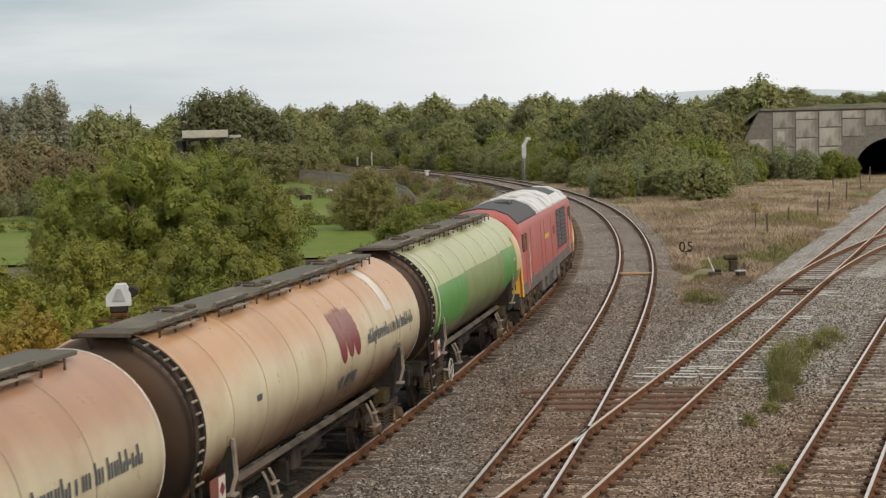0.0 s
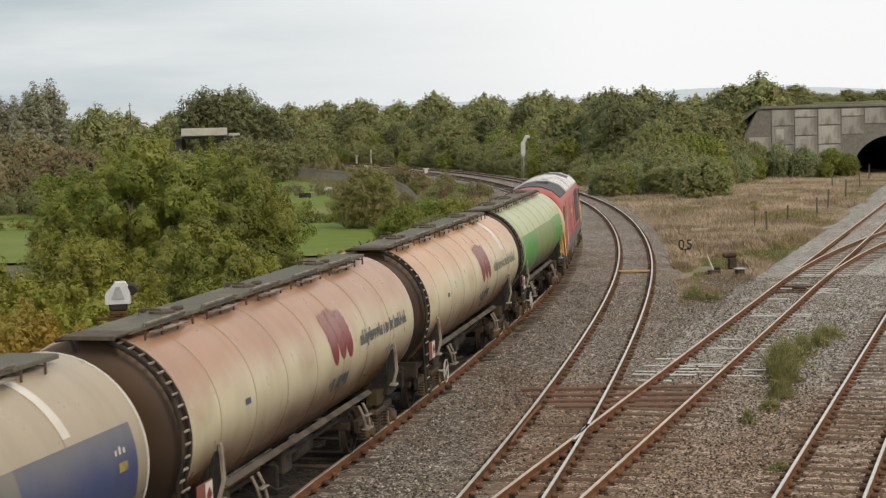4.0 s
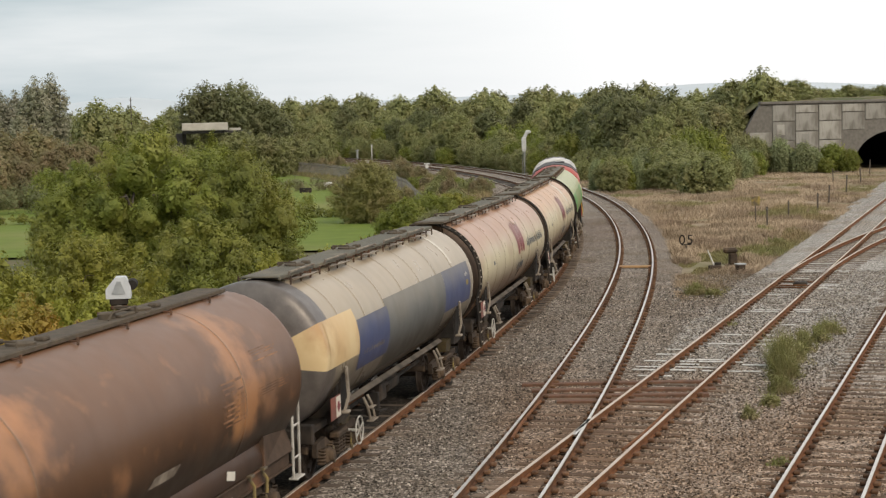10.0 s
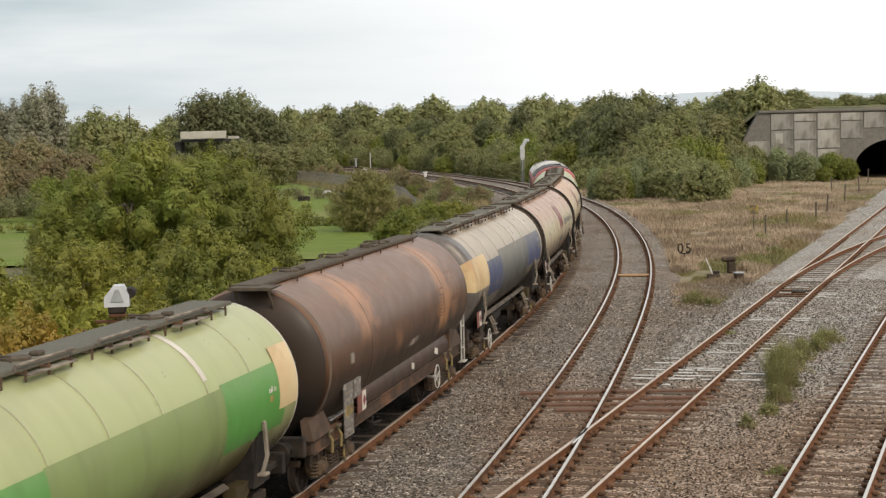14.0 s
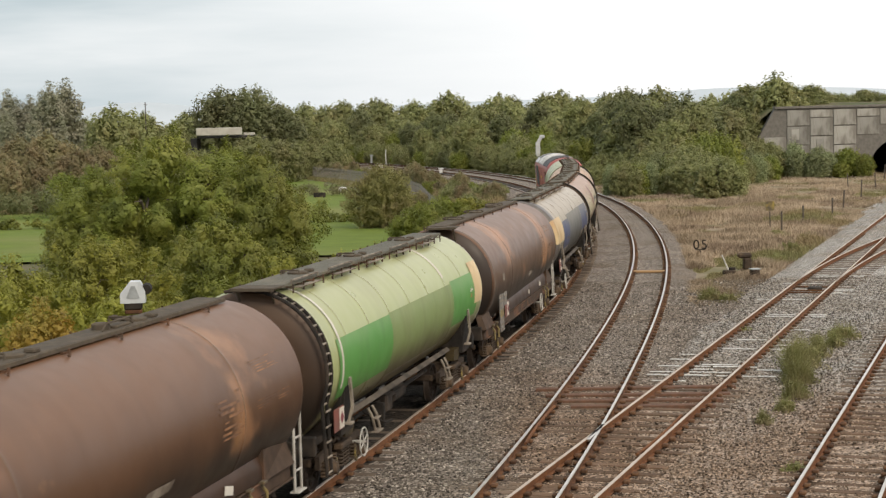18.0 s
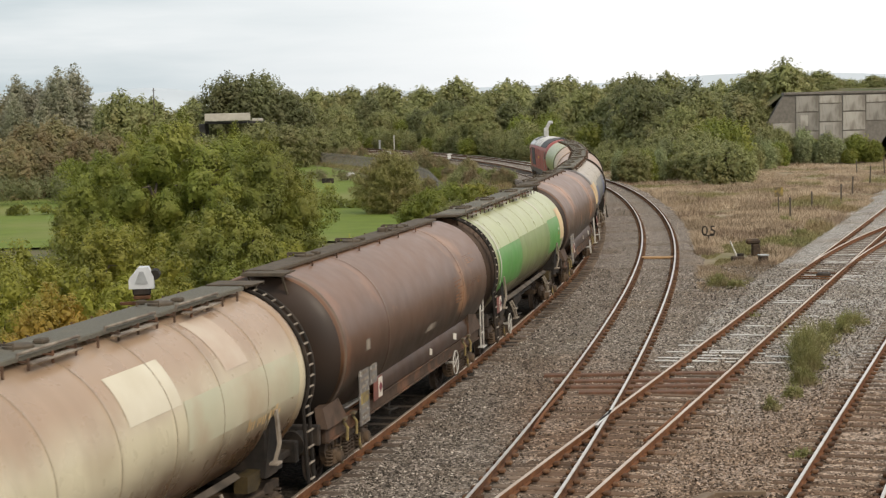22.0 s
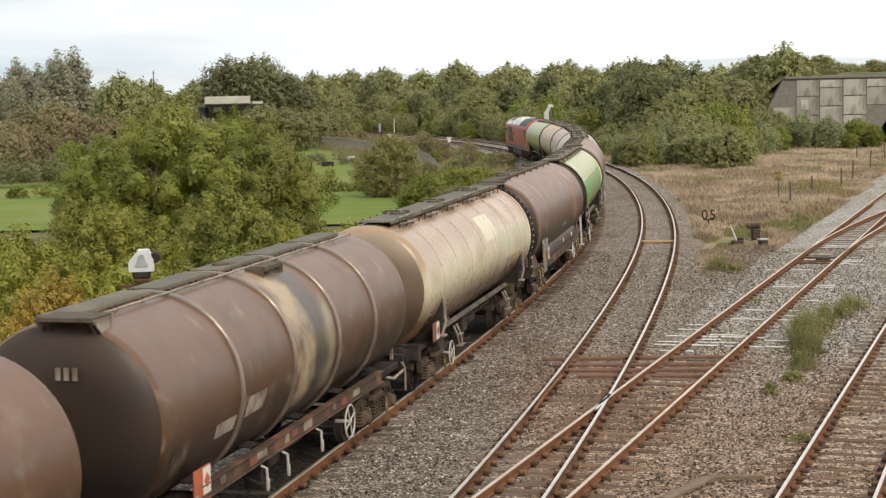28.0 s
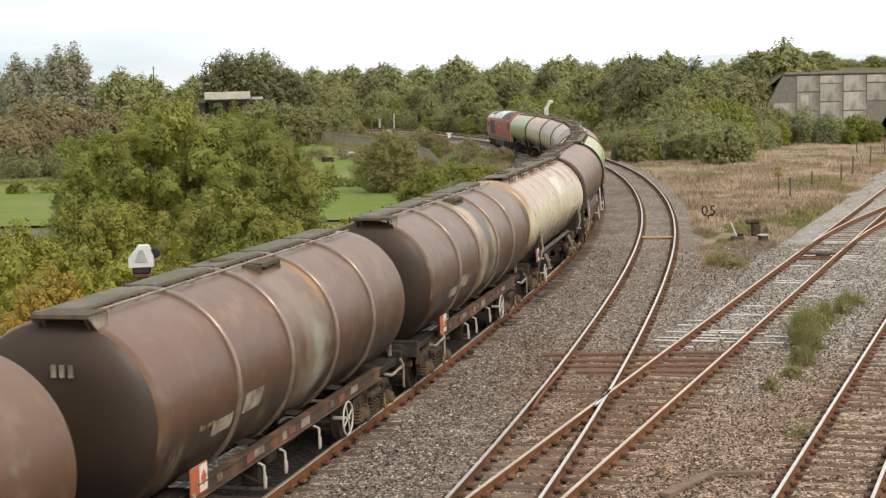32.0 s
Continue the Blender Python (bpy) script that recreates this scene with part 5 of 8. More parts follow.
def lettering(x0, x1, a0, a1, count, seed, r=TANK_R, thin=0.55):
    """Plain upright bars in a row, of the size of a line of letters, leaning a little."""
    rnd = random.Random(seed)
    g = Geo()
    w = (x1 - x0) / count
    for i in range(count):
        x = x0 + i * w
        top = a0 + (a1 - a0) * rnd.choice([0, 0.3, 0.3, 0.3])
        low = a1 + (a1 - a0) * (0.25 if rnd.random() < 0.08 else 0)
        add_patch(g, x, x + w * thin * 0.52, top, low, r=r, lift=0.016, n=2, skew=-0.12 * w)
        if rnd.random() < 0.72:
            add_patch(g, x + w * thin * 0.78, x + w * thin * 1.26, a0 + (a1 - a0) * rnd.choice([0.3, 0.3, 0.5]), a1 - (a1 - a0) * rnd.choice([0, 0, 0.25]), r=r, lift=0.016, n=2, skew=-0.12 * w)
    return g


CACHE = {}


def cached(key, make):
    if key not in CACHE:
        CACHE[key] = make()
    return CACHE[key]


# -- running gear --
def wheel_mesh():
    g = Geo()
    g.turn([(-0.95, 0.0), (-0.95, 0.07), (0.95, 0.07), (0.95, 0.0)], 10, "y")
    for sg in (-1, 1):
        prof = [(0.80, 0.09), (0.80, 0.14), (0.745, 0.2), (0.745, 0.40), (0.80, 0.42), (0.80, 0.455), (0.70, 0.46), (0.675, 0.485), (0.66, 0.47), (0.66, 0.40), (0.70, 0.38), (0.70, 0.2), (0.68, 0.14), (0.68, 0.09)]
        g.turn([(sg * a, r) for a, r in (prof if sg < 0 else prof[::-1])], 28, "y")
    for k in range(6):
        a = k * math.pi / 3
        for sg in (-1, 1):
            g.box((0.3 * math.sin(a), sg * 0.765, 0.3 * math.cos(a)), (0.09, 0.05, 0.09), 0.02)
    return mesh_of("wheelset", g, M_TYRE)


def frame_mesh(kind):
    """One side frame of a bogie, its back at y = 0, facing -y."""
    g = Geo()
    if kind == "cast":
        out = [(-1.35, 0.62), (-1.25, 0.80), (-0.7, 0.84), (-0.4, 0.95), (0.4, 0.95), (0.7, 0.84), (1.25, 0.80), (1.35, 0.62), (1.15, 0.36), (0.75, 0.36), (0.5, 0.24), (-0.5, 0.24), (-0.75, 0.36), (-1.15, 0.36)]
        g.slab(out, -0.10, 0.0)
        # the dark of each round hole is a black disc inside a ring
        for x, z, r in ((-0.56, 0.66, 0.16), (0.56, 0.66, 0.16), (-1.02, 0.64, 0.085), (1.02, 0.64, 0.085), (-0.2, 0.8, 0.085), (0.2, 0.8, 0.085)):
            g.turn([(-0.14, r), (-0.14, r * 0.72), (-0.104, r * 0.7), (-0.104, 0.001)][::-1], 14, "y", (x, 0, z), mi=1)
            g.turn([(-0.10, r * 1.02), (-0.14, r), (-0.14, r * 0.72)][::-1], 14, "y", (x, 0, z))
    else:
        out = [(-1.35, 0.50), (-1.35, 0.74), (-0.75, 0.78), (-0.45, 0.62), (0.45, 0.62), (0.75, 0.78), (1.35, 0.74), (1.35, 0.50), (1.1, 0.46), (0.75, 0.52), (0.5, 0.34), (-0.5, 0.34), (-0.75, 0.52), (-1.1, 0.46)]
        g.slab(out, -0.09, 0.0)
    for x in (-0.9, 0.9):
        g.box((x, -0.12, 0.46), (0.30, 0.22, 0.30), 0.05)
        g.turn([(-0.30, 0.001), (-0.30, 0.10), (-0.27, 0.12), (-0.2, 0.12)], 14, "y", (x, 0, 0.46))
        for dx in (-0.26, 0.26):
            for k in range(5):
                g.turn([(-0.02, 0.07), (0, 0.085), (0.02, 0.07)], 10, "z", (x + dx, -0.12, 0.36 + 0.062 * k))
    for dx in (-0.18, 0.0, 0.18):
        for k in range(5):
            g.turn([(-0.025, 0.07), (0, 0.085), (0.025, 0.07)], 10, "z", (dx, -0.12, 0.36 + 0.065 * k))
    g.box((0, -0.13, 0.72), (0.7, 0.2, 0.12), 0.03)
    return mesh_of("side_frame", g, [M_BOGIE, M_DARK])


def bolster_mesh():
    g = Geo().box((0, 0, 0.72), (0.5, 1.9, 0.25), 0.04)
    for x in (-1.32, 1.32):
        g.box((x, 0, 0.62), (0.1, 1.8, 0.14), 0.02)
    for x in (-0.45, 0.45):
        g.box((x, 0, 0.35), (0.08, 1.7, 0.1), 0.02)
        for y in (-0.76, 0.76):
            g.box((x * 0.98, y, 0.46), (0.07, 0.1, 0.28), 0.015)
    return mesh_of("bolster", g, M_BOGIE)


def bogie(w, x, kind, sets, base=1.8):
    b = part("bogie", cached("bolster", bolster_mesh), None, w, m=pose(x, 0, 0))
    for sg in (-1, 1):
        part("side_frame", cached("frame" + kind, lambda: frame_mesh(kind)), None, b, m=pose(0, -0.98 * sg, 0, 0, 0, 0 if sg > 0 else 180))
    for dx in (-base / 2, base / 2):
        ws = part("wheelset", cached("wheel", wheel_mesh), None, b, m=pose(dx, 0, 0.46))
        sets.append((ws, dx, 0.46))
    for dx in (-0.62, 0.62):
        part("brake_hanger", cached("hanger", lambda: mesh_of("hanger", Geo().box((0, -1.17, 0.44), (0.05, 0.04, 0.3), 0.01).box((0, -1.19, 0.32), (0.07, 0.05, 0.12), 0.02), M_YELLOW)), None, b, "faded yellow brake hanger", m=pose(dx, 0, 0))
    return b


def buffer_mesh():
    g = Geo().turn([(0.0, 0.12), (0.02, 0.13), (0.30, 0.12), (0.30, 0.075), (0.52, 0.075)], 14, "x")
    g.turn([(0.52, 0.075), (0.52, 0.23), (0.545, 0.23), (0.56, 0.2), (0.565, 0.001)], 20, "x")
    return mesh_of("buffer", g, M_DARK)


def hook_mesh():
    g = Geo().box((0.12, 0, 0), (0.4, 0.09, 0.16), 0.03)
    g.tube([(0.3, 0, -0.02), (0.4, 0.04, -0.15), (0.42, 0, -0.3), (0.4, -0.04, -0.15), (0.3, 0, -0.02)], 0.025, 6)
    g.tube([(0.1, -0.35, -0.1), (0.3, -0.36, -0.3), (0.5, -0.3, -0.35)], 0.03, 6)
    return mesh_of("coupling", g, M_DARK)


def ends(w):
    for sg in (-1, 1):
        for y in (-0.87, 0.87):
            part("buffer", cached("buffer", buffer_mesh), None, w, m=pose(sg * (HALF - 0.58), y, 1.03, 0, 0, 0 if sg > 0 else 180))
        part("coupling", cached("hook", hook_mesh), None, w, m=pose(sg * (HALF - 0.55), 0, 1.03, 0, 0, 0 if sg > 0 else 180))
        part("headstock", Geo().box((sg * (HALF - 0.66), 0, 1.05), (0.16, 2.4, 0.36), 0.02), M_DARK, w)


def hand_wheel(w, x, y, z, r=0.27, label="white handbrake wheel"):
    def make():
        g = Geo()
        ring = [(0.27 * math.cos(k * math.pi / 12), 0, 0.27 * math.sin(k * math.pi / 12)) for k in range(25)]
        g.tube(ring, 0.016, 7, caps=False)
        for k in range(4):
            a = k * math.pi / 2 + 0.4
            g.tube([(0, 0, 0), (0.26 * math.cos(a), 0, 0.26 * math.sin(a))], 0.014, 5)
        g.tube([(0, -0.03, 0), (0, 0.25, 0)], 0.03, 8)
        return mesh_of("handbrake_wheel", g, M_BRIGHT)
    h = part("handbrake_wheel", cached("handwheel", make), None, w, label, m=pose(x, y, z))
    h.scale = (r / 0.27,) * 3


def hazard_panel(w, x, y, z, orange=True):
    p = part("hazard_panel", cached("hz" + str(orange), lambda: mesh_of("hazard_panel", Geo().box((0, 0, 0), (0.62, 0.015, 0.42), 0.004), M_ORANGE if orange else M_REDP)), None, w, "orange hazard panel" if orange else "faded red and white hazard panel", m=pose(x, y, z))
    part("placard", cached("hzw", lambda: mesh_of("placard", Geo().box((0.16, -0.011, 0), (0.28, 0.006, 0.38), 0), M_P_WHITE)), None, p)
    part("diamond", cached("hzd" + str(orange), lambda: mesh_of("diamond", Geo().box((0.16, -0.016, 0), (0.16, 0.006, 0.16), 0, rot=(0, 45, 0)), M_P_MAROON if not orange else M_ORANGE)), None, p)


def deck(w, x0, x1, width, z, y0=0.0, rails=True, hatches=(), post_step=0.62, skin=None):
    """The walkway along the crown with its stays, low handrail and lids."""
    k = ("deck", x0, x1, width, z, y0)
    d = part("walkway", cached(k, lambda: mesh_of("walkway", Geo().box(((x0 + x1) / 2, y0, z), (x1 - x0, width - 0.03, 0.03), 0.004), skin or M_DECK)), None, w, "steel grating walkway along the crown")
    edge = cached(k + ("e",), lambda: mesh_of("walkway_edge", Geo().box(((x0 + x1) / 2, y0, z - 0.02), (x1 - x0, 0.03, 0.06), 0.005), skin or M_DECK))
    for sg in (-1, 1):
        part("walkway_edge", edge, None, d, m=pose(0, sg * width / 2, 0))

    def stays():
        g = Geo()
        x = x0 + 0.25
        while x < x1:
            for sg in (-1, 1):
                y = y0 + sg * width / 2
                g.box((x, y + sg * 0.07, z - 0.05), (0.025, 0.16, 0.025), 0.004)
                g.box((x, y + sg * 0.14, z - 0.08), (0.03, 0.03, 0.16), 0.004)
            x += post_step
        return mesh_of("stay", g, M_SOLE)
    part("stay", cached(k + ("s",), stays), None, d)["kind"] = "stuff"
    if rails:
        yb = y0 - width / 2
        bx = x0 + 0.4
        while bx + 1.7 < x1:
            part("hand_bar", cached(("bar", yb, z), lambda: mesh_of("hand_bar", Geo().tube([(0, yb - 0.06, z), (0, yb - 0.06, z + 0.055), (1.6, yb - 0.06, z + 0.055), (1.6, yb - 0.06, z)], 0.02, 6), M_PALE)), None, d, m=pose(bx, 0, 0))
            part("toe_board", cached(("toe", yb, z), lambda: mesh_of("toe_board", Geo().box((0.8, yb - 0.13, z - 0.08), (1.3, 0.12, 0.025), 0.005), M_PALE)), None, d, m=pose(bx, 0, 0))
            bx += 2.35
    for hx in hatches:
        def lid():
            g = Geo().turn([(0, 0.2), (0.035, 0.2), (0.05, 0.17), (0.055, 0.001)], 20, "z")
            g.box((0.0, 0.3, 0.04), (0.1, 0.1, 0.07), 0.02).box((0.4, -0.1, 0.03), (0.18, 0.16, 0.07), 0.02).tube([(-0.4, -0.15, 0.02), (-0.4, -0.15, 0.1), (-0.4, 0.2, 0.1), (-0.4, 0.2, 0.02)], 0.018, 6)
            return mesh_of("hatch_lid", g, M_PLATFORM)
        part("hatch_lid", cached("lid", lid), None, w, m=pose(hx, y0, z + 0.012))


def saddle(w, x, sg):
    """Cradle at one end of the frame, with its outer strut."""
    def make():
        g = Geo()
        pts = [(-1.3, 1.0)] + [(-1.35 * math.cos(k * math.pi / 10), 2.35 - 1.40 * math.sin(k * math.pi / 10) * 1.0) for k in range(1, 10)] + [(1.3, 1.0)]
        k = len(pts)
        vs = [(-0.25, y, z) for y, z in pts] + [(0.25, y, z) for y, z in pts]
        g.add(vs, [tuple(range(k))[::-1], tuple(range(k, 2 * k))] + [(i, i + 1, i + k + 1, i + k) for i in range(k - 1)])
        for y in (-1, 1):
            g.add([(-0.3, y * 1.30, 1.02), (0.5, y * 1.30, 1.02), (0.1, y * 1.36, 2.0), (-0.1, y * 1.36, 2.0), (-0.3, y * 1.0, 1.02), (0.5, y * 1.0, 1.02), (0.1, y * 1.28, 1.95), (-0.1, y * 1.28, 1.95)],
                  [(0, 1, 2, 3), (4, 7, 6, 5), (0, 4, 5, 1), (1, 5, 6, 2), (3, 2, 6, 7), (0, 3, 7, 4)])
        return mesh_of("saddle", g, M_DARK)
    part("saddle", cached("saddle", make), None, w, m=pose(x, 0, 0))
    for y in (-1, 1):
        def strut():
            g = Geo()
            g.add([(-0.05, -1.43, 2.03), (0.05, -1.43, 2.03), (0.05, -1.47, 1.5), (-0.05, -1.47, 1.5), (0.0, -1.40, 1.22), (-0.10, -1.40, 1.22),
                   (-0.05, -1.39, 2.05), (0.05, -1.39, 2.05), (0.05, -1.43, 1.5), (-0.05, -1.43, 1.5), (0.0, -1.36, 1.22), (-0.10, -1.36, 1.22)],
                  [(0, 3, 2, 1), (3, 5, 4, 2), (6, 7, 8, 9), (9, 8, 10, 11), (0, 1, 7, 6), (1, 2, 8, 7), (2, 4, 10, 8), (0, 6, 9, 3), (3, 9, 11, 5), (4, 5, 11, 10)])
            g.box((-0.02, -1.36, 1.2), (0.2, 0.2, 0.05), 0.01)
            return mesh_of("saddle_strut", g, M_PALE)
        part("saddle_strut", cached("strut", strut), None, w, "pale painted strut", m=pose(x, 0, 0, 0, 0, 0 if y < 0 else 180))


def yellow_stop(w, x, sg):
    def make():
        g = Geo()
        for y in (-1,):
            g.add([(-0.28, y * 1.22, 1.15), (0.28, y * 1.22, 1.15), (0.3, y * 1.22, 0.98), (0.12, y * 1.22, 0.86), (-0.3, y * 1.22, 0.9), (-0.28, y * 1.0, 1.15), (0.28, y * 1.0, 1.15), (0.3, y * 1.0, 0.98), (0.12, y * 1.0, 0.86), (-0.3, y * 1.0, 0.9)],
                  [(0, 1, 2, 3, 4), (5, 9, 8, 7, 6), (0, 5, 6, 1), (1, 6, 7, 2), (2, 7, 8, 3), (3, 8, 9, 4), (4, 9, 5, 0)])
        return mesh_of("side_bearer", g, M_BEARER)
    for y in (-1, 1):
        part("side_bearer", cached("bearer", make), None, w, "dirty yellow side bearer", m=pose(x, 0, 0, 0, 0, 0 if y < 0 else 180))


def dish(x, sg, r, depth, n=14, lift=0.0):
    """Half-outline of a dished tank end with a rounded knuckle, from its centre out to the shell."""
    out = []
    for i in range(n + 1):
        a = math.pi / 2 * (i / n) ** 0.8
        q, d = math.sin(a) ** 0.88, max(0.0, math.cos(a)) ** 0.88
        out.append((x + sg * (depth * d + lift * (0.3 + 0.7 * d)), (r + lift * q) * q + 0.001))
    return out


def shell_profile(x0, x1, r, dish0=0.42, dish1=0.42, ribs=(), kn=0.16):
    """Tank outline: dished ends with rounded knuckles, raised welds at the ribs."""
    p = dish(x0, -1, r, dish0) + [(x0 + 0.05, r), (x0 + 0.12, r)]
    for x in sorted(ribs):
        p += [(x - 0.10, r), (x - 0.035, r), (x - 0.012, r + 0.006), (x + 0.012, r + 0.006), (x + 0.035, r), (x + 0.10, r)]
    return p + [(x1 - 0.12, r), (x1 - 0.05, r)] + dish(x1, 1, r, dish1)[::-1]


def arch_ladder(w, x, sg):
    """The ladder that bends round the end of the tank, from the crown down the right-hand side."""
    g, bars = Geo(), Geo()
    angs = [A_R(-14 + k * 7.0) for k in range(19)]
    xa, xb = x + sg * 0.03, x + sg * 0.31
    for xx in (xa, xb):
        g.tube([(xx, -1.42, 0.55)] + [(xx, -1.47 * math.sin(a), TANK_Z + 1.47 * math.cos(a)) for a in angs[::-1]], 0.032, 6)
    for a in angs:
        y, z = -1.475 * math.sin(a), TANK_Z + 1.475 * math.cos(a)
        bars.tube([(xa, y, z), (xb, y, z)], 0.02, 5)
    for k in range(5):
        bars.tube([(xa, -1.43, 0.6 + 0.27 * k), (xb, -1.43, 0.6 + 0.27 * k)], 0.02, 5)
    ladder = part("end_ladder", g, M_DARK, w, "dark ladder bent round the tank end")
    part("rung", bars, M_PALE, ladder, "pale worn rungs")["kind"] = "stuff"


def end_roof(w, x, sg):
    """A flat plate that carries the walkway past the tank end, on thin struts."""
    g = Geo().box((x, -0.2, 3.845), (0.6, 0.8, 0.025), 0.004).box((x + sg * 0.29, -0.2, 3.83), (0.03, 0.8, 0.06), 0.005)
    for y in (-0.5, 0.12):
        g.tube([(x + sg * 0.2, y, 3.83), (x - sg * 0.12, y, 3.42)], 0.025, 5)
        g.box((x, y, 3.815), (0.6, 0.04, 0.04), 0.005)
    part("end_platform", g, M_PLATFORM, w, "thin steel end platform on struts")


def steps(w, x, sg=1):
    def make():
        g = Geo()
        for dx in (0.0, 0.32):
            g.tube([(dx, -1.22, 1.14), (dx + 0.03, -1.30, 0.95), (dx + 0.10, -1.34, 0.66)], 0.028, 6)
        g.box((0.23, -1.34, 0.66), (0.42, 0.14, 0.03), 0.006)
        g.box((0.2, -1.34, 0.92), (0.36, 0.1, 0.025), 0.006)
        return mesh_of("foot_step", g, M_PALE)
    part("foot_step", cached("step", make), None, w, m=pose(x, 0, 0))


def pipework(w, x0, x1, y=-0.75):
    def make():
        g = Geo()
        g.tube([(x0, y, 0.82), ((x0 + x1) / 2, y, 0.80), (x1, y, 0.82)], 0.045, 7)
        g.tube([(x0, y + 0.3, 0.95), (x1, y + 0.3, 0.95)], 0.03, 6)
        g.turn([(-0.5, 0.001), (-0.5, 0.15), (-0.46, 0.19), (0.46, 0.19), (0.5, 0.15), (0.5, 0.001)], 16, "x", (0.9, y + 0.15, 0.72))
        g.box((-0.6, y, 0.78), (0.5, 0.35, 0.4), 0.04)
        g.box((-1.7, y - 0.2, 0.7), (0.12, 0.3, 0.5), 0.02)
        g.tube([(-2.2, y, 0.85), (-2.1, y - 0.45, 0.62), (-1.7, y - 0.5, 0.6)], 0.03, 6)
        return mesh_of("brake_gear", g, M_DARK)
    part("brake_gear", cached(("pipes", x0, x1), make), None, w)


def finish(w, k, sets):
    TRAIN.append((w, -PITCH * (k - 1), PITCH, 2.6, sets))


# -- smooth-sided bogie tank --
T1_RIBS = (-5.2, -3.6, -2.0, -0.3, 1.4, 3.1, 4.9)


def smooth_tank(k, shell, ladder, label, extras):
    w = thing("tank_wagon", None, label, "tank wagon", "tank wagons of the train")
    sets = []
    x0, x1 = -6.55 if ladder == -1 else -6.45, 6.95
    if ladder == 1:
        x1 = 6.62
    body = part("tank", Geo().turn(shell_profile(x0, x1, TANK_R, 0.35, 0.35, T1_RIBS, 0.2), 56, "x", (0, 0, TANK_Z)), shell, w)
    for x in T1_RIBS:
        part("weld_seam", cached("seam", lambda: mesh_of("weld_seam", Geo().turn([(-0.010, TANK_R + 0.0075), (-0.004, TANK_R + 0.0095), (0.004, TANK_R + 0.0095), (0.010, TANK_R + 0.0075)], 56, "x", (0, 0, TANK_Z)), M_SEAMPALE)), None, body, m=pose(x, 0, 0))
    if ladder:
        xe = x0 if ladder < 0 else x1
        g = Geo().turn(dish(xe, ladder, TANK_R, 0.35, lift=0.008)[::-ladder], 48, "x", (0, 0, TANK_Z))
        part("tank_end", g, M_HEADDARK, body, "oily brown tank end, darkened for the gap's shade")
        part("rim", Geo().turn([(xe - ladder * q, TANK_R + 0.002 + 0.04 * max(0.0, math.sin(math.pi * (0.27 - q) / 0.2901)) ** 0.8) for q in (0.27, 0.25, 0.21, 0.16, 0.11, 0.06, 0.02, 0.0, -0.02)][::-ladder], 56, "x", (0, 0, TANK_Z)), shell, body, "rounded cream rim")
        arch_ladder(w, xe, ladder)
        end_roof(w, xe + ladder * 0.16, ladder)
    part("edge_line", Geo().turn([(x1 - 0.03, TANK_R + 0.004), (x1 + 0.02, TANK_R + 0.004)], 48, "x", (0, 0, TANK_Z)), M_P_WHITE, body, "thin white edge line")
    deck(w, -6.3, 6.35, 0.72, 3.83, -0.14, True, (-4.2, -0.4, 3.9))
    for sg in (-1, 1):
        saddle(w, sg * 5.25, sg)
        yellow_stop(w, sg * 4.7, sg)
        bogie(w, sg * (HALF - 2.6), "plain", sets)
        steps(w, sg * 3.2 - 0.2)
        for y in (-1, 1):
            part("sill", cached(("sill", y), lambda: mesh_of("sill", Geo().box((0, y * 1.10, 1.2), (8.6, 0.12, 0.04), 0.01, rot=(y * -38, 0, 0)), M_SILL)), None, w, "pale dusty side sill") if sg > 0 else None
    part("centre_sill", cached("csill", lambda: mesh_of("centre_sill", Geo().box((0, 0, 1.0), (13.4, 0.5, 0.32), 0.03).box((-5.6, 0, 1.05), (2.2, 2.2, 0.12), 0.02).box((5.6, 0, 1.05), (2.2, 2.2, 0.12), 0.02), M_DARK)), None, w)
    pipework(w, -3.4, 3.4)
    hazard_panel(w, -5.75, -1.33, 1.36, False)
    hand_wheel(w, -4.1, -1.32, 0.62)
    ends(w)
    extras(w, body)
    finish(w, k, sets)
    return w


def ews_look(w, body):
    """Maroon emblem, name and address as plain shapes, and a white stripe."""
    for i, (dx, top, low) in enumerate(((0.55, 57, 94), (1.03, 55, 92), (1.5, 58, 93))):
        rows, cols, vs = 14, 6, []
        for j in range(rows + 1):
            u = j / rows
            half = 0.225 * math.sqrt(max(0.02, 1 - max(0.0, (u - 0.6) / 0.4) ** 2.2)) + 0.025 * math.sin(j * 2.3 + 1.7 * i) * (u < 0.6)
            for c in range(cols + 1):
                ang = A_R(top + (low - top) * u - (5.0 * ((c + i) % 2) if j == 0 else 0))
                vs.append((dx + 0.23 + 0.16 * u + half * (2 * c / cols - 1), -(TANK_R + 0.006) * math.sin(ang), TANK_Z + (TANK_R + 0.006) * math.cos(ang)))
        w7 = cols + 1
        g = Geo().add(vs, [(j * w7 + c, (j + 1) * w7 + c, (j + 1) * w7 + c + 1, j * w7 + c + 1) for j in range(rows) for c in range(cols)])
        part("emblem", g, M_P_EMBLEM, body, "dusty maroon emblem")
    part("lettering", lettering(0.75, 2.1, 99, 113, 3, 4, thin=0.75), M_P_INK, body, "dark lettering")["kind"] = "stuff"
    part("lettering", lettering(2.6, 6.3, 77.5, 88.5, 21, 7, thin=0.6), M_P_INK, body, "dark lettering")["kind"] = "stuff"
    if len(TRAIN) == 1:
        part("stripe", patch(4.3, 4.75, 16, 70), M_P_WHITE, body, "white stripe")
    part("data_panel", lettering(4.6, 5.2, 99, 106, 3, 9, thin=0.8), M_PALE, body)
    part("data_panel", patch(-4.1, -3.85, 84, 88), M_P_INK, body)


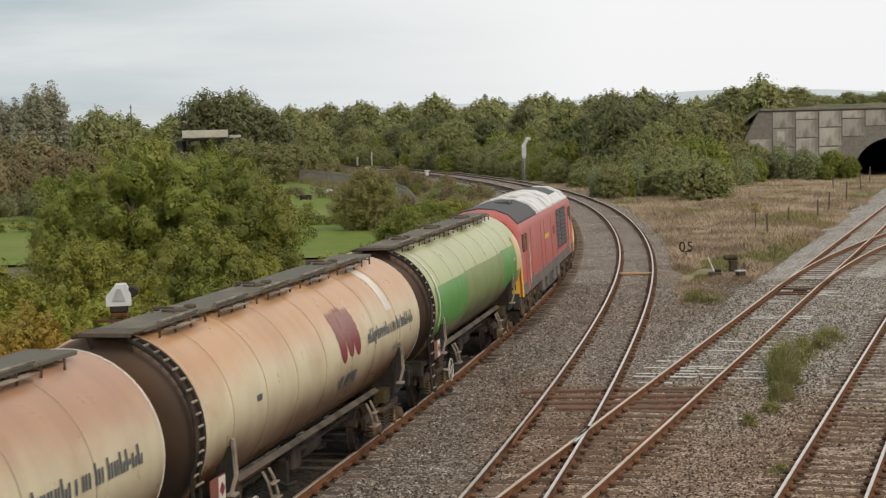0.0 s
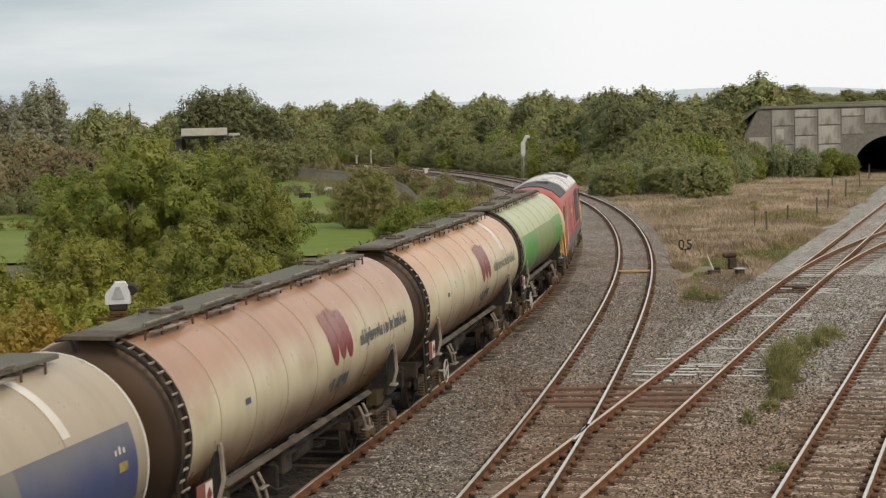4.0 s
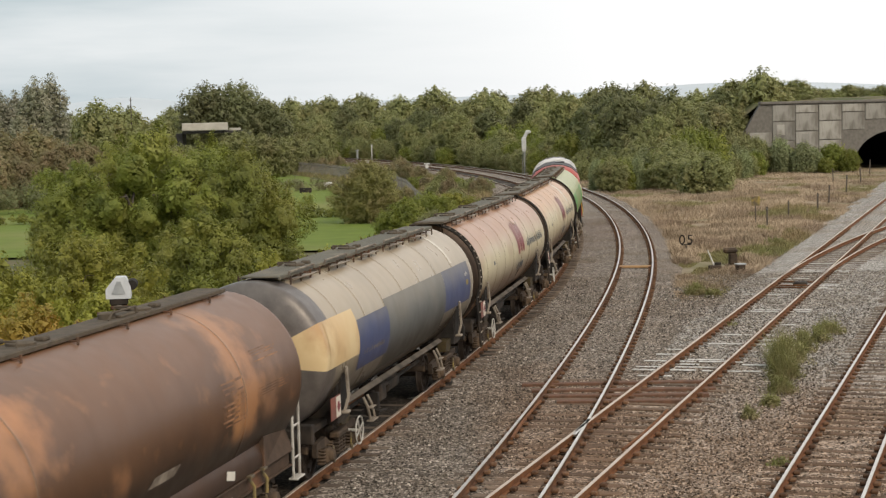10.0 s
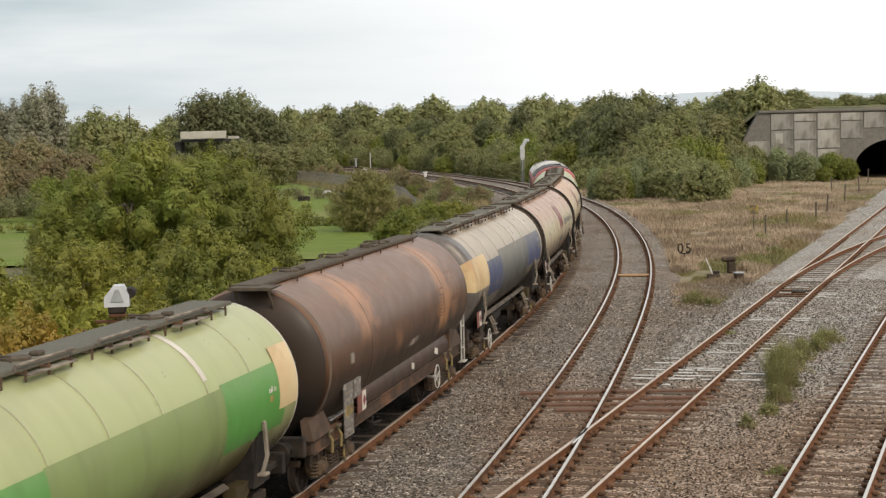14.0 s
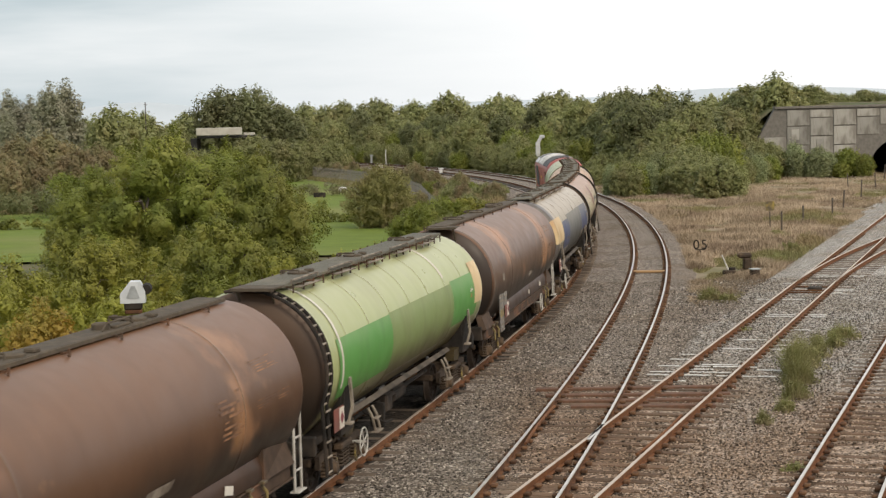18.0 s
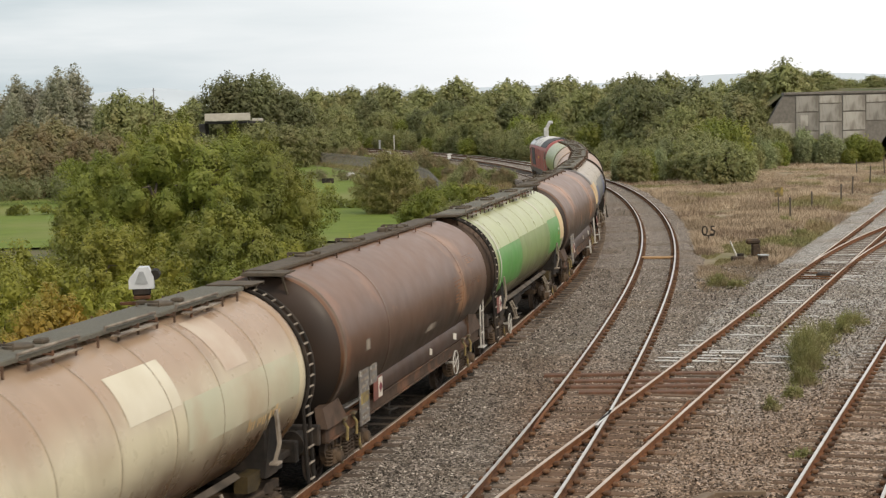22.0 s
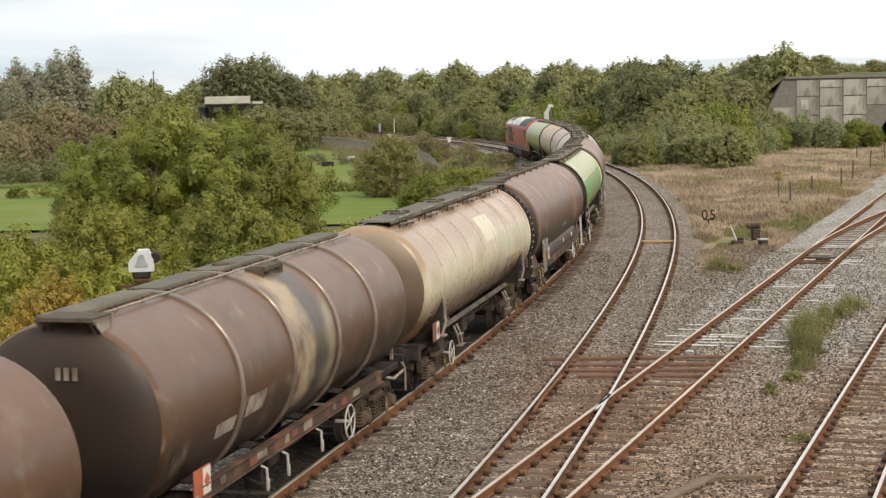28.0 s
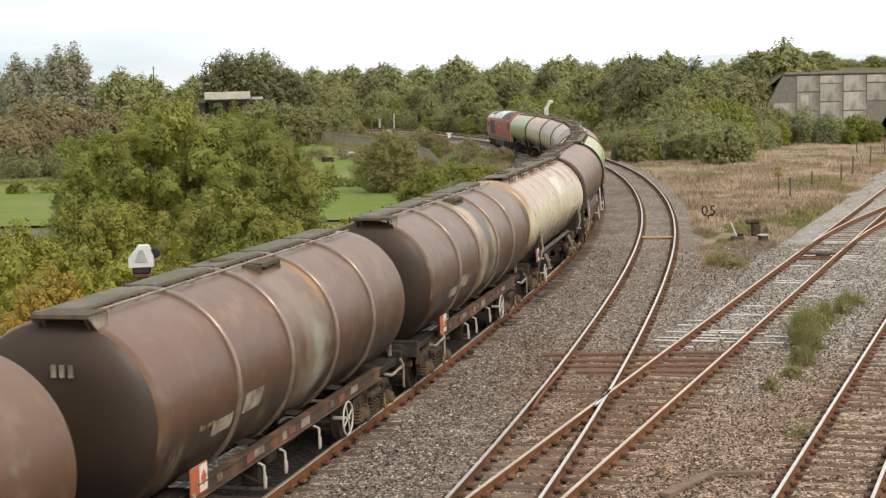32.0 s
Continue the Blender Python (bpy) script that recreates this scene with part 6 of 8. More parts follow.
def green_look(w, body):
    part("paint_panel", patch(-2.1, 3.6, 70, 124, lift=0.011), M_P_OLIVE, body, "dirty green band")
    part("paint_panel", patch(-5.9, -2.1, 71, 116, lift=0.0125), M_P_GREEN, body, "bright green panel")
    part("paint_panel", patch(3.6, 6.3, 68, 112, lift=0.0125), M_P_GREEN, body, "bright green panel")
    part("paint_panel", patch(6.0, 6.9, 58, 100, lift=0.014), M_P_CREAM, body, "cream panel")
    part("stripe", patch(3.1, 3.28, 20, 62), M_P_WHITE, body, "white stripe")
    part("stripe", patch(-5.75, -5.65, 12, 108, lift=0.016, n=20), M_P_WHITE, body, "cream stripe")
    part("lettering", lettering(5.5, 5.85, 82, 86, 3, 3, thin=0.75), M_P_WHITE, body)["kind"] = "stuff"
    part("data_panel", patch(5.52, 5.68, 88, 92, lift=0.017), M_YELLOW, body)


def blue_look(w, body):
    part("paint_panel", patch(-2.0, 3.6, 66, 128, lift=0.011, n=14), M_P_SLATE, body, "dirty blue-grey band")
    part("paint_panel", patch(-4.3, -1.9, 72, 112, lift=0.0125), M_P_BLUE, body, "blue panel")
    part("paint_panel", patch(3.6, 6.6, 66, 106, lift=0.0125), M_P_BLUE, body, "blue panel")
    part("paint_panel", patch(-6.3, -4.3, 62, 98, lift=0.014), M_P_CREAM, body, "cream panel")
    prof = dish(-6.45, -1, TANK_R, 0.35, lift=0.006)[2:] + [(-5.9, TANK_R + 0.006)]
    for a0, a1, mm, lb in ((-150, 62, M_BAND, "black end"), (98, 210, M_BAND, "black end"), (62, 98, M_P_CREAM, "cream end")):
        part("end_paint", Geo().turn(prof, 30, "x", (0, 0, TANK_Z), A_R(a0), A_R(a1)), mm, body, lb)
    part("stripe", patch(4.9, 5.12, 18, 62), M_P_WHITE, body, "white stripe")
    part("lettering", lettering(-3.9, -2.2, 97, 101, 9, 5), M_PALE, body)["kind"] = "stuff"
    part("data_panel", lettering(6.0, 6.35, 76, 80, 3, 5, thin=0.8), M_P_WHITE, body)
    part("data_panel", patch(6.05, 6.3, 84, 89, lift=0.017), M_YELLOW, body)


def patched_look(w, body):
    part("paint_panel", patch(0.1, 1.75, 44, 73), mat("fresh_cream_patch", (0.62, 0.57, 0.44), (0.55, 0.49, 0.36), s1=1.2, rough=0.5, bump=0.05), body, "clean cream repainted patch")
    part("paint_panel", patch(1.8, 6.4, 72, 100), mat("tank_grey_green_cream", (0.45, 0.44, 0.31), (0.5, 0.46, 0.33), s1=0.9, c3=(0.42, 0.34, 0.23), s3=0.8, rough=0.5, bump=0.05), body, "pale grey-green side panel")
    part("stripe", patch(3.4, 4.3, 26, 66, skew=0.1), mat("tank_pale_wash", (0.52, 0.43, 0.33), (0.45, 0.34, 0.25), s1=2, rough=0.5), body, "pale washed stripe")
    part("lettering", lettering(4.1, 4.9, 100, 108, 4, 6, thin=0.6), M_P_CREAM, body)["kind"] = "stuff"
    part("lettering", lettering(5.0, 5.5, 99, 107, 2, 8, thin=0.8), M_P_CREAM, body)["kind"] = "stuff"
    # dirty cream end, its colour darkened for shade in the gap behind
    part("tank_end", Geo().turn(dish(-6.45, -1, TANK_R, 0.35, lift=0.006)[:10], 48, "x", (0, 0, TANK_Z)), tank_mat("tank_end_shaded_cream", (0.36, 0.28, 0.2), (0.17, 0.12, 0.08), (0.04, 0.028, 0.018), 3.2, 2.0, 0.4, 0.4), body, "dirty cream tank end with shade painted in")


def worn_strips(x0, x1, a0, a1, rows, seed, r):
    """What is left of a painted mark: thin broken strips along the tank."""
    rnd = random.Random(seed + rows)
    g = Geo()
    step = (a1 - a0) / rows
    for i in range(rows):
        x = x0 + rnd.uniform(0, 0.2)
        while x < x1:
            ln = rnd.uniform(0.15, 0.75)
            if rnd.random() < 0.8:
                add_patch(g, x, min(x1, x + ln), a0 + i * step, a0 + (i + rnd.uniform(0.3, 0.55)) * step, r=r, lift=0.008, n=1)
            x += ln + rnd.uniform(0.03, 0.2)
    return g


# -- brown drop-belly tank --
def belly_tank(k, label, seed):
    w = thing("tank_wagon", None, label, "tank wagon", "tank wagons of the train")
    sets = []
    r = 1.46
    prof = shell_profile(-5.95, 6.55, r, 0.4, 0.4, (-2.9, 3.9), 0.26)
    g = Geo().turn(prof, 56, "x", (0, 0, TANK_Z))
    # the tank falls towards its middle, where it empties
    g.v = [(x, y, z - (0.16 * (1 - min(1, abs(x + 0.4) / 5.5)) if z < TANK_Z else 0)) for x, y, z in g.v]
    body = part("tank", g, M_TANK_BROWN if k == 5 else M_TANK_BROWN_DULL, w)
    part("tank_end", Geo().turn(dish(-5.95, -1, r, 0.4, lift=0.006)[:12], 56, "x", (0, 0, TANK_Z)), M_HEADBLACK, body, "oily brown tank end, darkened for the gap's shade")
    for x in (-2.9, 3.9):
        part("weld_seam", cached(("seam", r), lambda: mesh_of("weld_seam", Geo().turn([(-0.02, r + 0.001), (-0.008, r + 0.008), (0.008, r + 0.008), (0.02, r + 0.001)], 56, "x", (0, 0, TANK_Z)), M_SEAM)), None, body, m=pose(x, 0, 0))
    part("rim", Geo().turn([(-6.0, r - 0.012), (-5.94, r + 0.008), (-5.86, r + 0.004)], 56, "x", (0, 0, TANK_Z)), M_SEAM, body, "narrow brown rim")
    for x0, x1, a0, a1, rows, lb in ((4.5, 5.7, 60, 69, 5, "lettering"), (4.4, 5.9, 84, 90, 4, "lettering"), (2.9, 3.85, 72, 100, 9, "emblem")):
        part(lb, worn_strips(x0, x1, a0, a1, rows, seed, r), M_P_RUST, body, "worn orange " + lb)["kind"] = "stuff"
    part("data_panel", patch(0.4, 1.3, 104, 110, r=r, lift=0.02, skew=-0.15), M_PALE, body)
    part("data_panel", patch(-4.6, -4.3, 88, 96, r=r), M_PALE, body)
    deck(w, -6.2, 6.3, 0.5, 3.86, 0.0, False, (-3.6, -0.4, 3.3), 1.6, M_PLATFORM)
    part("hatch", cached("bhatch", lambda: mesh_of("hatch", Geo().box((0, 0, 3.89), (0.5, 0.34, 0.05), 0.015).turn([(0, 0.13), (0.08, 0.13), (0.1, 0.1), (0.105, 0.001)], 16, "z", (-0.35, 0.02, 3.87)).tube([(-0.6, -0.12, 3.88), (-0.5, -0.14, 3.98), (0.3, -0.14, 3.98), (0.4, -0.12, 3.88)], 0.018, 6).box((0.45, 0.05, 3.9), (0.2, 0.16, 0.09), 0.02), M_PLATFORM)), None, w, m=pose(2.6, 0, 0))
    end_roof(w, -6.3, -1)
    # fairing pipe and solebars
    for y in (-1, 1):
        prof = [(0.95, 1.62), (1.12, 1.60), (1.22, 1.5), (1.27, 1.34), (1.27, 1.14), (0.95, 1.14)]
        vs = [(x, y * py, pz) for x in (-3.1, 5.3) for py, pz in prof]
        g = Geo().add(vs, [tuple(range(6)), tuple(range(6, 12))[::-1]] + [(i, i + 6, (i + 1) % 6 + 6, (i + 1) % 6) for i in range(6)])
        part("side_skirt", g, M_SKIRT, w, "brown lagged skirt under the tank")
        for x, ln in ((1.2, 0.24), (3.6, 0.34)) if y < 0 else ():
            part("data_panel", Geo().box((x, -1.283, 1.3), (ln, 0.006, 0.14), 0, rot=(0, 12, 0)), M_P_WHITE, w, "small pale data plate")
        part("solebar", Geo().box((0, y * 1.18, 0.98), (13.0, 0.09, 0.26), 0.015).box((0, y * 1.22, 1.1), (13.0, 0.12, 0.03), 0.005).box((0, y * 1.22, 0.86), (13.0, 0.12, 0.03), 0.005), M_SOLE, w)
    g = Geo().add([(5.05, -1.3, 1.12), (6.5, -1.3, 1.12), (6.5, -1.15, 1.5), (5.05, -1.3, 1.62), (5.05, -1.1, 1.12), (6.5, -1.1, 1.12), (6.5, -1.0, 1.5), (5.05, -1.0, 1.62)], [(0, 1, 2, 3), (7, 6, 5, 4), (0, 4, 5, 1), (1, 5, 6, 2), (2, 6, 7, 3), (3, 7, 4, 0)])
    part("cradle_plate", g, M_SOLE, w)
    g = Geo().add([(-6.6, -1.3, 1.12), (-5.4, -1.3, 1.12), (-5.6, -1.2, 1.5), (-6.4, -1.15, 1.45), (-6.6, -1.1, 1.12), (-5.4, -1.1, 1.12), (-5.6, -1.0, 1.5), (-6.4, -1.0, 1.45)], [(0, 1, 2, 3), (7, 6, 5, 4), (0, 4, 5, 1), (1, 5, 6, 2), (2, 6, 7, 3), (3, 7, 4, 0)])
    part("cradle_plate", g, M_SOLE, w)
    for x, wd, hg, zc in ((-4.5, 0.62, 1.2, 1.42), (-3.86, 0.5, 0.62, 1.78)):
        b = part("notice_board", Geo().box((x, -1.37, zc), (wd, 0.03, hg), 0.006), M_STICKER, w, "grey notice board")
        for j in range(int(hg / 0.13)):
            zz = zc + hg / 2 - 0.1 - 0.13 * j
            if hg > 1 and 4 <= j <= 5:
                continue
            part("lettering", Geo().box((x - 0.03 + 0.02 * (j % 3), -1.388, zz), (wd * (0.5 + 0.14 * ((j * 7) % 3)), 0.005, 0.05), 0), M_PALE, b)
        if hg > 1:
            part("data_panel", Geo().box((x, -1.388, zc - 0.1), (wd * 0.85, 0.006, 0.2), 0), M_YELLOW, b, "orange-yellow data panel")
    hazard_panel(w, -3.4, -1.33, 1.3, False)
    # end handrails
    for y in (-1.28, 1.28):
        g = Geo().tube([(6.55, y, 0.6), (6.55, y, 2.05), (6.62, y, 2.2), (6.80, y, 2.2), (6.88, y, 2.05), (6.88, y, 0.6)], 0.025, 7)
        g.tube([(6.55, y, 1.5), (6.88, y, 1.5)], 0.02, 6).tube([(6.55, y, 0.95), (6.88, y, 0.95)], 0.02, 6).box((6.72, y, 0.6), (0.42, 0.16, 0.03), 0.006)
        part("handrail", g, M_BRIGHT, w, "white end handrail")
    for x in (-5.6, -5.0, 4.4, 5.0):
        part("lever", cached("lever", lambda: mesh_of("lever", Geo().tube([(0, -1.26, 1.1), (0.05, -1.34, 0.95), (0.02, -1.34, 0.72)], 0.028, 6).box((0.0, -1.3, 1.12), (0.18, 0.1, 0.05), 0.01), M_YELLOW)), None, w, "yellow lever", m=pose(x, 0, 0))
    hand_wheel(w, 3.4, -1.34, 0.72)
    for sg in (-1, 1):
        bogie(w, sg * (HALF - 2.6), "cast", sets)
    part("centre_sill", cached("csill2", lambda: mesh_of("centre_sill", Geo().box((0, 0, 1.0), (13.4, 0.6, 0.3), 0.03).box((-5.6, 0, 1.02), (2.4, 2.2, 0.14), 0.02).box((5.6, 0, 1.02), (2.4, 2.2, 0.14), 0.02), M_DARK)), None, w)
    pipework(w, -3.0, 3.0)
    ends(w)
    finish(w, k, sets)


# -- brown tank with steel bands --
def banded_tank(k, label, seed, pale=True):
    w = thing("tank_wagon", None, label, "tank wagon", "tank wagons of the train")
    sets = []
    r = 1.43
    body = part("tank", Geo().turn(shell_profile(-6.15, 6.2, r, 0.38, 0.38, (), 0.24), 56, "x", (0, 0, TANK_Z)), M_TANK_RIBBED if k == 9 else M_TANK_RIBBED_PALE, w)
    part("tank_end", Geo().turn(dish(-6.15, -1, r, 0.38, lift=0.006)[:12], 56, "x", (0, 0, TANK_Z)), M_HEADBLACK, body, "oily brown tank end, darkened for the gap's shade")
    for x in (-3.4, -0.95, 1.5, 3.85):
        part("band", cached("band", lambda: mesh_of("band", Geo().turn([(-0.04, 1.425), (-0.04, 1.465), (-0.028, 1.482), (-0.01, 1.49), (0.01, 1.49), (0.028, 1.482), (0.04, 1.465), (0.04, 1.425)], 56, "x", (0, 0, TANK_Z)), M_HOOP)), None, body, "dusty steel band", m=pose(x, 0, 0))
    part("data_panel", patch(-3.1, -2.3, 96, 108, r=r, lift=0.012, skew=-0.1), M_PALE, body, "pale data panel")
    part("data_panel", patch(-4.35, -3.55, 103, 112, r=r), M_PALE, body)
    if not pale:
        part("lettering", lettering(-4.9, -4.3, 100, 104, 4, seed, r=r), M_YELLOW, body)["kind"] = "stuff"
    part("lettering", lettering(-5.9, -5.4, 104, 114, 3, seed + 2, r=r, thin=0.3), M_PALE, body)["kind"] = "stuff"
    part("data_panel", patch(-5.95, -5.85, 82, 88, r=r), M_YELLOW, body)
    for xa, xb in ((-6.2, -3.55), (-3.25, -1.1), (-0.8, 1.35), (1.65, 3.7), (4.0, 5.9)):
        deck(w, xa, xb, 0.46, 3.83, 0.12, False, (), 0.9)
    part("side_pipe", Geo().tube([(-6.0, -0.34, 3.80), (6.0, -0.34, 3.80)], 0.02, 7), M_PALE, w)
    g = Geo().box((0.1, 0.05, 3.82), (0.35, 0.3, 0.08), 0.03).turn([(0, 0.13), (0.06, 0.13), (0.08, 0.1), (0.085, 0.001)], 18, "z", (-0.15, 0.1, 3.82))
    g.box((0.4, -0.48, 3.79), (0.8, 0.3, 0.025), 0.006).box((0.4, -0.63, 3.76), (0.8, 0.025, 0.07), 0.005).box((-0.08, -0.48, 3.7), (0.03, 0.34, 0.16), 0.005).box((0.88, -0.48, 3.7), (0.03, 0.34, 0.16), 0.005)
    part("hatch", g, M_PLATFORM, w)
    end_roof(w, -6.25, -1)
    for y in (-0.6, 0.22):
        part("gusset", Geo().add([(-6.55, y, 3.83), (-5.95, y, 3.83), (-6.0, y, 3.4), (-6.55, y + 0.02, 3.83), (-5.95, y + 0.02, 3.83), (-6.0, y + 0.02, 3.4)], [(0, 1, 2), (3, 5, 4), (0, 3, 4, 1), (1, 4, 5, 2), (2, 5, 3, 0)]), M_PALE, w, "grey triangular gusset")
    for y in (-0.12, 0.0, 0.12):
        part("lettering", Geo().box((-6.545, y - 0.2, 3.12), (0.012, 0.07, 0.17), 0), M_PALE, body, "worn pale number")
    for y in (-1, 1):
        sb = part("solebar", Geo().box((0, y * 1.22, 1.13), (9.6, 0.1, 0.22), 0.015).box((0, y * 1.25, 1.23), (9.6, 0.14, 0.025), 0.005).box((0, y * 1.25, 1.02), (9.6, 0.14, 0.025), 0.005), M_SOLE, w, "brown steel solebar")
        if y < 0:
            for j, x in enumerate((-3.9, -2.6, -2.2, -1.0, -0.6, 0.1, 1.6, 2.2, 3.0)):
                part("plate", Geo().box((x, -1.279, 1.14), (0.2 + 0.12 * (j % 3), 0.008, 0.13 + 0.05 * (j % 2)), 0), (M_PALE, M_REDP, M_PALE)[j % 3], sb)
    hazard_panel(w, -4.75, -1.30, 1.3)
    hand_wheel(w, 2.35, -1.34, 0.72, 0.3)
    for x in (-2.2, -1.2, 0.6):
        part("valve_lever", cached("vl", lambda: mesh_of("valve_lever", Geo().tube([(0, -1.25, 0.95), (0.02, -1.34, 0.9), (0.0, -1.36, 0.55)], 0.022, 6).box((0, -1.36, 0.66), (0.05, 0.05, 0.18), 0.01), M_BRIGHT)), None, w, "pale valve lever", m=pose(x, 0, 0))
    for x in (5.6, -5.6):
        part("end_step", Geo().tube([(x - 0.55, -1.3, 1.05), (x - 0.4, -1.4, 1.0), (x + 0.5, -1.4, 1.05), (x + 0.62, -1.3, 1.15)], 0.03, 6).tube([(x + 0.5, -1.4, 1.05), (x + 0.5, -1.4, 0.6)], 0.025, 6), M_PALE, w, "pale step bar")
    for sg in (-1, 1):
        bogie(w, sg * (HALF - 2.6), "cast", sets)
    part("post", Geo().box((6.55, -1.0, 1.6), (0.09, 0.06, 0.9), 0.01), M_PALE, w)
    part("centre_sill", CACHE["csill2"], None, w)
    g = Geo()
    for x in (-4.6, -2.3, 0.0, 2.3, 4.6):
        g.add([(x - 0.2, -1.2, 1.28), (x + 0.2, -1.2, 1.28), (x + 0.2, -0.9, 1.32), (x - 0.2, -0.9, 1.32), (x - 0.2, 1.2, 1.28), (x + 0.2, 1.2, 1.28), (x + 0.2, 0.9, 1.32), (x - 0.2, 0.9, 1.32)], [(0, 1, 2, 3), (4, 7, 6, 5), (0, 4, 5, 1), (3, 2, 6, 7)])
    part("cross_bearer", g, M_DARK, w)
    pipework(w, -3.0, 3.0)
    ends(w)
    finish(w, k, sets)


smooth_tank(1, M_TANK_GREEN, -1, "pale green bogie tank wagon with bright green panels behind the locomotive", green_look)
smooth_tank(2, M_TANK_OCHRE, -1, "cream bogie tank wagon with ochre dust and a maroon emblem", ews_look)
smooth_tank(3, M_TANK_PINK, -1, "cream bogie tank wagon with pinkish dust and a maroon emblem", ews_look)
smooth_tank(4, M_TANK_BLUE, 0, "dusty beige and blue bogie tank wagon with a cream end panel", blue_look)
belly_tank(5, "dark brown bogie tank wagon with orange worn paint", 3)
smooth_tank(6, M_TANK_GREEN, -1, "pale green bogie tank wagon between two brown ones", green_look)
belly_tank(7, "dark brown bogie tank wagon with worn orange lettering", 8)
smooth_tank(8, M_TANK_BEIGE, 1, "dusty cream bogie tank wagon with a clean repainted patch", patched_look)
banded_tank(9, "oily brown bogie tank wagon with four steel bands and pale stains", 5)
banded_tank(10, "oily brown banded bogie tank wagon with an orange hazard panel", 6, False)
banded_tank(11, "oily brown banded bogie tank wagon at the tail of the view", 7)


# -- locomotive --
M_RED = mat("loco_red", (0.40, 0.07, 0.05), (0.35, 0.07, 0.055), s1=0.7, c3=(0.38, 0.11, 0.085), s3=0.9, t3=0.56, rough=0.45, bump=0.04)
M_MAROON = mat("loco_maroon_roof", (0.17, 0.025, 0.03), (0.13, 0.025, 0.028), s1=2, rough=0.5, bump=0.05)
M_LGREY = mat("loco_skirt_grey", (0.15, 0.125, 0.105), (0.11, 0.092, 0.078), s1=2, c3=(0.08, 0.062, 0.05), s3=1.5, rough=0.6)
M_LROOF = mat("loco_roof_pale", (0.70, 0.69, 0.68), (0.6, 0.585, 0.57), s1=2, c3=(0.38, 0.35, 0.32), s3=1.2, rough=0.5)
M_LBLACK = mat("loco_black_grille", (0.03, 0.03, 0.032), (0.05, 0.048, 0.046), s1=14, rough=0.6, bump=0.5, bs=40)
M_GLASS = mat("loco_window_glass", (0.015, 0.017, 0.02), rough=0.08, bump=0)
LOCO_SEC = [(-1.32, 1.05), (-1.32, 3.05), (-1.22, 3.32), (-0.95, 3.62), (-0.5, 3.82), (0, 3.88), (0.5, 3.82), (0.95, 3.62), (1.22, 3.32), (1.32, 3.05), (1.32, 1.05)]


def hull(xs, sec, g, mi=None, close=True):
    """A skin through cross-sections; xs is a list of (x, scale of y, scale of z above 1.05)."""
    k = len(sec)
    vs = [(x, y * sy, 1.05 + (z - 1.05) * sz) for x, sy, sz in xs for y, z in sec]
    fs = []
    for i in range(len(xs) - 1):
        fs += [(i * k + j, i * k + j + 1, (i + 1) * k + j + 1, (i + 1) * k + j) for j in range(k - 1)]
        fs.append((i * k + k - 1, i * k, (i + 1) * k, (i + 1) * k + k - 1))
    if close:
        fs += [tuple(range(k))[::-1], tuple(range((len(xs) - 1) * k, len(xs) * k))]
    return g.add(vs, fs)


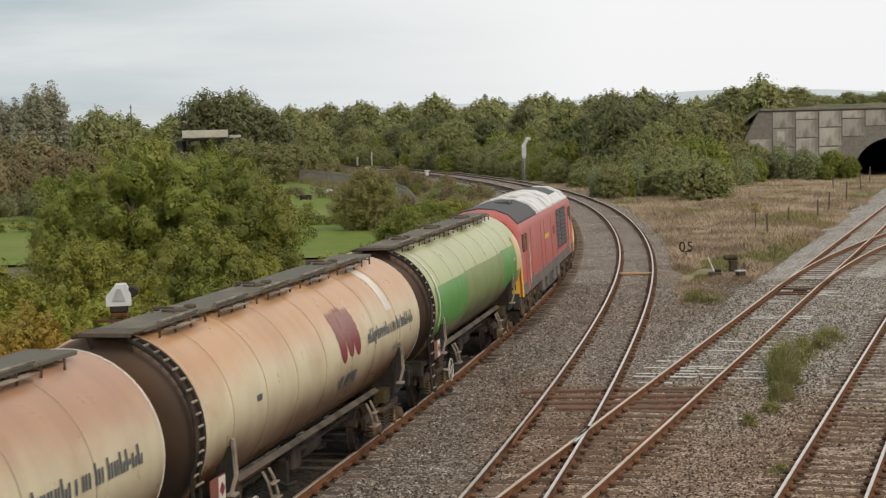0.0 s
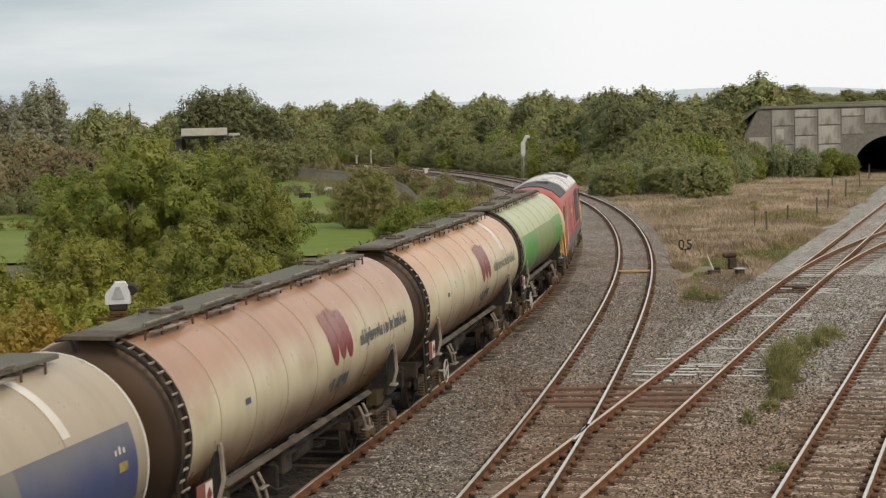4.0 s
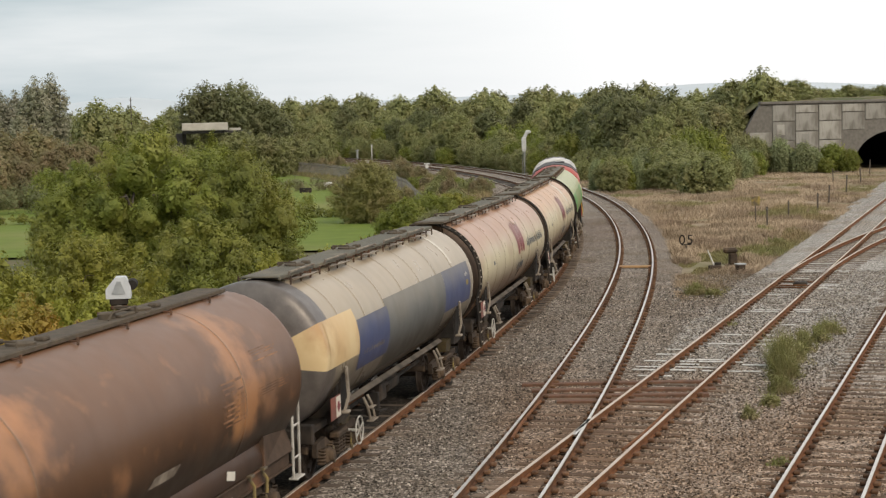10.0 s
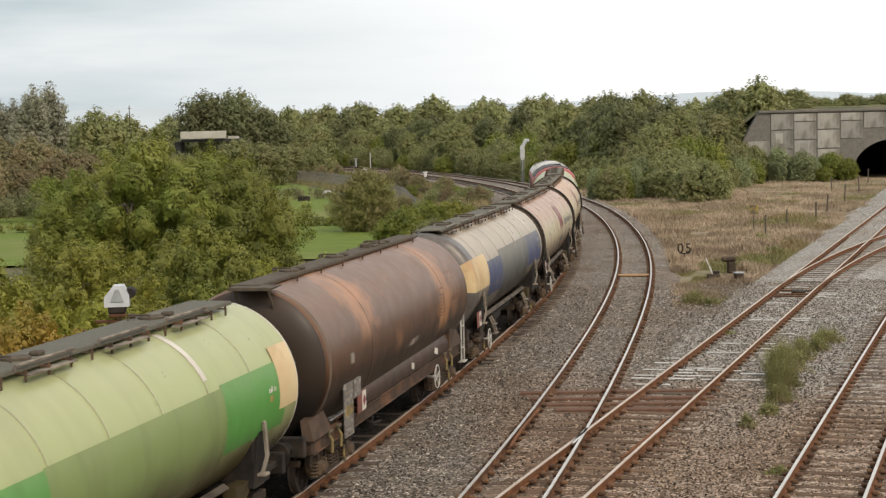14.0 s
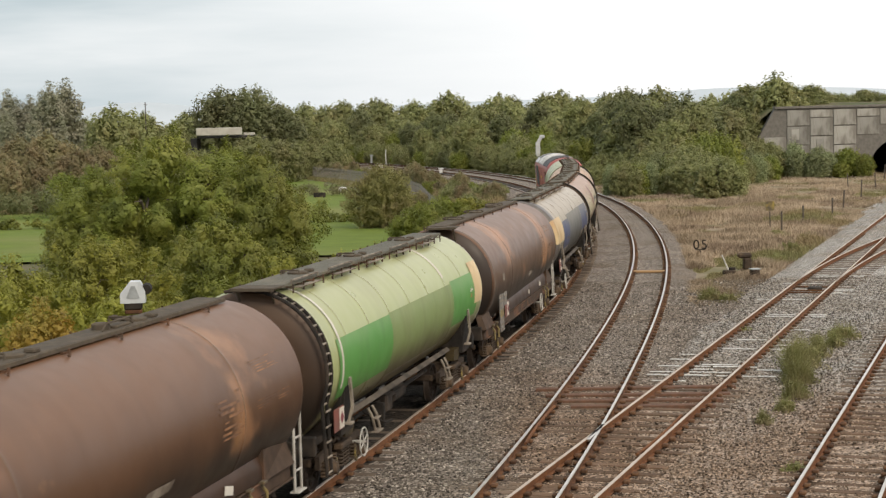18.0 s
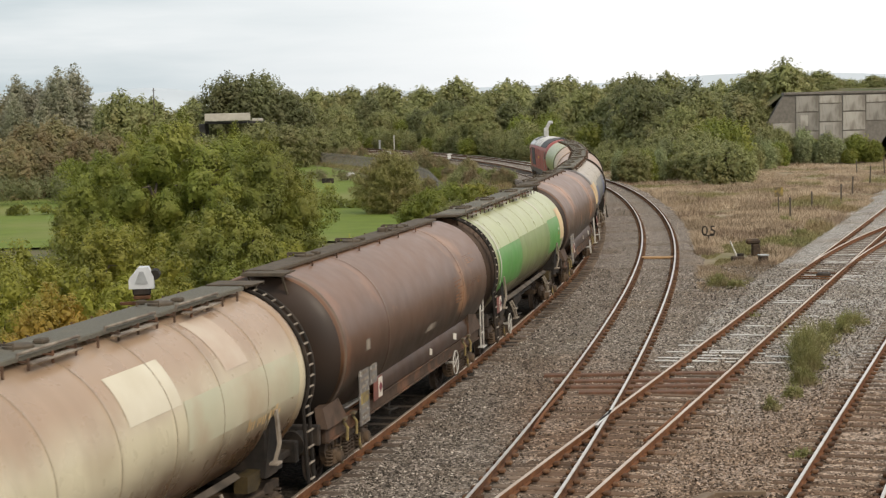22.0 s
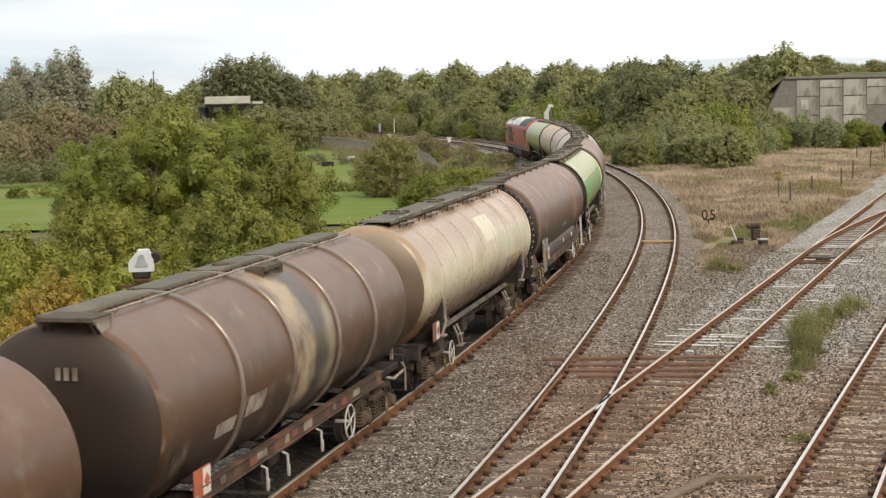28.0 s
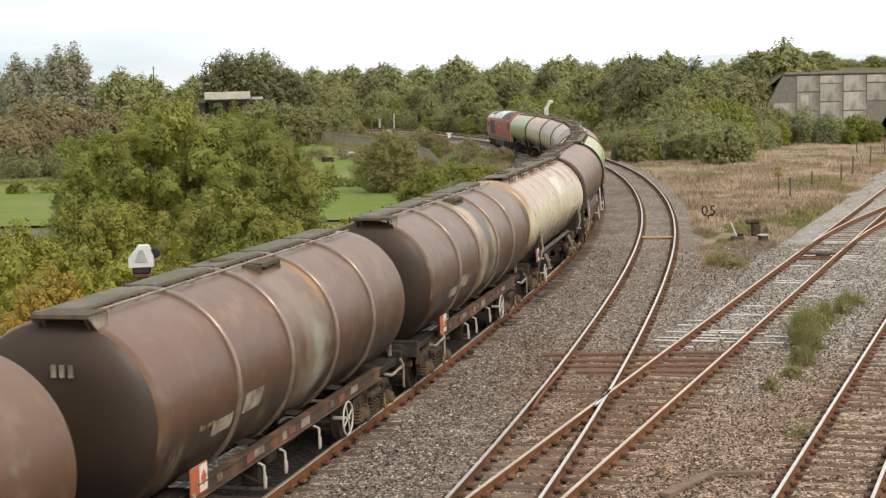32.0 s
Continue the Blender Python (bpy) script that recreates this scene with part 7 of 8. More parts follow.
def locomotive():
    w = thing("diesel_locomotive", None, "red diesel locomotive with yellow ends and pale roof heading the train", "locomotive")
    sets = []
    body = part("body", hull([(-10.1, 0.94, 0.93), (-9.9, 0.99, 0.97), (-9.3, 1, 1), (9.3, 1, 1), (9.9, 0.99, 0.97), (10.1, 0.94, 0.93)], LOCO_SEC, Geo()), M_RED, w)
    roofsec = [(y * 1.006, z + 0.012) for y, z in LOCO_SEC[2:9]]

    def roof_strip(x0, x1, mm, lb, lift=0.0, name="roof_panel", cut=None):
        sec = roofsec[cut[0]:cut[1]] if cut else roofsec
        k = len(sec)
        vs = [(x, y, z + lift) for x in (x0, x1) for y, z in sec] + [(x, y, z - 0.03) for x in (x0, x1) for y, z in sec]
        fs = [(j, j + 1, k + j + 1, k + j) for j in range(k - 1)]
        fs += [(0, k, 3 * k, 2 * k), (k - 1, 3 * k - 1, 4 * k - 1, 2 * k - 1)] + [(j, 2 * k + j, 2 * k + j + 1, j + 1) for j in range(k - 1)] + [(k + j, k + j + 1, 3 * k + j + 1, 3 * k + j) for j in range(k - 1)]
        part(name, Geo().add(vs, fs), mm, body, lb)
    roof_strip(7.6, 9.3, M_LROOF, "pale cab roof")
    roof_strip(-9.3, -3.4, M_LBLACK, "sooty exhaust roof", 0.02)
    roof_strip(-3.4, 0.6, M_LROOF, "pale grey roof hatch", 0.03)
    roof_strip(0.6, 3.9, M_LROOF, "pale grey roof hatch", 0.05)
    roof_strip(3.9, 7.6, M_LROOF, "pale grey roof hatch", 0.03)
    roof_strip(4.3, 7.2, M_LBLACK, "black cooling fan grille", 0.045, "grille", (1, 6))
    part("exhaust", Geo().box((-5.4, -0.35, 3.86), (1.0, 0.5, 0.14), 0.03), M_LBLACK, body)
    for x in (-3.4, -1.8, 0.6, 2.2, 3.9):
        part("roof_rib", Geo().add([(x - 0.03, y, z + 0.03) for y, z in roofsec] + [(x - 0.03, y * 1.01, z + 0.075) for y, z in roofsec] + [(x + 0.03, y * 1.01, z + 0.075) for y, z in roofsec] + [(x + 0.03, y, z + 0.03) for y, z in roofsec], [(a * 7 + j, a * 7 + j + 1, a * 7 + j + 8, a * 7 + j + 7) for a in range(3) for j in range(6)]), M_LROOF, body)
    for sg in (-1, 1):
        part("skirt", Geo().box((0, sg * 1.325, 1.22), (19.4, 0.02, 0.36), 0.004), M_LGREY, body, "grey lower body stripe")
        for ex in (-1, 1):
            d = part("cab_door", Geo().box((ex * 8.15, sg * 1.325, 2.05), (0.62, 0.025, 1.9), 0.008), M_RED, body)
            part("window", Geo().box((ex * 8.15, sg * 1.341, 2.68), (0.44, 0.012, 0.55), 0.01), M_GLASS, d)
            part("window", Geo().box((ex * 8.95, sg * 1.325, 2.68), (0.6, 0.03, 0.6), 0.02), M_GLASS, body, "dark cab window")
            part("handrail", Geo().tube([(ex * 7.72, sg * 1.36, 1.3), (ex * 7.72, sg * 1.38, 2.6)], 0.02, 6), M_BRIGHT, body)
        for x0, wd in ((5.6, 2.2), (3.6, 1.2)):
            gr = Geo()
            for j in range(9):
                gr.box((x0, sg * 1.335, 1.75 + 0.15 * j), (wd, 0.03, 0.06), 0, rot=(sg * 25, 0, 0))
            gr.box((x0, sg * 1.321, 2.35), (wd + 0.1, 0.01, 1.5), 0, mi=0)
            part("side_grille", gr, M_LBLACK, body, "black radiator grille")
        part("lettering", Geo().box((-1.2, sg * 1.327, 2.4), (1.5, 0.008, 0.16), 0), M_LOCOYELLOW, body)
        part("emblem", Geo().box((1.6, sg * 1.327, 2.45), (0.7, 0.008, 0.3), 0), M_MAROON, body)
        for x in (-6.6, -3.2, -2.0, 0.6, 2.6, 6.9):
            part("body_seam", Geo().box((x, sg * 1.322, 2.1), (0.02, 0.012, 1.9), 0), M_MAROON, body)
    for ex in (-1, 1):
        part("cab_front", Geo().add([(ex * 10.115, -1.24, 1.05), (ex * 10.115, 1.24, 1.05), (ex * 10.115, 1.24, 2.25), (ex * 10.115, -1.24, 2.25), (ex * 10.0, -1.24, 1.05), (ex * 10.0, 1.24, 1.05), (ex * 10.0, 1.24, 2.25), (ex * 10.0, -1.24, 2.25)], [(0, 1, 2, 3), (0, 4, 5, 1), (1, 5, 6, 2), (2, 6, 7, 3), (3, 7, 4, 0)]), M_LOCOYELLOW, body, "yellow warning panel")
        for sg in (-1, 1):
            part("cab_corner", Geo().box((ex * 9.86, sg * 1.312, 1.62), (0.34, 0.03, 1.2), 0.01), M_LOCOYELLOW, body, "yellow wrap-round corner")
            part("windscreen", Geo().box((ex * 10.05, sg * 0.6, 2.75), (0.14, 1.0, 0.66), 0.03), M_GLASS, body)
            part("lamp_cluster", Geo().box((ex * 10.12, sg * 0.95, 1.4), (0.06, 0.34, 0.24), 0.02), M_LBLACK, body)
            part("buffer", cached("buffer", buffer_mesh), None, w, m=pose(ex * 10.05, sg * 0.87, 1.03, 0, 0, 0 if ex > 0 else 180))
        part("headstock", Geo().box((ex * 10.0, 0, 0.95), (0.24, 2.5, 0.5), 0.04), M_LBLACK, w)
        part("plough", Geo().box((ex * 10.05, 0, 0.42), (0.06, 2.3, 0.35), 0.01), M_DARK, w)
        b = part("bogie", Geo().box((0, 0, 0.7), (4.6, 1.9, 0.3), 0.05), M_BOGIE, w, m=pose(ex * 6.6, 0, 0))
        for sg in (-1, 1):
            g = Geo().slab([(-2.6, 0.6), (-2.5, 0.95), (2.5, 0.95), (2.6, 0.6), (1.7, 0.5), (-1.7, 0.5)], -0.08, 0.08)
            for x in (-2.0, 0.0, 2.0):
                g.box((x, -0.12, 0.52), (0.36, 0.2, 0.34), 0.05).turn([(-0.3, 0.001), (-0.3, 0.12), (-0.2, 0.13)], 12, "y", (x, 0, 0.52))
                for dx in (-0.32, 0.32):
                    g.tube([(x + dx, -0.14, 0.4), (x + dx, -0.14, 0.9)], 0.08, 8)
            for x in (-1.0, 1.0):
                g.tube([(x, -0.16, 1.0), (x + 0.3, -0.18, 0.4)], 0.05, 7).box((x, -0.16, 0.78), (0.5, 0.12, 0.16), 0.03)
            part("side_frame", g, M_BOGIE, b, m=pose(0, -1.0 * sg, 0, 0, 0, 0 if sg > 0 else 180))
        for x in (-2.0, 0.0, 2.0):
            ws = part("wheelset", cached("wheel", wheel_mesh), None, b, m=pose(x, 0, 0.5))
            ws.scale = (1.087,) * 3
            sets.append((ws, x, 0.5))
    part("fuel_tank", Geo().box((0.4, 0, 0.72), (6.0, 2.4, 0.66), 0.1), M_LBLACK, w)
    for x in (-3.0, -1.2, 1.4, 3.0):
        part("equipment_box", Geo().box((x, -1.18, 0.85), (0.9, 0.2, 0.5), 0.03).box((x, 1.18, 0.85), (0.9, 0.2, 0.5), 0.03), M_LGREY, w)
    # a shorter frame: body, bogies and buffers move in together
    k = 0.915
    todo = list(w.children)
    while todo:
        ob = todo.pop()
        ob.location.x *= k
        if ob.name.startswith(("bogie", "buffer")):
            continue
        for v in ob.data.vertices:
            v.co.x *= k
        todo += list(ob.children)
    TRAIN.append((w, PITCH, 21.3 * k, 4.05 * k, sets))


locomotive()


# ---- lineside things ----
def tunnel():
    """Concrete portal wall of big cast panels, with an arched bore and the bank behind it."""
    y0 = 183.0
    x0, x1, ztop = 33.0, 74.0, 6.75
    ax, r, spring = 50.3, 4.6, -0.95
    t = thing("tunnel_portal", pose(0, 0, 0, 0, 0, 0), "weathered grey concrete tunnel portal of stacked panels", "tunnel portal", kind="structure")
    g = Geo()
    n = 20
    arc = [(ax + r * math.cos(math.pi * k / n), spring + 1.0 + (r + 0.2) * 0.74 * math.sin(math.pi * k / n)) for k in range(n + 1)]
    out = [(x0, -1.0), (x0, 4.2), (x0 + 2.2, ztop), (x1, ztop), (x1, -1.0)]
    left = [(x0, -1.0), (x0 + 0.2, 3.2), (x0 + 2.3, ztop), (ax, ztop)] + arc[n // 2:] + [(ax - r, -1.0)]
    right = [(ax, ztop), (x1, ztop), (x1, -1.0), (ax + r, -1.0)] + arc[:n // 2 + 1]
    for poly in (left, right):
        g.slab([(x, z) for x, z in poly], y0 + 0.06, y0 + 1.2)
    part("wall", g, M_JOINT, t)
    part("coping", Geo().box(((x0 + 2.3 + x1) / 2, y0 + 0.5, ztop + 0.12), (x1 - x0 - 2.2, 1.4, 0.28), 0.04), M_JOINT, t, "dark concrete coping")
    lining = Geo()
    vs = [(x, y, z) for y in (y0 + 0.1, y0 + 60) for x, z in [(ax + r, -1.0)] + arc + [(ax - r, -1.0)]]
    k = n + 3
    lining.add(vs, [(j, j + 1, k + j + 1, k + j) for j in range(k - 1)] + [tuple(range(k, 2 * k))])
    part("bore", lining, M_NEAR_BLACK, t, "near-black tunnel bore")
    # panels, set in courses that shift from column to column
    rnd = random.Random(4)
    w = 2.56
    cols = int((x1 - x0) / w)
    for c in range(cols):
        xa = x0 + 1.0 + c * w
        cuts = [(-0.9, 0.6), (0.6, 2.7), (2.7, 4.8), (4.8, 6.65)] if c % 2 else [(-0.9, 1.6), (1.6, 3.7), (3.7, 5.7), (5.7, 6.65)]
        for za, zb in cuts:
            zm, xm = (za + zb) / 2, xa + w / 2
            inside = lambda px, pz: abs(px - ax) < r + 0.3 and pz < spring + 1.0 + (r + 0.5) * 0.74 * math.sqrt(max(0, 1 - ((px - ax) / (r + 0.35)) ** 2)) + 0.2
            if any(inside(px, pz) for px in (xa + 0.1, xm, xa + w - 0.1) for pz in (za + 0.1, zb - 0.1)):
                continue
            if xa < x0 + 0.3 + max(0, (zb - 3.2)) * 0.47:
                continue
            part("panel", Geo().box((0, 0, 0), (w - 0.13, 0.12, zb - za - 0.13), 0.02), M_CONCRETE, t, m=pose(xm, y0 + 0.03 + rnd.uniform(-0.02, 0.02), zm))
            if rnd.random() < 0.35:
                part("panel", Geo().box((0, 0, 0), (w * 0.32, 0.03, (zb - za) * 0.55), 0.005), M_CONCRETE, t, m=pose(xm + rnd.uniform(-0.4, 0.4), y0 - 0.05, zm + 0.15))
    for x, z, sx, sz, mm in ((40.6, 1.6, 0.9, 0.7, M_P_WHITE), (40.1, 2.3, 0.5, 0.4, M_STEEL), (39.5, 2.2, 0.35, 0.3, M_P_BLUE)):
        part("sprayed_patch", Geo().box((x, y0 - 0.045, z), (sx, 0.006, sz), 0), mm, t)
    vs, k = [], 40
    ys = [y0 + 0.9, y0 + 12, y0 + 40, y0 + 90]
    for j, y in enumerate(ys):
        for i in range(k + 1):
            x = x0 - 14 + (x1 + 40 - x0) * i / k
            top = ztop + 0.1 + 0.5 * (j > 0)
            ramp = max(0.0, min(1.0, (x - (x0 - 7)) / 9.5))
            vs.append((x, y, -0.6 + (top + 0.6) * ramp * (1 if j < 3 else 0.6) + 0.15 * noise.noise((x * 0.4, y * 0.4, 2))))
    fs = [(j * (k + 1) + i, j * (k + 1) + i + 1, (j + 1) * (k + 1) + i + 1, (j + 1) * (k + 1) + i) for j in range(3) for i in range(k)]
    tagged(new("bank", quick_mesh("bank", np.array(vs), np.array(fs), M_EARTH, True)), "overgrown bank above the tunnel portal", "bank", kind="structure")


tunnel()
for x, y, z, key, s, sz in ((30.5, 186, 1.0, "a", 1.0, 1.0), (32.2, 190, 3.5, "b", 0.9, 0.9), (35.0, 198, 6.4, "a", 0.8, 0.62), (37.5, 201, 6.4, "c", 1.0, 1.0), (40.5, 204, 6.4, "a", 0.85, 0.68), (39, 195, 6.4, "c", 0.8, 0.6), (43.5, 203, 6.4, "a", 0.8, 0.62), (46, 208, 6.4, "c", 0.9, 0.7), (42, 192, 6.5, "c", 0.6, 0.4), (49, 212, 6.4, "c", 0.9, 0.62), (52.5, 214, 6.4, "a", 0.5, 0.5), (34, 193, 5.0, "c", 0.9, 0.9), (32.5, 185, 2.0, "a", 0.7, 0.75), (37, 190, 6.4, "e", 0.6, 0.5), (55, 210, 6.4, "e", 0.6, 0.4), (46, 196, 6.4, "e", 0.6, 0.35),
                            (60.5, 226, 6.4, "c", 0.9, 0.75), (58, 230, 6.4, "c", 0.8, 0.7), (63, 228, 6.4, "a", 0.7, 0.5), (31.8, 181.5, -0.5, "c", 0.8, 1.2), (33.2, 181.8, -0.5, "c", 0.6, 1.0), (30.2, 181, -0.5, "a", 0.8, 0.85),
                            (35.6, 180, -0.5, "c", 0.62, 0.62), (37.6, 179, -0.5, "e", 0.5, 0.66), (39.0, 180.5, -0.5, "c", 0.42, 0.55), (42.3, 179, -0.6, "e", 0.72, 0.8), (43.9, 178, -0.6, "e", 0.55, 0.62), (40.8, 176, -0.6, "e", 0.4, 0.42), (38.4, 176, -0.6, "w", 0.9, 0.75), (36.4, 178, -0.6, "w", 1.0, 0.85), (40.0, 178, -0.6, "w", 0.7, 0.62), (33.5, 178, -0.5, "c", 0.8, 0.9), (31.0, 176, -0.5, "a", 0.7, 0.65), (57.4, 232, 6.4, "a", 0.6, 0.52)):
    tree(key, x, y, z, s, sz * (0.78 if z > 3 else 0.93))


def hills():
    """Faint hills on the skyline, with the haze of distance put into their colour."""
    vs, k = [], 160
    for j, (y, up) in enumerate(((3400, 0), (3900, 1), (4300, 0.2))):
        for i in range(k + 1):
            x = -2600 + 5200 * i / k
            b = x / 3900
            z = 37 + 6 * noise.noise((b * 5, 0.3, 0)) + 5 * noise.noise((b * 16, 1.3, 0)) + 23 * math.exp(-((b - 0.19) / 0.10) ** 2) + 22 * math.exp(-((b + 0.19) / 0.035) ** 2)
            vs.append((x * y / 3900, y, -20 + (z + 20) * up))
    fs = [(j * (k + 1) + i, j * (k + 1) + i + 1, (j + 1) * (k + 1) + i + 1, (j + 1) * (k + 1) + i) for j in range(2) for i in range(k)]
    tagged(new("hill_range", quick_mesh("hill_range", np.array(vs), np.array(fs), M_HAZED_HILL, True)), "hills on the skyline painted faint blue-grey for haze", "hills", kind="structure")


hills()


def palisade(path, step, label):
    t = thing("palisade_fence", None, label, "fence")
    pale = mesh_of("pale", Geo().add([(-0.035, 0, 0), (0.035, 0, 0), (0.035, 0, 1.95), (0, 0, 2.1), (-0.035, 0, 1.95), (-0.035, 0.02, 0), (0.035, 0.02, 0), (0.035, 0.02, 1.95), (0, 0.02, 2.1), (-0.035, 0.02, 1.95)], [(0, 1, 2, 3, 4), (9, 8, 7, 6, 5), (1, 6, 7, 2), (0, 4, 9, 5)]), M_FENCE)
    count = 0
    joined = Geo()
    for (xa, ya), (xb, yb) in zip(path, path[1:]):
        d = math.hypot(xb - xa, yb - ya)
        rz = math.degrees(math.atan2(yb - ya, xb - xa))
        za, zb = -1.75 + level_at(ya), -1.75 + level_at(yb)
        for h in (0.35, 1.7):
            part("rail", Geo().tube([(xa, ya, za + h), (xb, yb, zb + h)], 0.03, 4), M_FENCE, t)
        n = int(d / step)
        for i in range(n):
            u = i / n
            x, y, z = xa + (xb - xa) * u, ya + (yb - ya) * u, za + (zb - za) * u
            count += 1
            if count <= 290:
                part("pale", pale, None, t, m=pose(x, y, z, 0, 0, rz))
            else:
                joined.box((x, y, z + 1.0), (0.07, 0.03, 2.05), 0, rot=(0, 0, rz))
    if joined.v:
        part("far_pale", joined, M_FENCE, t)["kind"] = "stuff"


palisade([(3.0, 98), (0.6, 114), (-1.2, 130), (-2.4, 150), (-3.6, 172), (-5.6, 190), (-9.5, 212), (-15.5, 238), (-24, 266), (-36, 296)], 0.36, "weathered grey steel palisade fence along the railway")


def soil_bank():
    vs, fs = [], []
    for j in range(14):
        y = 134 + 2.6 * j
        xa = float(np.interp(y, LINE_A[2][:900], LINE_A[1][:900]))
        for k, (off, z) in enumerate(((-9.5, -1.7), (-7.5, -0.9), (-5.6, -0.3), (-4.2, -0.24))):
            vs.append((xa + off + 0.3 * noise.noise((y, k, 0)), y, z + level_at(y) + 0.12 * noise.noise((y * 0.5, k * 1.0, 3))))
    fs = [(j * 4 + k, j * 4 + k + 1, j * 4 + k + 5, j * 4 + k + 4) for j in range(13) for k in range(3)]
    tagged(new("soil_bank", quick_mesh("soil_bank", np.array(vs), np.array(fs), M_SOIL, True)), "bare red-brown soil bank below the track", "bank", kind="structure")


soil_bank()


def hedge(name, x0, x1, y, h, d, n, leaf, label, seed):
    rnd = np.random.default_rng(seed)
    k = max(8, int((x1 - x0) / 0.35))
    c = np.c_[np.linspace(x0, x1, k) + rnd.normal(size=k) * 0.3, y + rnd.normal(size=k) * d * 0.4, h * (0.35 + 0.4 * rnd.random(k))]
    v, f = leaves(rnd, c, 0.6 * h * (0.75 + 0.5 * rnd.random(k)), n, 0.1, 0.4, 12)
    v[:, 2] -= 1.75 - level_at(y)
    ob = new(name, quick_mesh(name, v, f, leaf))
    tagged(ob, label, "hedge", "field hedges", "stuff")


hedge("field_hedge", -60, -9.5, 196, 1.3, 0.7, 22000, M_LEAFG, "low dull hedge across the pasture", 31)
hedge("field_hedge", -50, -6.5, 140, 0.7, 0.6, 22000, M_LEAF, "low green hedge across the near pasture", 32)
hedge("field_hedge", -70, -38, 158, 2.6, 1.5, 20000, M_LEAFD, "tall dark hedge at the edge of the field", 33)
hedge("field_hedge", -60, -18, 262, 2.4, 1.5, 12000, M_LEAFB, "brownish hedge at the far end of the pasture", 34)


def animal(x, y, rz, col, label):
    """A grazing sheep, far off: barrel, neck and head, ears, tail, four legs."""
    t = thing("sheep", pose(x, y, -1.72 + level_at(y), 0, 0, rz), label, "sheep", "sheep in the pasture")
    part("body", Geo().turn([(-0.55, 0.02), (-0.48, 0.22), (-0.2, 0.33), (0.2, 0.33), (0.48, 0.24), (0.58, 0.05)], 12, "x", (0, 0, 0.62)), col, t)
    part("head", Geo().turn([(0, 0.04), (0.08, 0.11), (0.25, 0.10), (0.36, 0.04)], 10, "x", (0.5, 0, 0.55)), M_DARK, t)
    for dx in (-0.35, 0.35):
        for dy in (-0.15, 0.15):
            part("leg", Geo().tube([(dx, dy, 0.4), (dx, dy, 0.0)], [0.06, 0.035], 6), M_DARK, t)


animal(-13.6, 198.5, 10, M_WHITE, "white sheep standing by the pasture hedge")
animal(-52.5, 206, 160, M_WHITE, "white sheep at the edge of the field")


def trough(x, y, w, label):
    t = thing("feed_trough", pose(x, y, -1.72 + level_at(y), 0, 0, 8), label, "trough", "troughs in the pasture")
    part("trough_side", Geo().box((0, -0.35, 0.35), (w, 0.05, 0.5), 0.01).box((0, 0.35, 0.35), (w, 0.05, 0.5), 0.01).box((-w / 2, 0, 0.35), (0.05, 0.7, 0.5), 0.01).box((w / 2, 0, 0.35), (0.05, 0.7, 0.5), 0.01), M_DARK, t)
    part("trough_floor", Geo().box((0, 0, 0.14), (w, 0.7, 0.04), 0.005), M_DARK, t)
    for dx in (-w * 0.35, w * 0.35):
        part("stand", Geo().box((dx, 0, 0.06), (0.12, 0.8, 0.14), 0.01), M_DARK, t)


trough(-15.6, 190, 1.3, "dark feed trough in the pasture")
trough(-11.6, 141.5, 1.4, "dark feed trough by the near hedge")


M_PALECON = mat("pale_bridge_concrete", (0.52, 0.49, 0.42), (0.44, 0.41, 0.35), s1=1.2, rough=0.9)


def road_bridge():
    t = thing("road_bridge", pose(-37.6, 266, -0.4), "far pale concrete road bridge among the trees", "bridge")
    part("parapet", Geo().box((0, 0, 5.75), (7.1, 0.4, 1.2), 0.05), M_PALECON, t, "pale concrete parapet")
    part("parapet", Geo().box((4.6, 1.5, 5.2), (1.8, 0.4, 0.5), 0.05), M_PALECON, t)
    # deck and abutments coloured near black for the shade under the bridge
    part("deck", Geo().box((1, 3.2, 4.85), (9.5, 5.6, 0.4), 0.05), M_NEAR_BLACK, t)
    for x in (-4.4, 6.4):
        part("abutment", Geo().box((x, 3.5, 1.0), (1.0, 4, 7.4), 0.05), M_NEAR_BLACK, t)
    for k in range(5):
        part("parapet_post", Geo().box((-3.6 + k * 1.8, -0.22, 5.75), (0.14, 0.06, 1.25), 0.01), M_PALECON, t)


road_bridge()


def pole(x, y, h, label):
    t = thing("telegraph_pole", pose(x, y, -1.8 + level_at(min(y, 290))), label, "pole")
    part("shaft", Geo().tube([(0, 0, -0.3), (0, 0, h)], [0.12, 0.07], 8), M_BARK, t)
    part("crossarm", Geo().box((0, 0, h - 0.4), (0.5, 0.07, 0.07), 0.01), M_BARK, t)


pole(-0.2375 * 236, 236, 12.4, "thin dark telegraph pole among the trees")
pole(-0.1855 * 250, 250, 12.6, "thin dark telegraph pole beyond the fields")


def house(x, y, w, h, z, label):
    t = thing("far_building", pose(x, y, z), label, "building")
    part("wall", Geo().box((0, 0, h / 2), (w, 6, h), 0.02), M_CONCRETE, t)
    part("roof", Geo().add([(-w / 2 - 0.3, -3.3, h), (w / 2 + 0.3, -3.3, h), (w / 2 + 0.3, 3.3, h), (-w / 2 - 0.3, 3.3, h), (-w / 2 - 0.3, 0, h + 1.2), (w / 2 + 0.3, 0, h + 1.2)], [(0, 1, 5, 4), (3, 4, 5, 2), (0, 4, 3), (1, 2, 5), (0, 3, 2, 1)]), M_LBLACK, t)
    for k in range(3):
        part("window", Geo().box((-w * 0.3 + k * w * 0.3, -3.01, h * 0.55), (0.9, 0.06, 1.1), 0.01), M_GLASS, t)


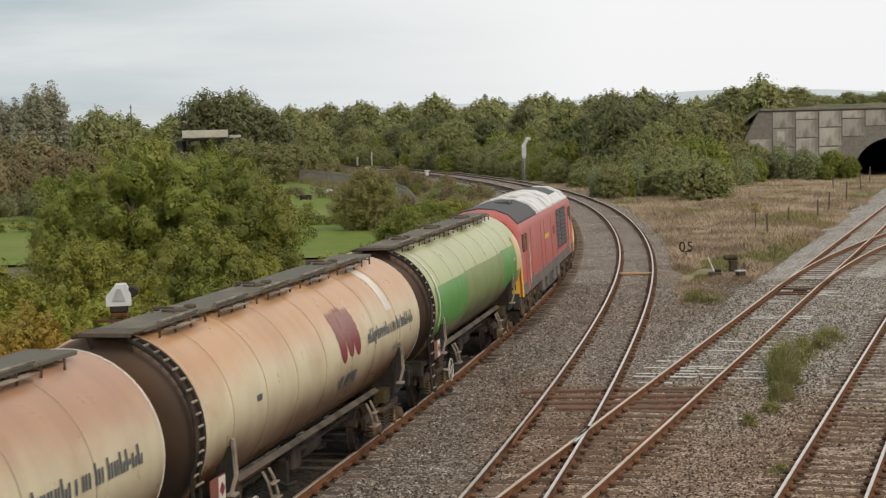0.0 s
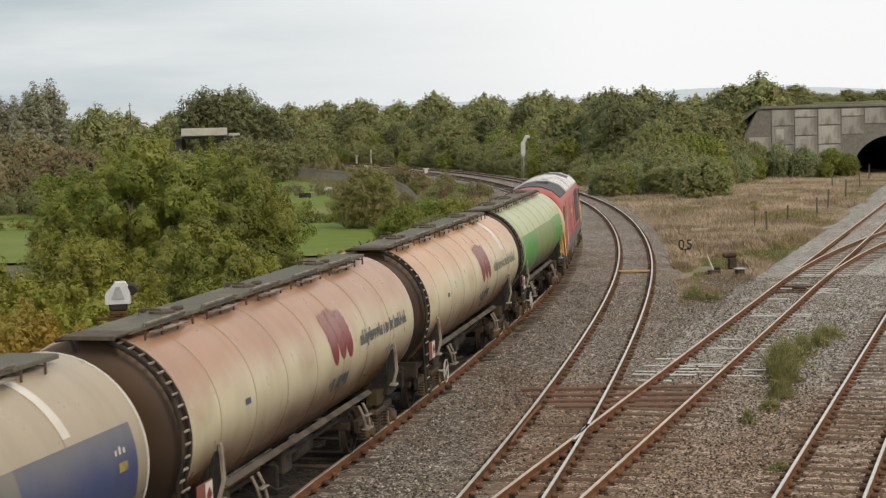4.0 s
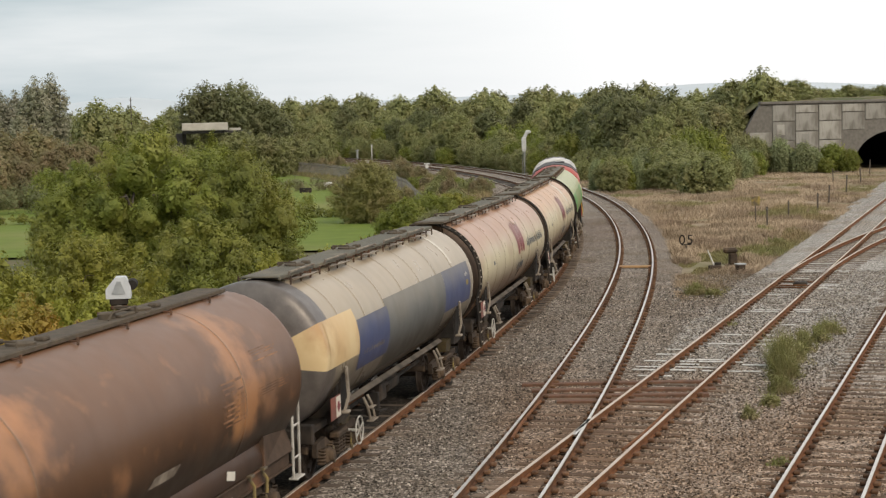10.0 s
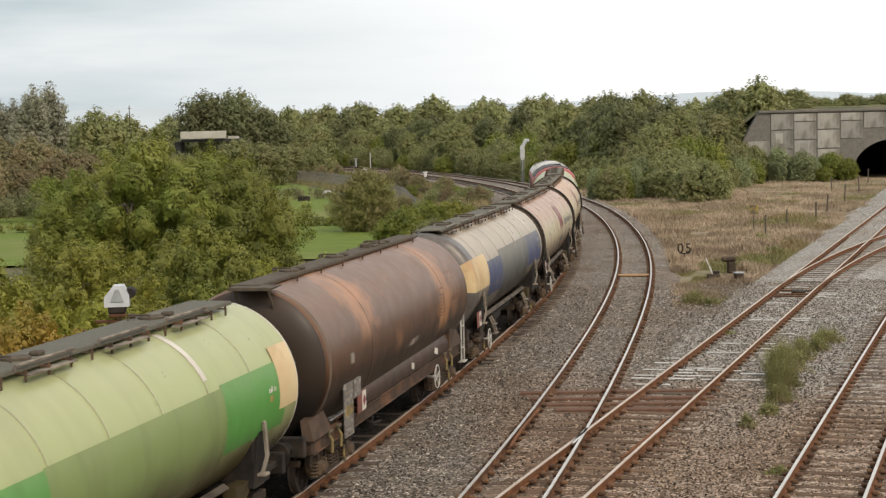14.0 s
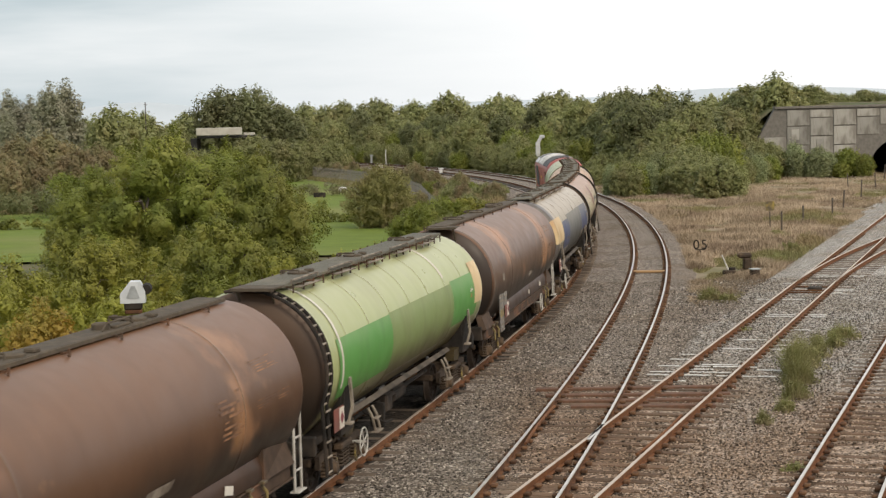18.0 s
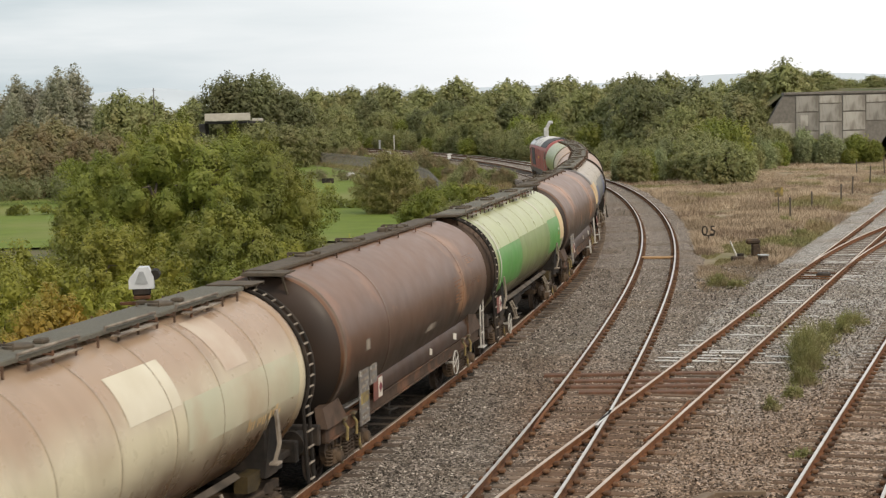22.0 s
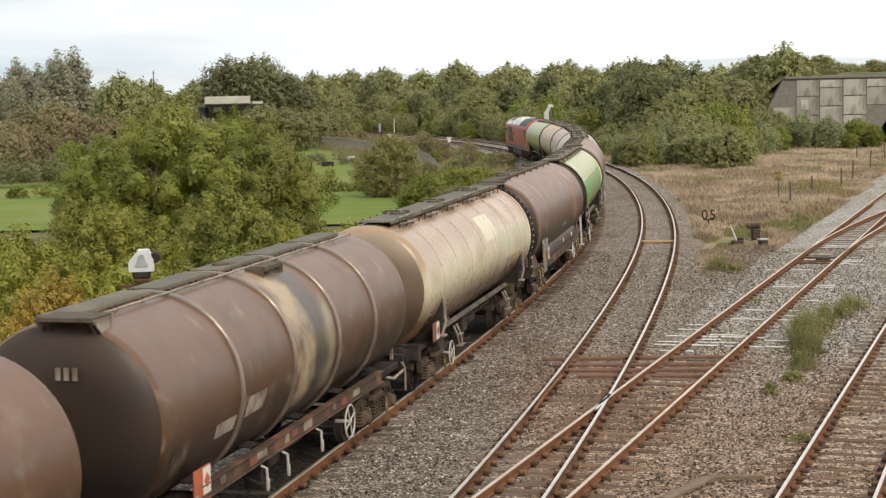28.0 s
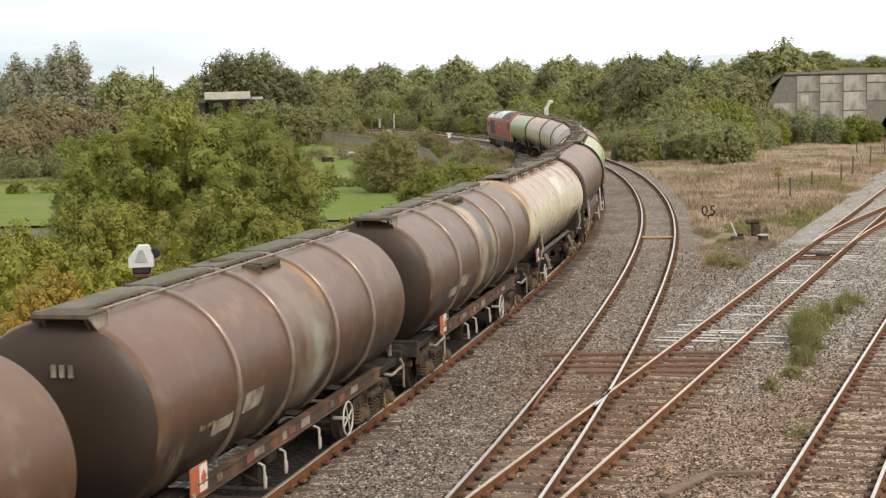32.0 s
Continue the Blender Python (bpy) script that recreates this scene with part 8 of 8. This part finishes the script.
house(-93, 330, 7, 6.2, -3.0, "small pale house far beyond the trees")


def signal_lamp():
    """The back of a signal head on a short post beside the train's track."""
    x, y = -6.55, 33.2
    t = thing("signal_head", pose(x, y, -0.64, 0, 0, 8), "pale grey signal head on a rusty post beside the train", "railway signal")
    part("post", Geo().tube([(0, 0, -0.4), (0, 0, 3.55)], 0.07, 8), M_RAIL, t, "rusty post")
    part("bracket", Geo().box((-0.12, 0, 3.5), (0.65, 0.12, 0.06), 0.01).box((0.0, 0, 3.62), (0.34, 0.3, 0.08), 0.02), M_RAIL, t, "rusty bracket")
    part("lamp_base", Geo().box((0, 0, 3.74), (0.36, 0.3, 0.16), 0.03), M_DARK, t)
    g = Geo().add([(-0.25, -0.16, 3.80), (0.25, -0.16, 3.80), (0.25, -0.16, 4.03), (0.15, -0.16, 4.23), (-0.05, -0.16, 4.23), (-0.25, -0.16, 3.99),
                   (-0.25, 0.22, 3.80), (0.25, 0.22, 3.80), (0.25, 0.22, 4.03), (0.15, 0.22, 4.23), (-0.05, 0.22, 4.23), (-0.25, 0.22, 3.99)],
                  [(0, 1, 2, 3, 4, 5), (11, 10, 9, 8, 7, 6), (0, 6, 7, 1), (1, 7, 8, 2), (2, 8, 9, 3), (3, 9, 10, 4), (4, 10, 11, 5), (5, 11, 6, 0)])
    part("housing", g, mat("signal_grey_white", (0.62, 0.63, 0.64), (0.52, 0.53, 0.54), s1=4, rough=0.5), t, "pale grey metal housing")
    part("cover_plate", Geo().add([(-0.13, -0.175, 3.9), (0.14, -0.175, 3.9), (0.05, -0.175, 4.15), (-0.03, -0.175, 4.15), (-0.13, -0.16, 3.9), (0.14, -0.16, 3.9), (0.05, -0.16, 4.15), (-0.03, -0.16, 4.15)], [(0, 1, 2, 3), (0, 4, 5, 1), (1, 5, 6, 2), (2, 6, 7, 3), (3, 7, 4, 0)]), M_STEEL, t)
    part("hood", Geo().turn([(-0.1, 0.001), (-0.1, 0.10), (0.3, 0.11), (0.3, 0.08), (-0.05, 0.075)], 14, "y", (0.27, 0, 4.06)), M_DARK, t, "black lamp hood")


signal_lamp()


M_SIGNAL = mat("signal_pale_grey", (0.58, 0.58, 0.57), (0.47, 0.47, 0.46), s1=4, rough=0.6)


def far_signal():
    x, y = 0.0502 * 198, 198.0
    t = thing("colour_light_signal", pose(x, y, level_at(y) - 0.5), "pale grey signal seen from behind beside the curve", "railway signal")
    part("post", Geo().tube([(0, 0, -0.3), (0, 0, 3.4)], 0.07, 8), M_STEEL, t)
    part("head", Geo().box((0, 0, 3.75), (0.55, 0.3, 1.5), 0.05).box((0, 0, 3.0), (0.35, 0.25, 0.4), 0.04), M_SIGNAL, t, "pale grey signal head")
    part("route_arm", Geo().box((0.22, 0, 4.75), (0.4, 0.22, 1.1), 0.06, rot=(0, 28, 0)).box((0.52, 0, 5.12), (0.62, 0.24, 0.42), 0.1), M_SIGNAL, t, "pale grey junction indicator")
    part("ladder", Geo().tube([(-0.2, 0.3, 0), (-0.2, 0.3, 3.2)], 0.025, 5).tube([(0.2, 0.3, 0), (0.2, 0.3, 3.2)], 0.025, 5), M_STEEL, t)


far_signal()


def marker(x, y, h, w, col, label):
    t = thing("marker_post", pose(x, y, level_at(y) - 0.4), label, "post", "marker posts by the curve")
    part("shaft", Geo().box((0, 0, h / 2), (w, w, h), 0.01), col, t)
    part("cap", Geo().box((0, -0.02, h + 0.06), (w * 1.8, w * 1.2, 0.14), 0.01), col, t)


marker(-0.0415 * 285, 285, 2.6, 0.14, M_WHITE, "thin white marker post by the far track")
marker(-0.0502 * 290, 290, 1.7, 0.3, M_STEEL, "short grey marker post by the far track")
marker(-0.0085 * 225, 225, 0.75, 0.42, M_WHITE, "white lineside cabinet by the far track")
marker(-0.0445 * 245, 245, 0.9, 0.4, M_WHITE, "small white marker by the far track")


def speed_board():
    x, y = 11.7, 79.5
    t = thing("speed_sign", pose(x, y, -0.4), "dark cut-out speed sign reading 05 on a short post", "sign")
    part("post", Geo().tube([(0, 0, -0.2), (0, 0, 0.5)], 0.03, 7), M_DARK, t)
    part("bracket", Geo().box((0, 0, 0.5), (0.5, 0.04, 0.05), 0.01), M_DARK, t)
    for digit, dx in (("0", -0.19), ("5", 0.19)):
        cu = bpy.data.curves.new("figure", "FONT")
        cu.body, cu.size, cu.extrude, cu.align_x = digit, 0.66, 0.012, "CENTER"
        ob = new("figure", cu)
        me = bpy.data.meshes.new_from_object(ob)
        bpy.data.objects.remove(ob)
        me.materials.clear()
        me.materials.append(M_DARK)
        part("figure", me, None, t, "dark cut-out figure " + digit, m=pose(dx, 0, 0.52, 90, 0, 0))


speed_board()


def lever_frame():
    t = thing("point_lever", pose(11.45, 69.6, -0.30, 0, 0, 10), "white hand lever on a dark ground frame", "point lever")
    part("base", Geo().box((0, 0, 0.16), (0.5, 0.36, 0.34), 0.04), M_BOGIE, t)
    part("lever", Geo().tube([(0, 0, 0.25), (-0.32, 0, 0.98)], [0.035, 0.028], 7), M_WHITE, t, "white lever")
    part("weight", Geo().box((0.12, 0, 0.38), (0.3, 0.14, 0.12), 0.03), M_DARK, t)
    t = thing("ground_signal", pose(12.72, 72.5, -0.3, 0, 0, 0), "black hooded ground signal in the dry grass", "railway signal")
    part("case", Geo().box((0, 0, 0.32), (0.36, 0.36, 0.5), 0.05), M_BOGIE, t)
    part("hood", Geo().box((-0.12, 0, 0.68), (0.62, 0.4, 0.24), 0.08), M_BOGIE, t)
    t = thing("ground_box", pose(12.45, 69.2, -0.38, 0, 0, 12), "small grey weathered lineside box", "box")
    part("case", Geo().box((0, 0, 0.24), (0.34, 0.34, 0.42), 0.03), M_BOGIE, t)
    part("lid", Geo().box((0, 0, 0.47), (0.4, 0.4, 0.05), 0.015), M_STEEL, t)


lever_frame()


def fence_posts():
    for i, (b, y, h) in enumerate(((0.1964, 95, 1.3), (0.2337, 118, 1.3), (0.2443, 132, 1.4), (0.227, 110, 1.2), (0.253, 148, 1.3), (0.2365, 150, 1.2), (0.2095, 102, 1.2), (0.2585, 165, 1.4))):
        t = thing("fence_post", pose(b * y, y, -0.4, 0, 3 * math.sin(i), 0), "thin weathered fence post in the dry grass", "post", "old fence posts")
        part("stake", Geo().box((0, 0, h / 2), (0.09, 0.09, h), 0.012), M_BARK, t)
        part("staple", Geo().box((0, -0.05, h - 0.15), (0.04, 0.02, 0.04), 0.004), M_STEEL, t)


fence_posts()


def yellow_plate():
    t = thing("marker_plate", pose(0.1894 * 98, 98, -0.3), "small yellow plate on a thin stake in the dry grass", "sign")
    part("stake", Geo().box((0, 0, 0.6), (0.06, 0.06, 1.3), 0.01), M_BARK, t)
    part("plate", Geo().box((0, -0.05, 1.35), (0.5, 0.02, 0.55), 0.005), M_YELLOW, t, "yellow plate")


yellow_plate()


M_OLDWOOD = mat("old_brown_timber", (0.20, 0.145, 0.095), (0.13, 0.09, 0.06), s1=6, rough=0.9, bump=0.4)


def trough_cover():
    """Old timber edging round a drain, beside the near siding."""
    t = thing("drain_edging", pose(4.12, 28.4, -0.22), "old grey timber edging round a drain in the gravel", "edging")
    part("board", Geo().box((0.55, 0.08, 0.03), (0.95, 0.09, 0.12), 0.01, rot=(0, 0, 2)), M_OLDWOOD, t)
    part("board", Geo().box((-0.42, -0.62, 0.03), (0.2, 1.7, 0.1), 0.01, rot=(0, 0, -34)), M_OLDWOOD, t)


trough_cover()


# ---- loose stones of the ballast where the camera sees them best ----
def stones():
    rnd = np.random.default_rng(77)
    n = 60000
    y = 22 + 46 * rnd.random(n * 2) ** 1.35
    x = rnd.random(n * 2)
    xa = np.interp(y, LINE_A[2][300:800], LINE_A[1][300:800]) - 0.6
    xd = np.interp(y, LINE_D[2], LINE_D[1]) + 3.0
    x = xa + (xd - xa) * x
    keep = (x / y < 0.285) & (x / y > -0.20)
    # none on the rails
    for line in (LINE_A, LINE_B, LINE_C, LINE_D):
        cx = np.interp(y, line[2][:800], line[1][:800])
        hh = np.interp(y, line[2][:800], line[3][:800])
        lat = (x - cx) * np.cos(hh)
        keep &= np.abs(np.abs(lat) - 0.7525) > 0.11
        a, b, step = ((-12, 190, 0.7) if line is LINE_A else (-8, 14, 0.7) if line is LINE_B else (14, 44, 0.7) if line is LINE_C else (2, 150, 0.62))
        if line is LINE_A:
            keep &= np.abs(lat) > 1.2
        s = np.interp(y, line[2][:800], line[0][:800]) - lat * np.sin(hh)
        u = np.mod(s - a + step / 2, step) - step / 2
        keep &= ~((np.abs(lat) < 1.3) & (np.abs(u) < 0.15) & (s > a - 0.3) & (s < b)) | (rnd.random(len(x)) < 0.08)
    x, y = x[keep][:n], y[keep][:n]
    n = len(x)
    sz = 0.017 + 0.022 * rnd.random(n) ** 1.5
    base = np.array([(1, 0, 0), (-1, 0, 0), (0, 1, 0), (0, -1, 0), (0, 0, 1), (0, 0, -0.6)], float)
    v = base[None] * (0.65 + 0.6 * rnd.random((n, 6, 1))) + 0.18 * rnd.normal(size=(n, 6, 3))
    a = rnd.random(n) * 6.283
    ca, sa = np.cos(a)[:, None], np.sin(a)[:, None]
    v = np.stack([v[..., 0] * ca - v[..., 1] * sa, v[..., 0] * sa + v[..., 1] * ca, v[..., 2] * 0.75], -1) * sz[:, None, None]
    v += np.stack([x, y, -0.205 + 0.02 * rnd.random(n)], -1)[:, None]
    f = np.array([(0, 2, 4), (2, 1, 4), (1, 3, 4), (3, 0, 4), (2, 0, 5), (1, 2, 5), (3, 1, 5), (0, 3, 5)])
    f = (f[None] + (np.arange(n) * 6)[:, None, None]).reshape(-1, 3)
    tagged(new("ballast_stones", quick_mesh("ballast_stones", v.reshape(-1, 3), f, M_STONE)), "loose grey and brown ballast stones between the tracks", "stones", kind="stuff")


stones()


def motions():
    turns = [k * 0.16 for k in range(int(SECONDS / 0.16) + 1)]
    for ob, back, length, pivot, wheels in TRAIN:
        walk(ob, [(t, on_track(train_s(t) + back, length, pivot)) for t in range(33)])
        for ws, x, r in wheels:
            walk(ws, [(t, pose(x, 0, r, 0, math.degrees(train_s(t) / r) % 360, 0)) for t in turns])


motions()
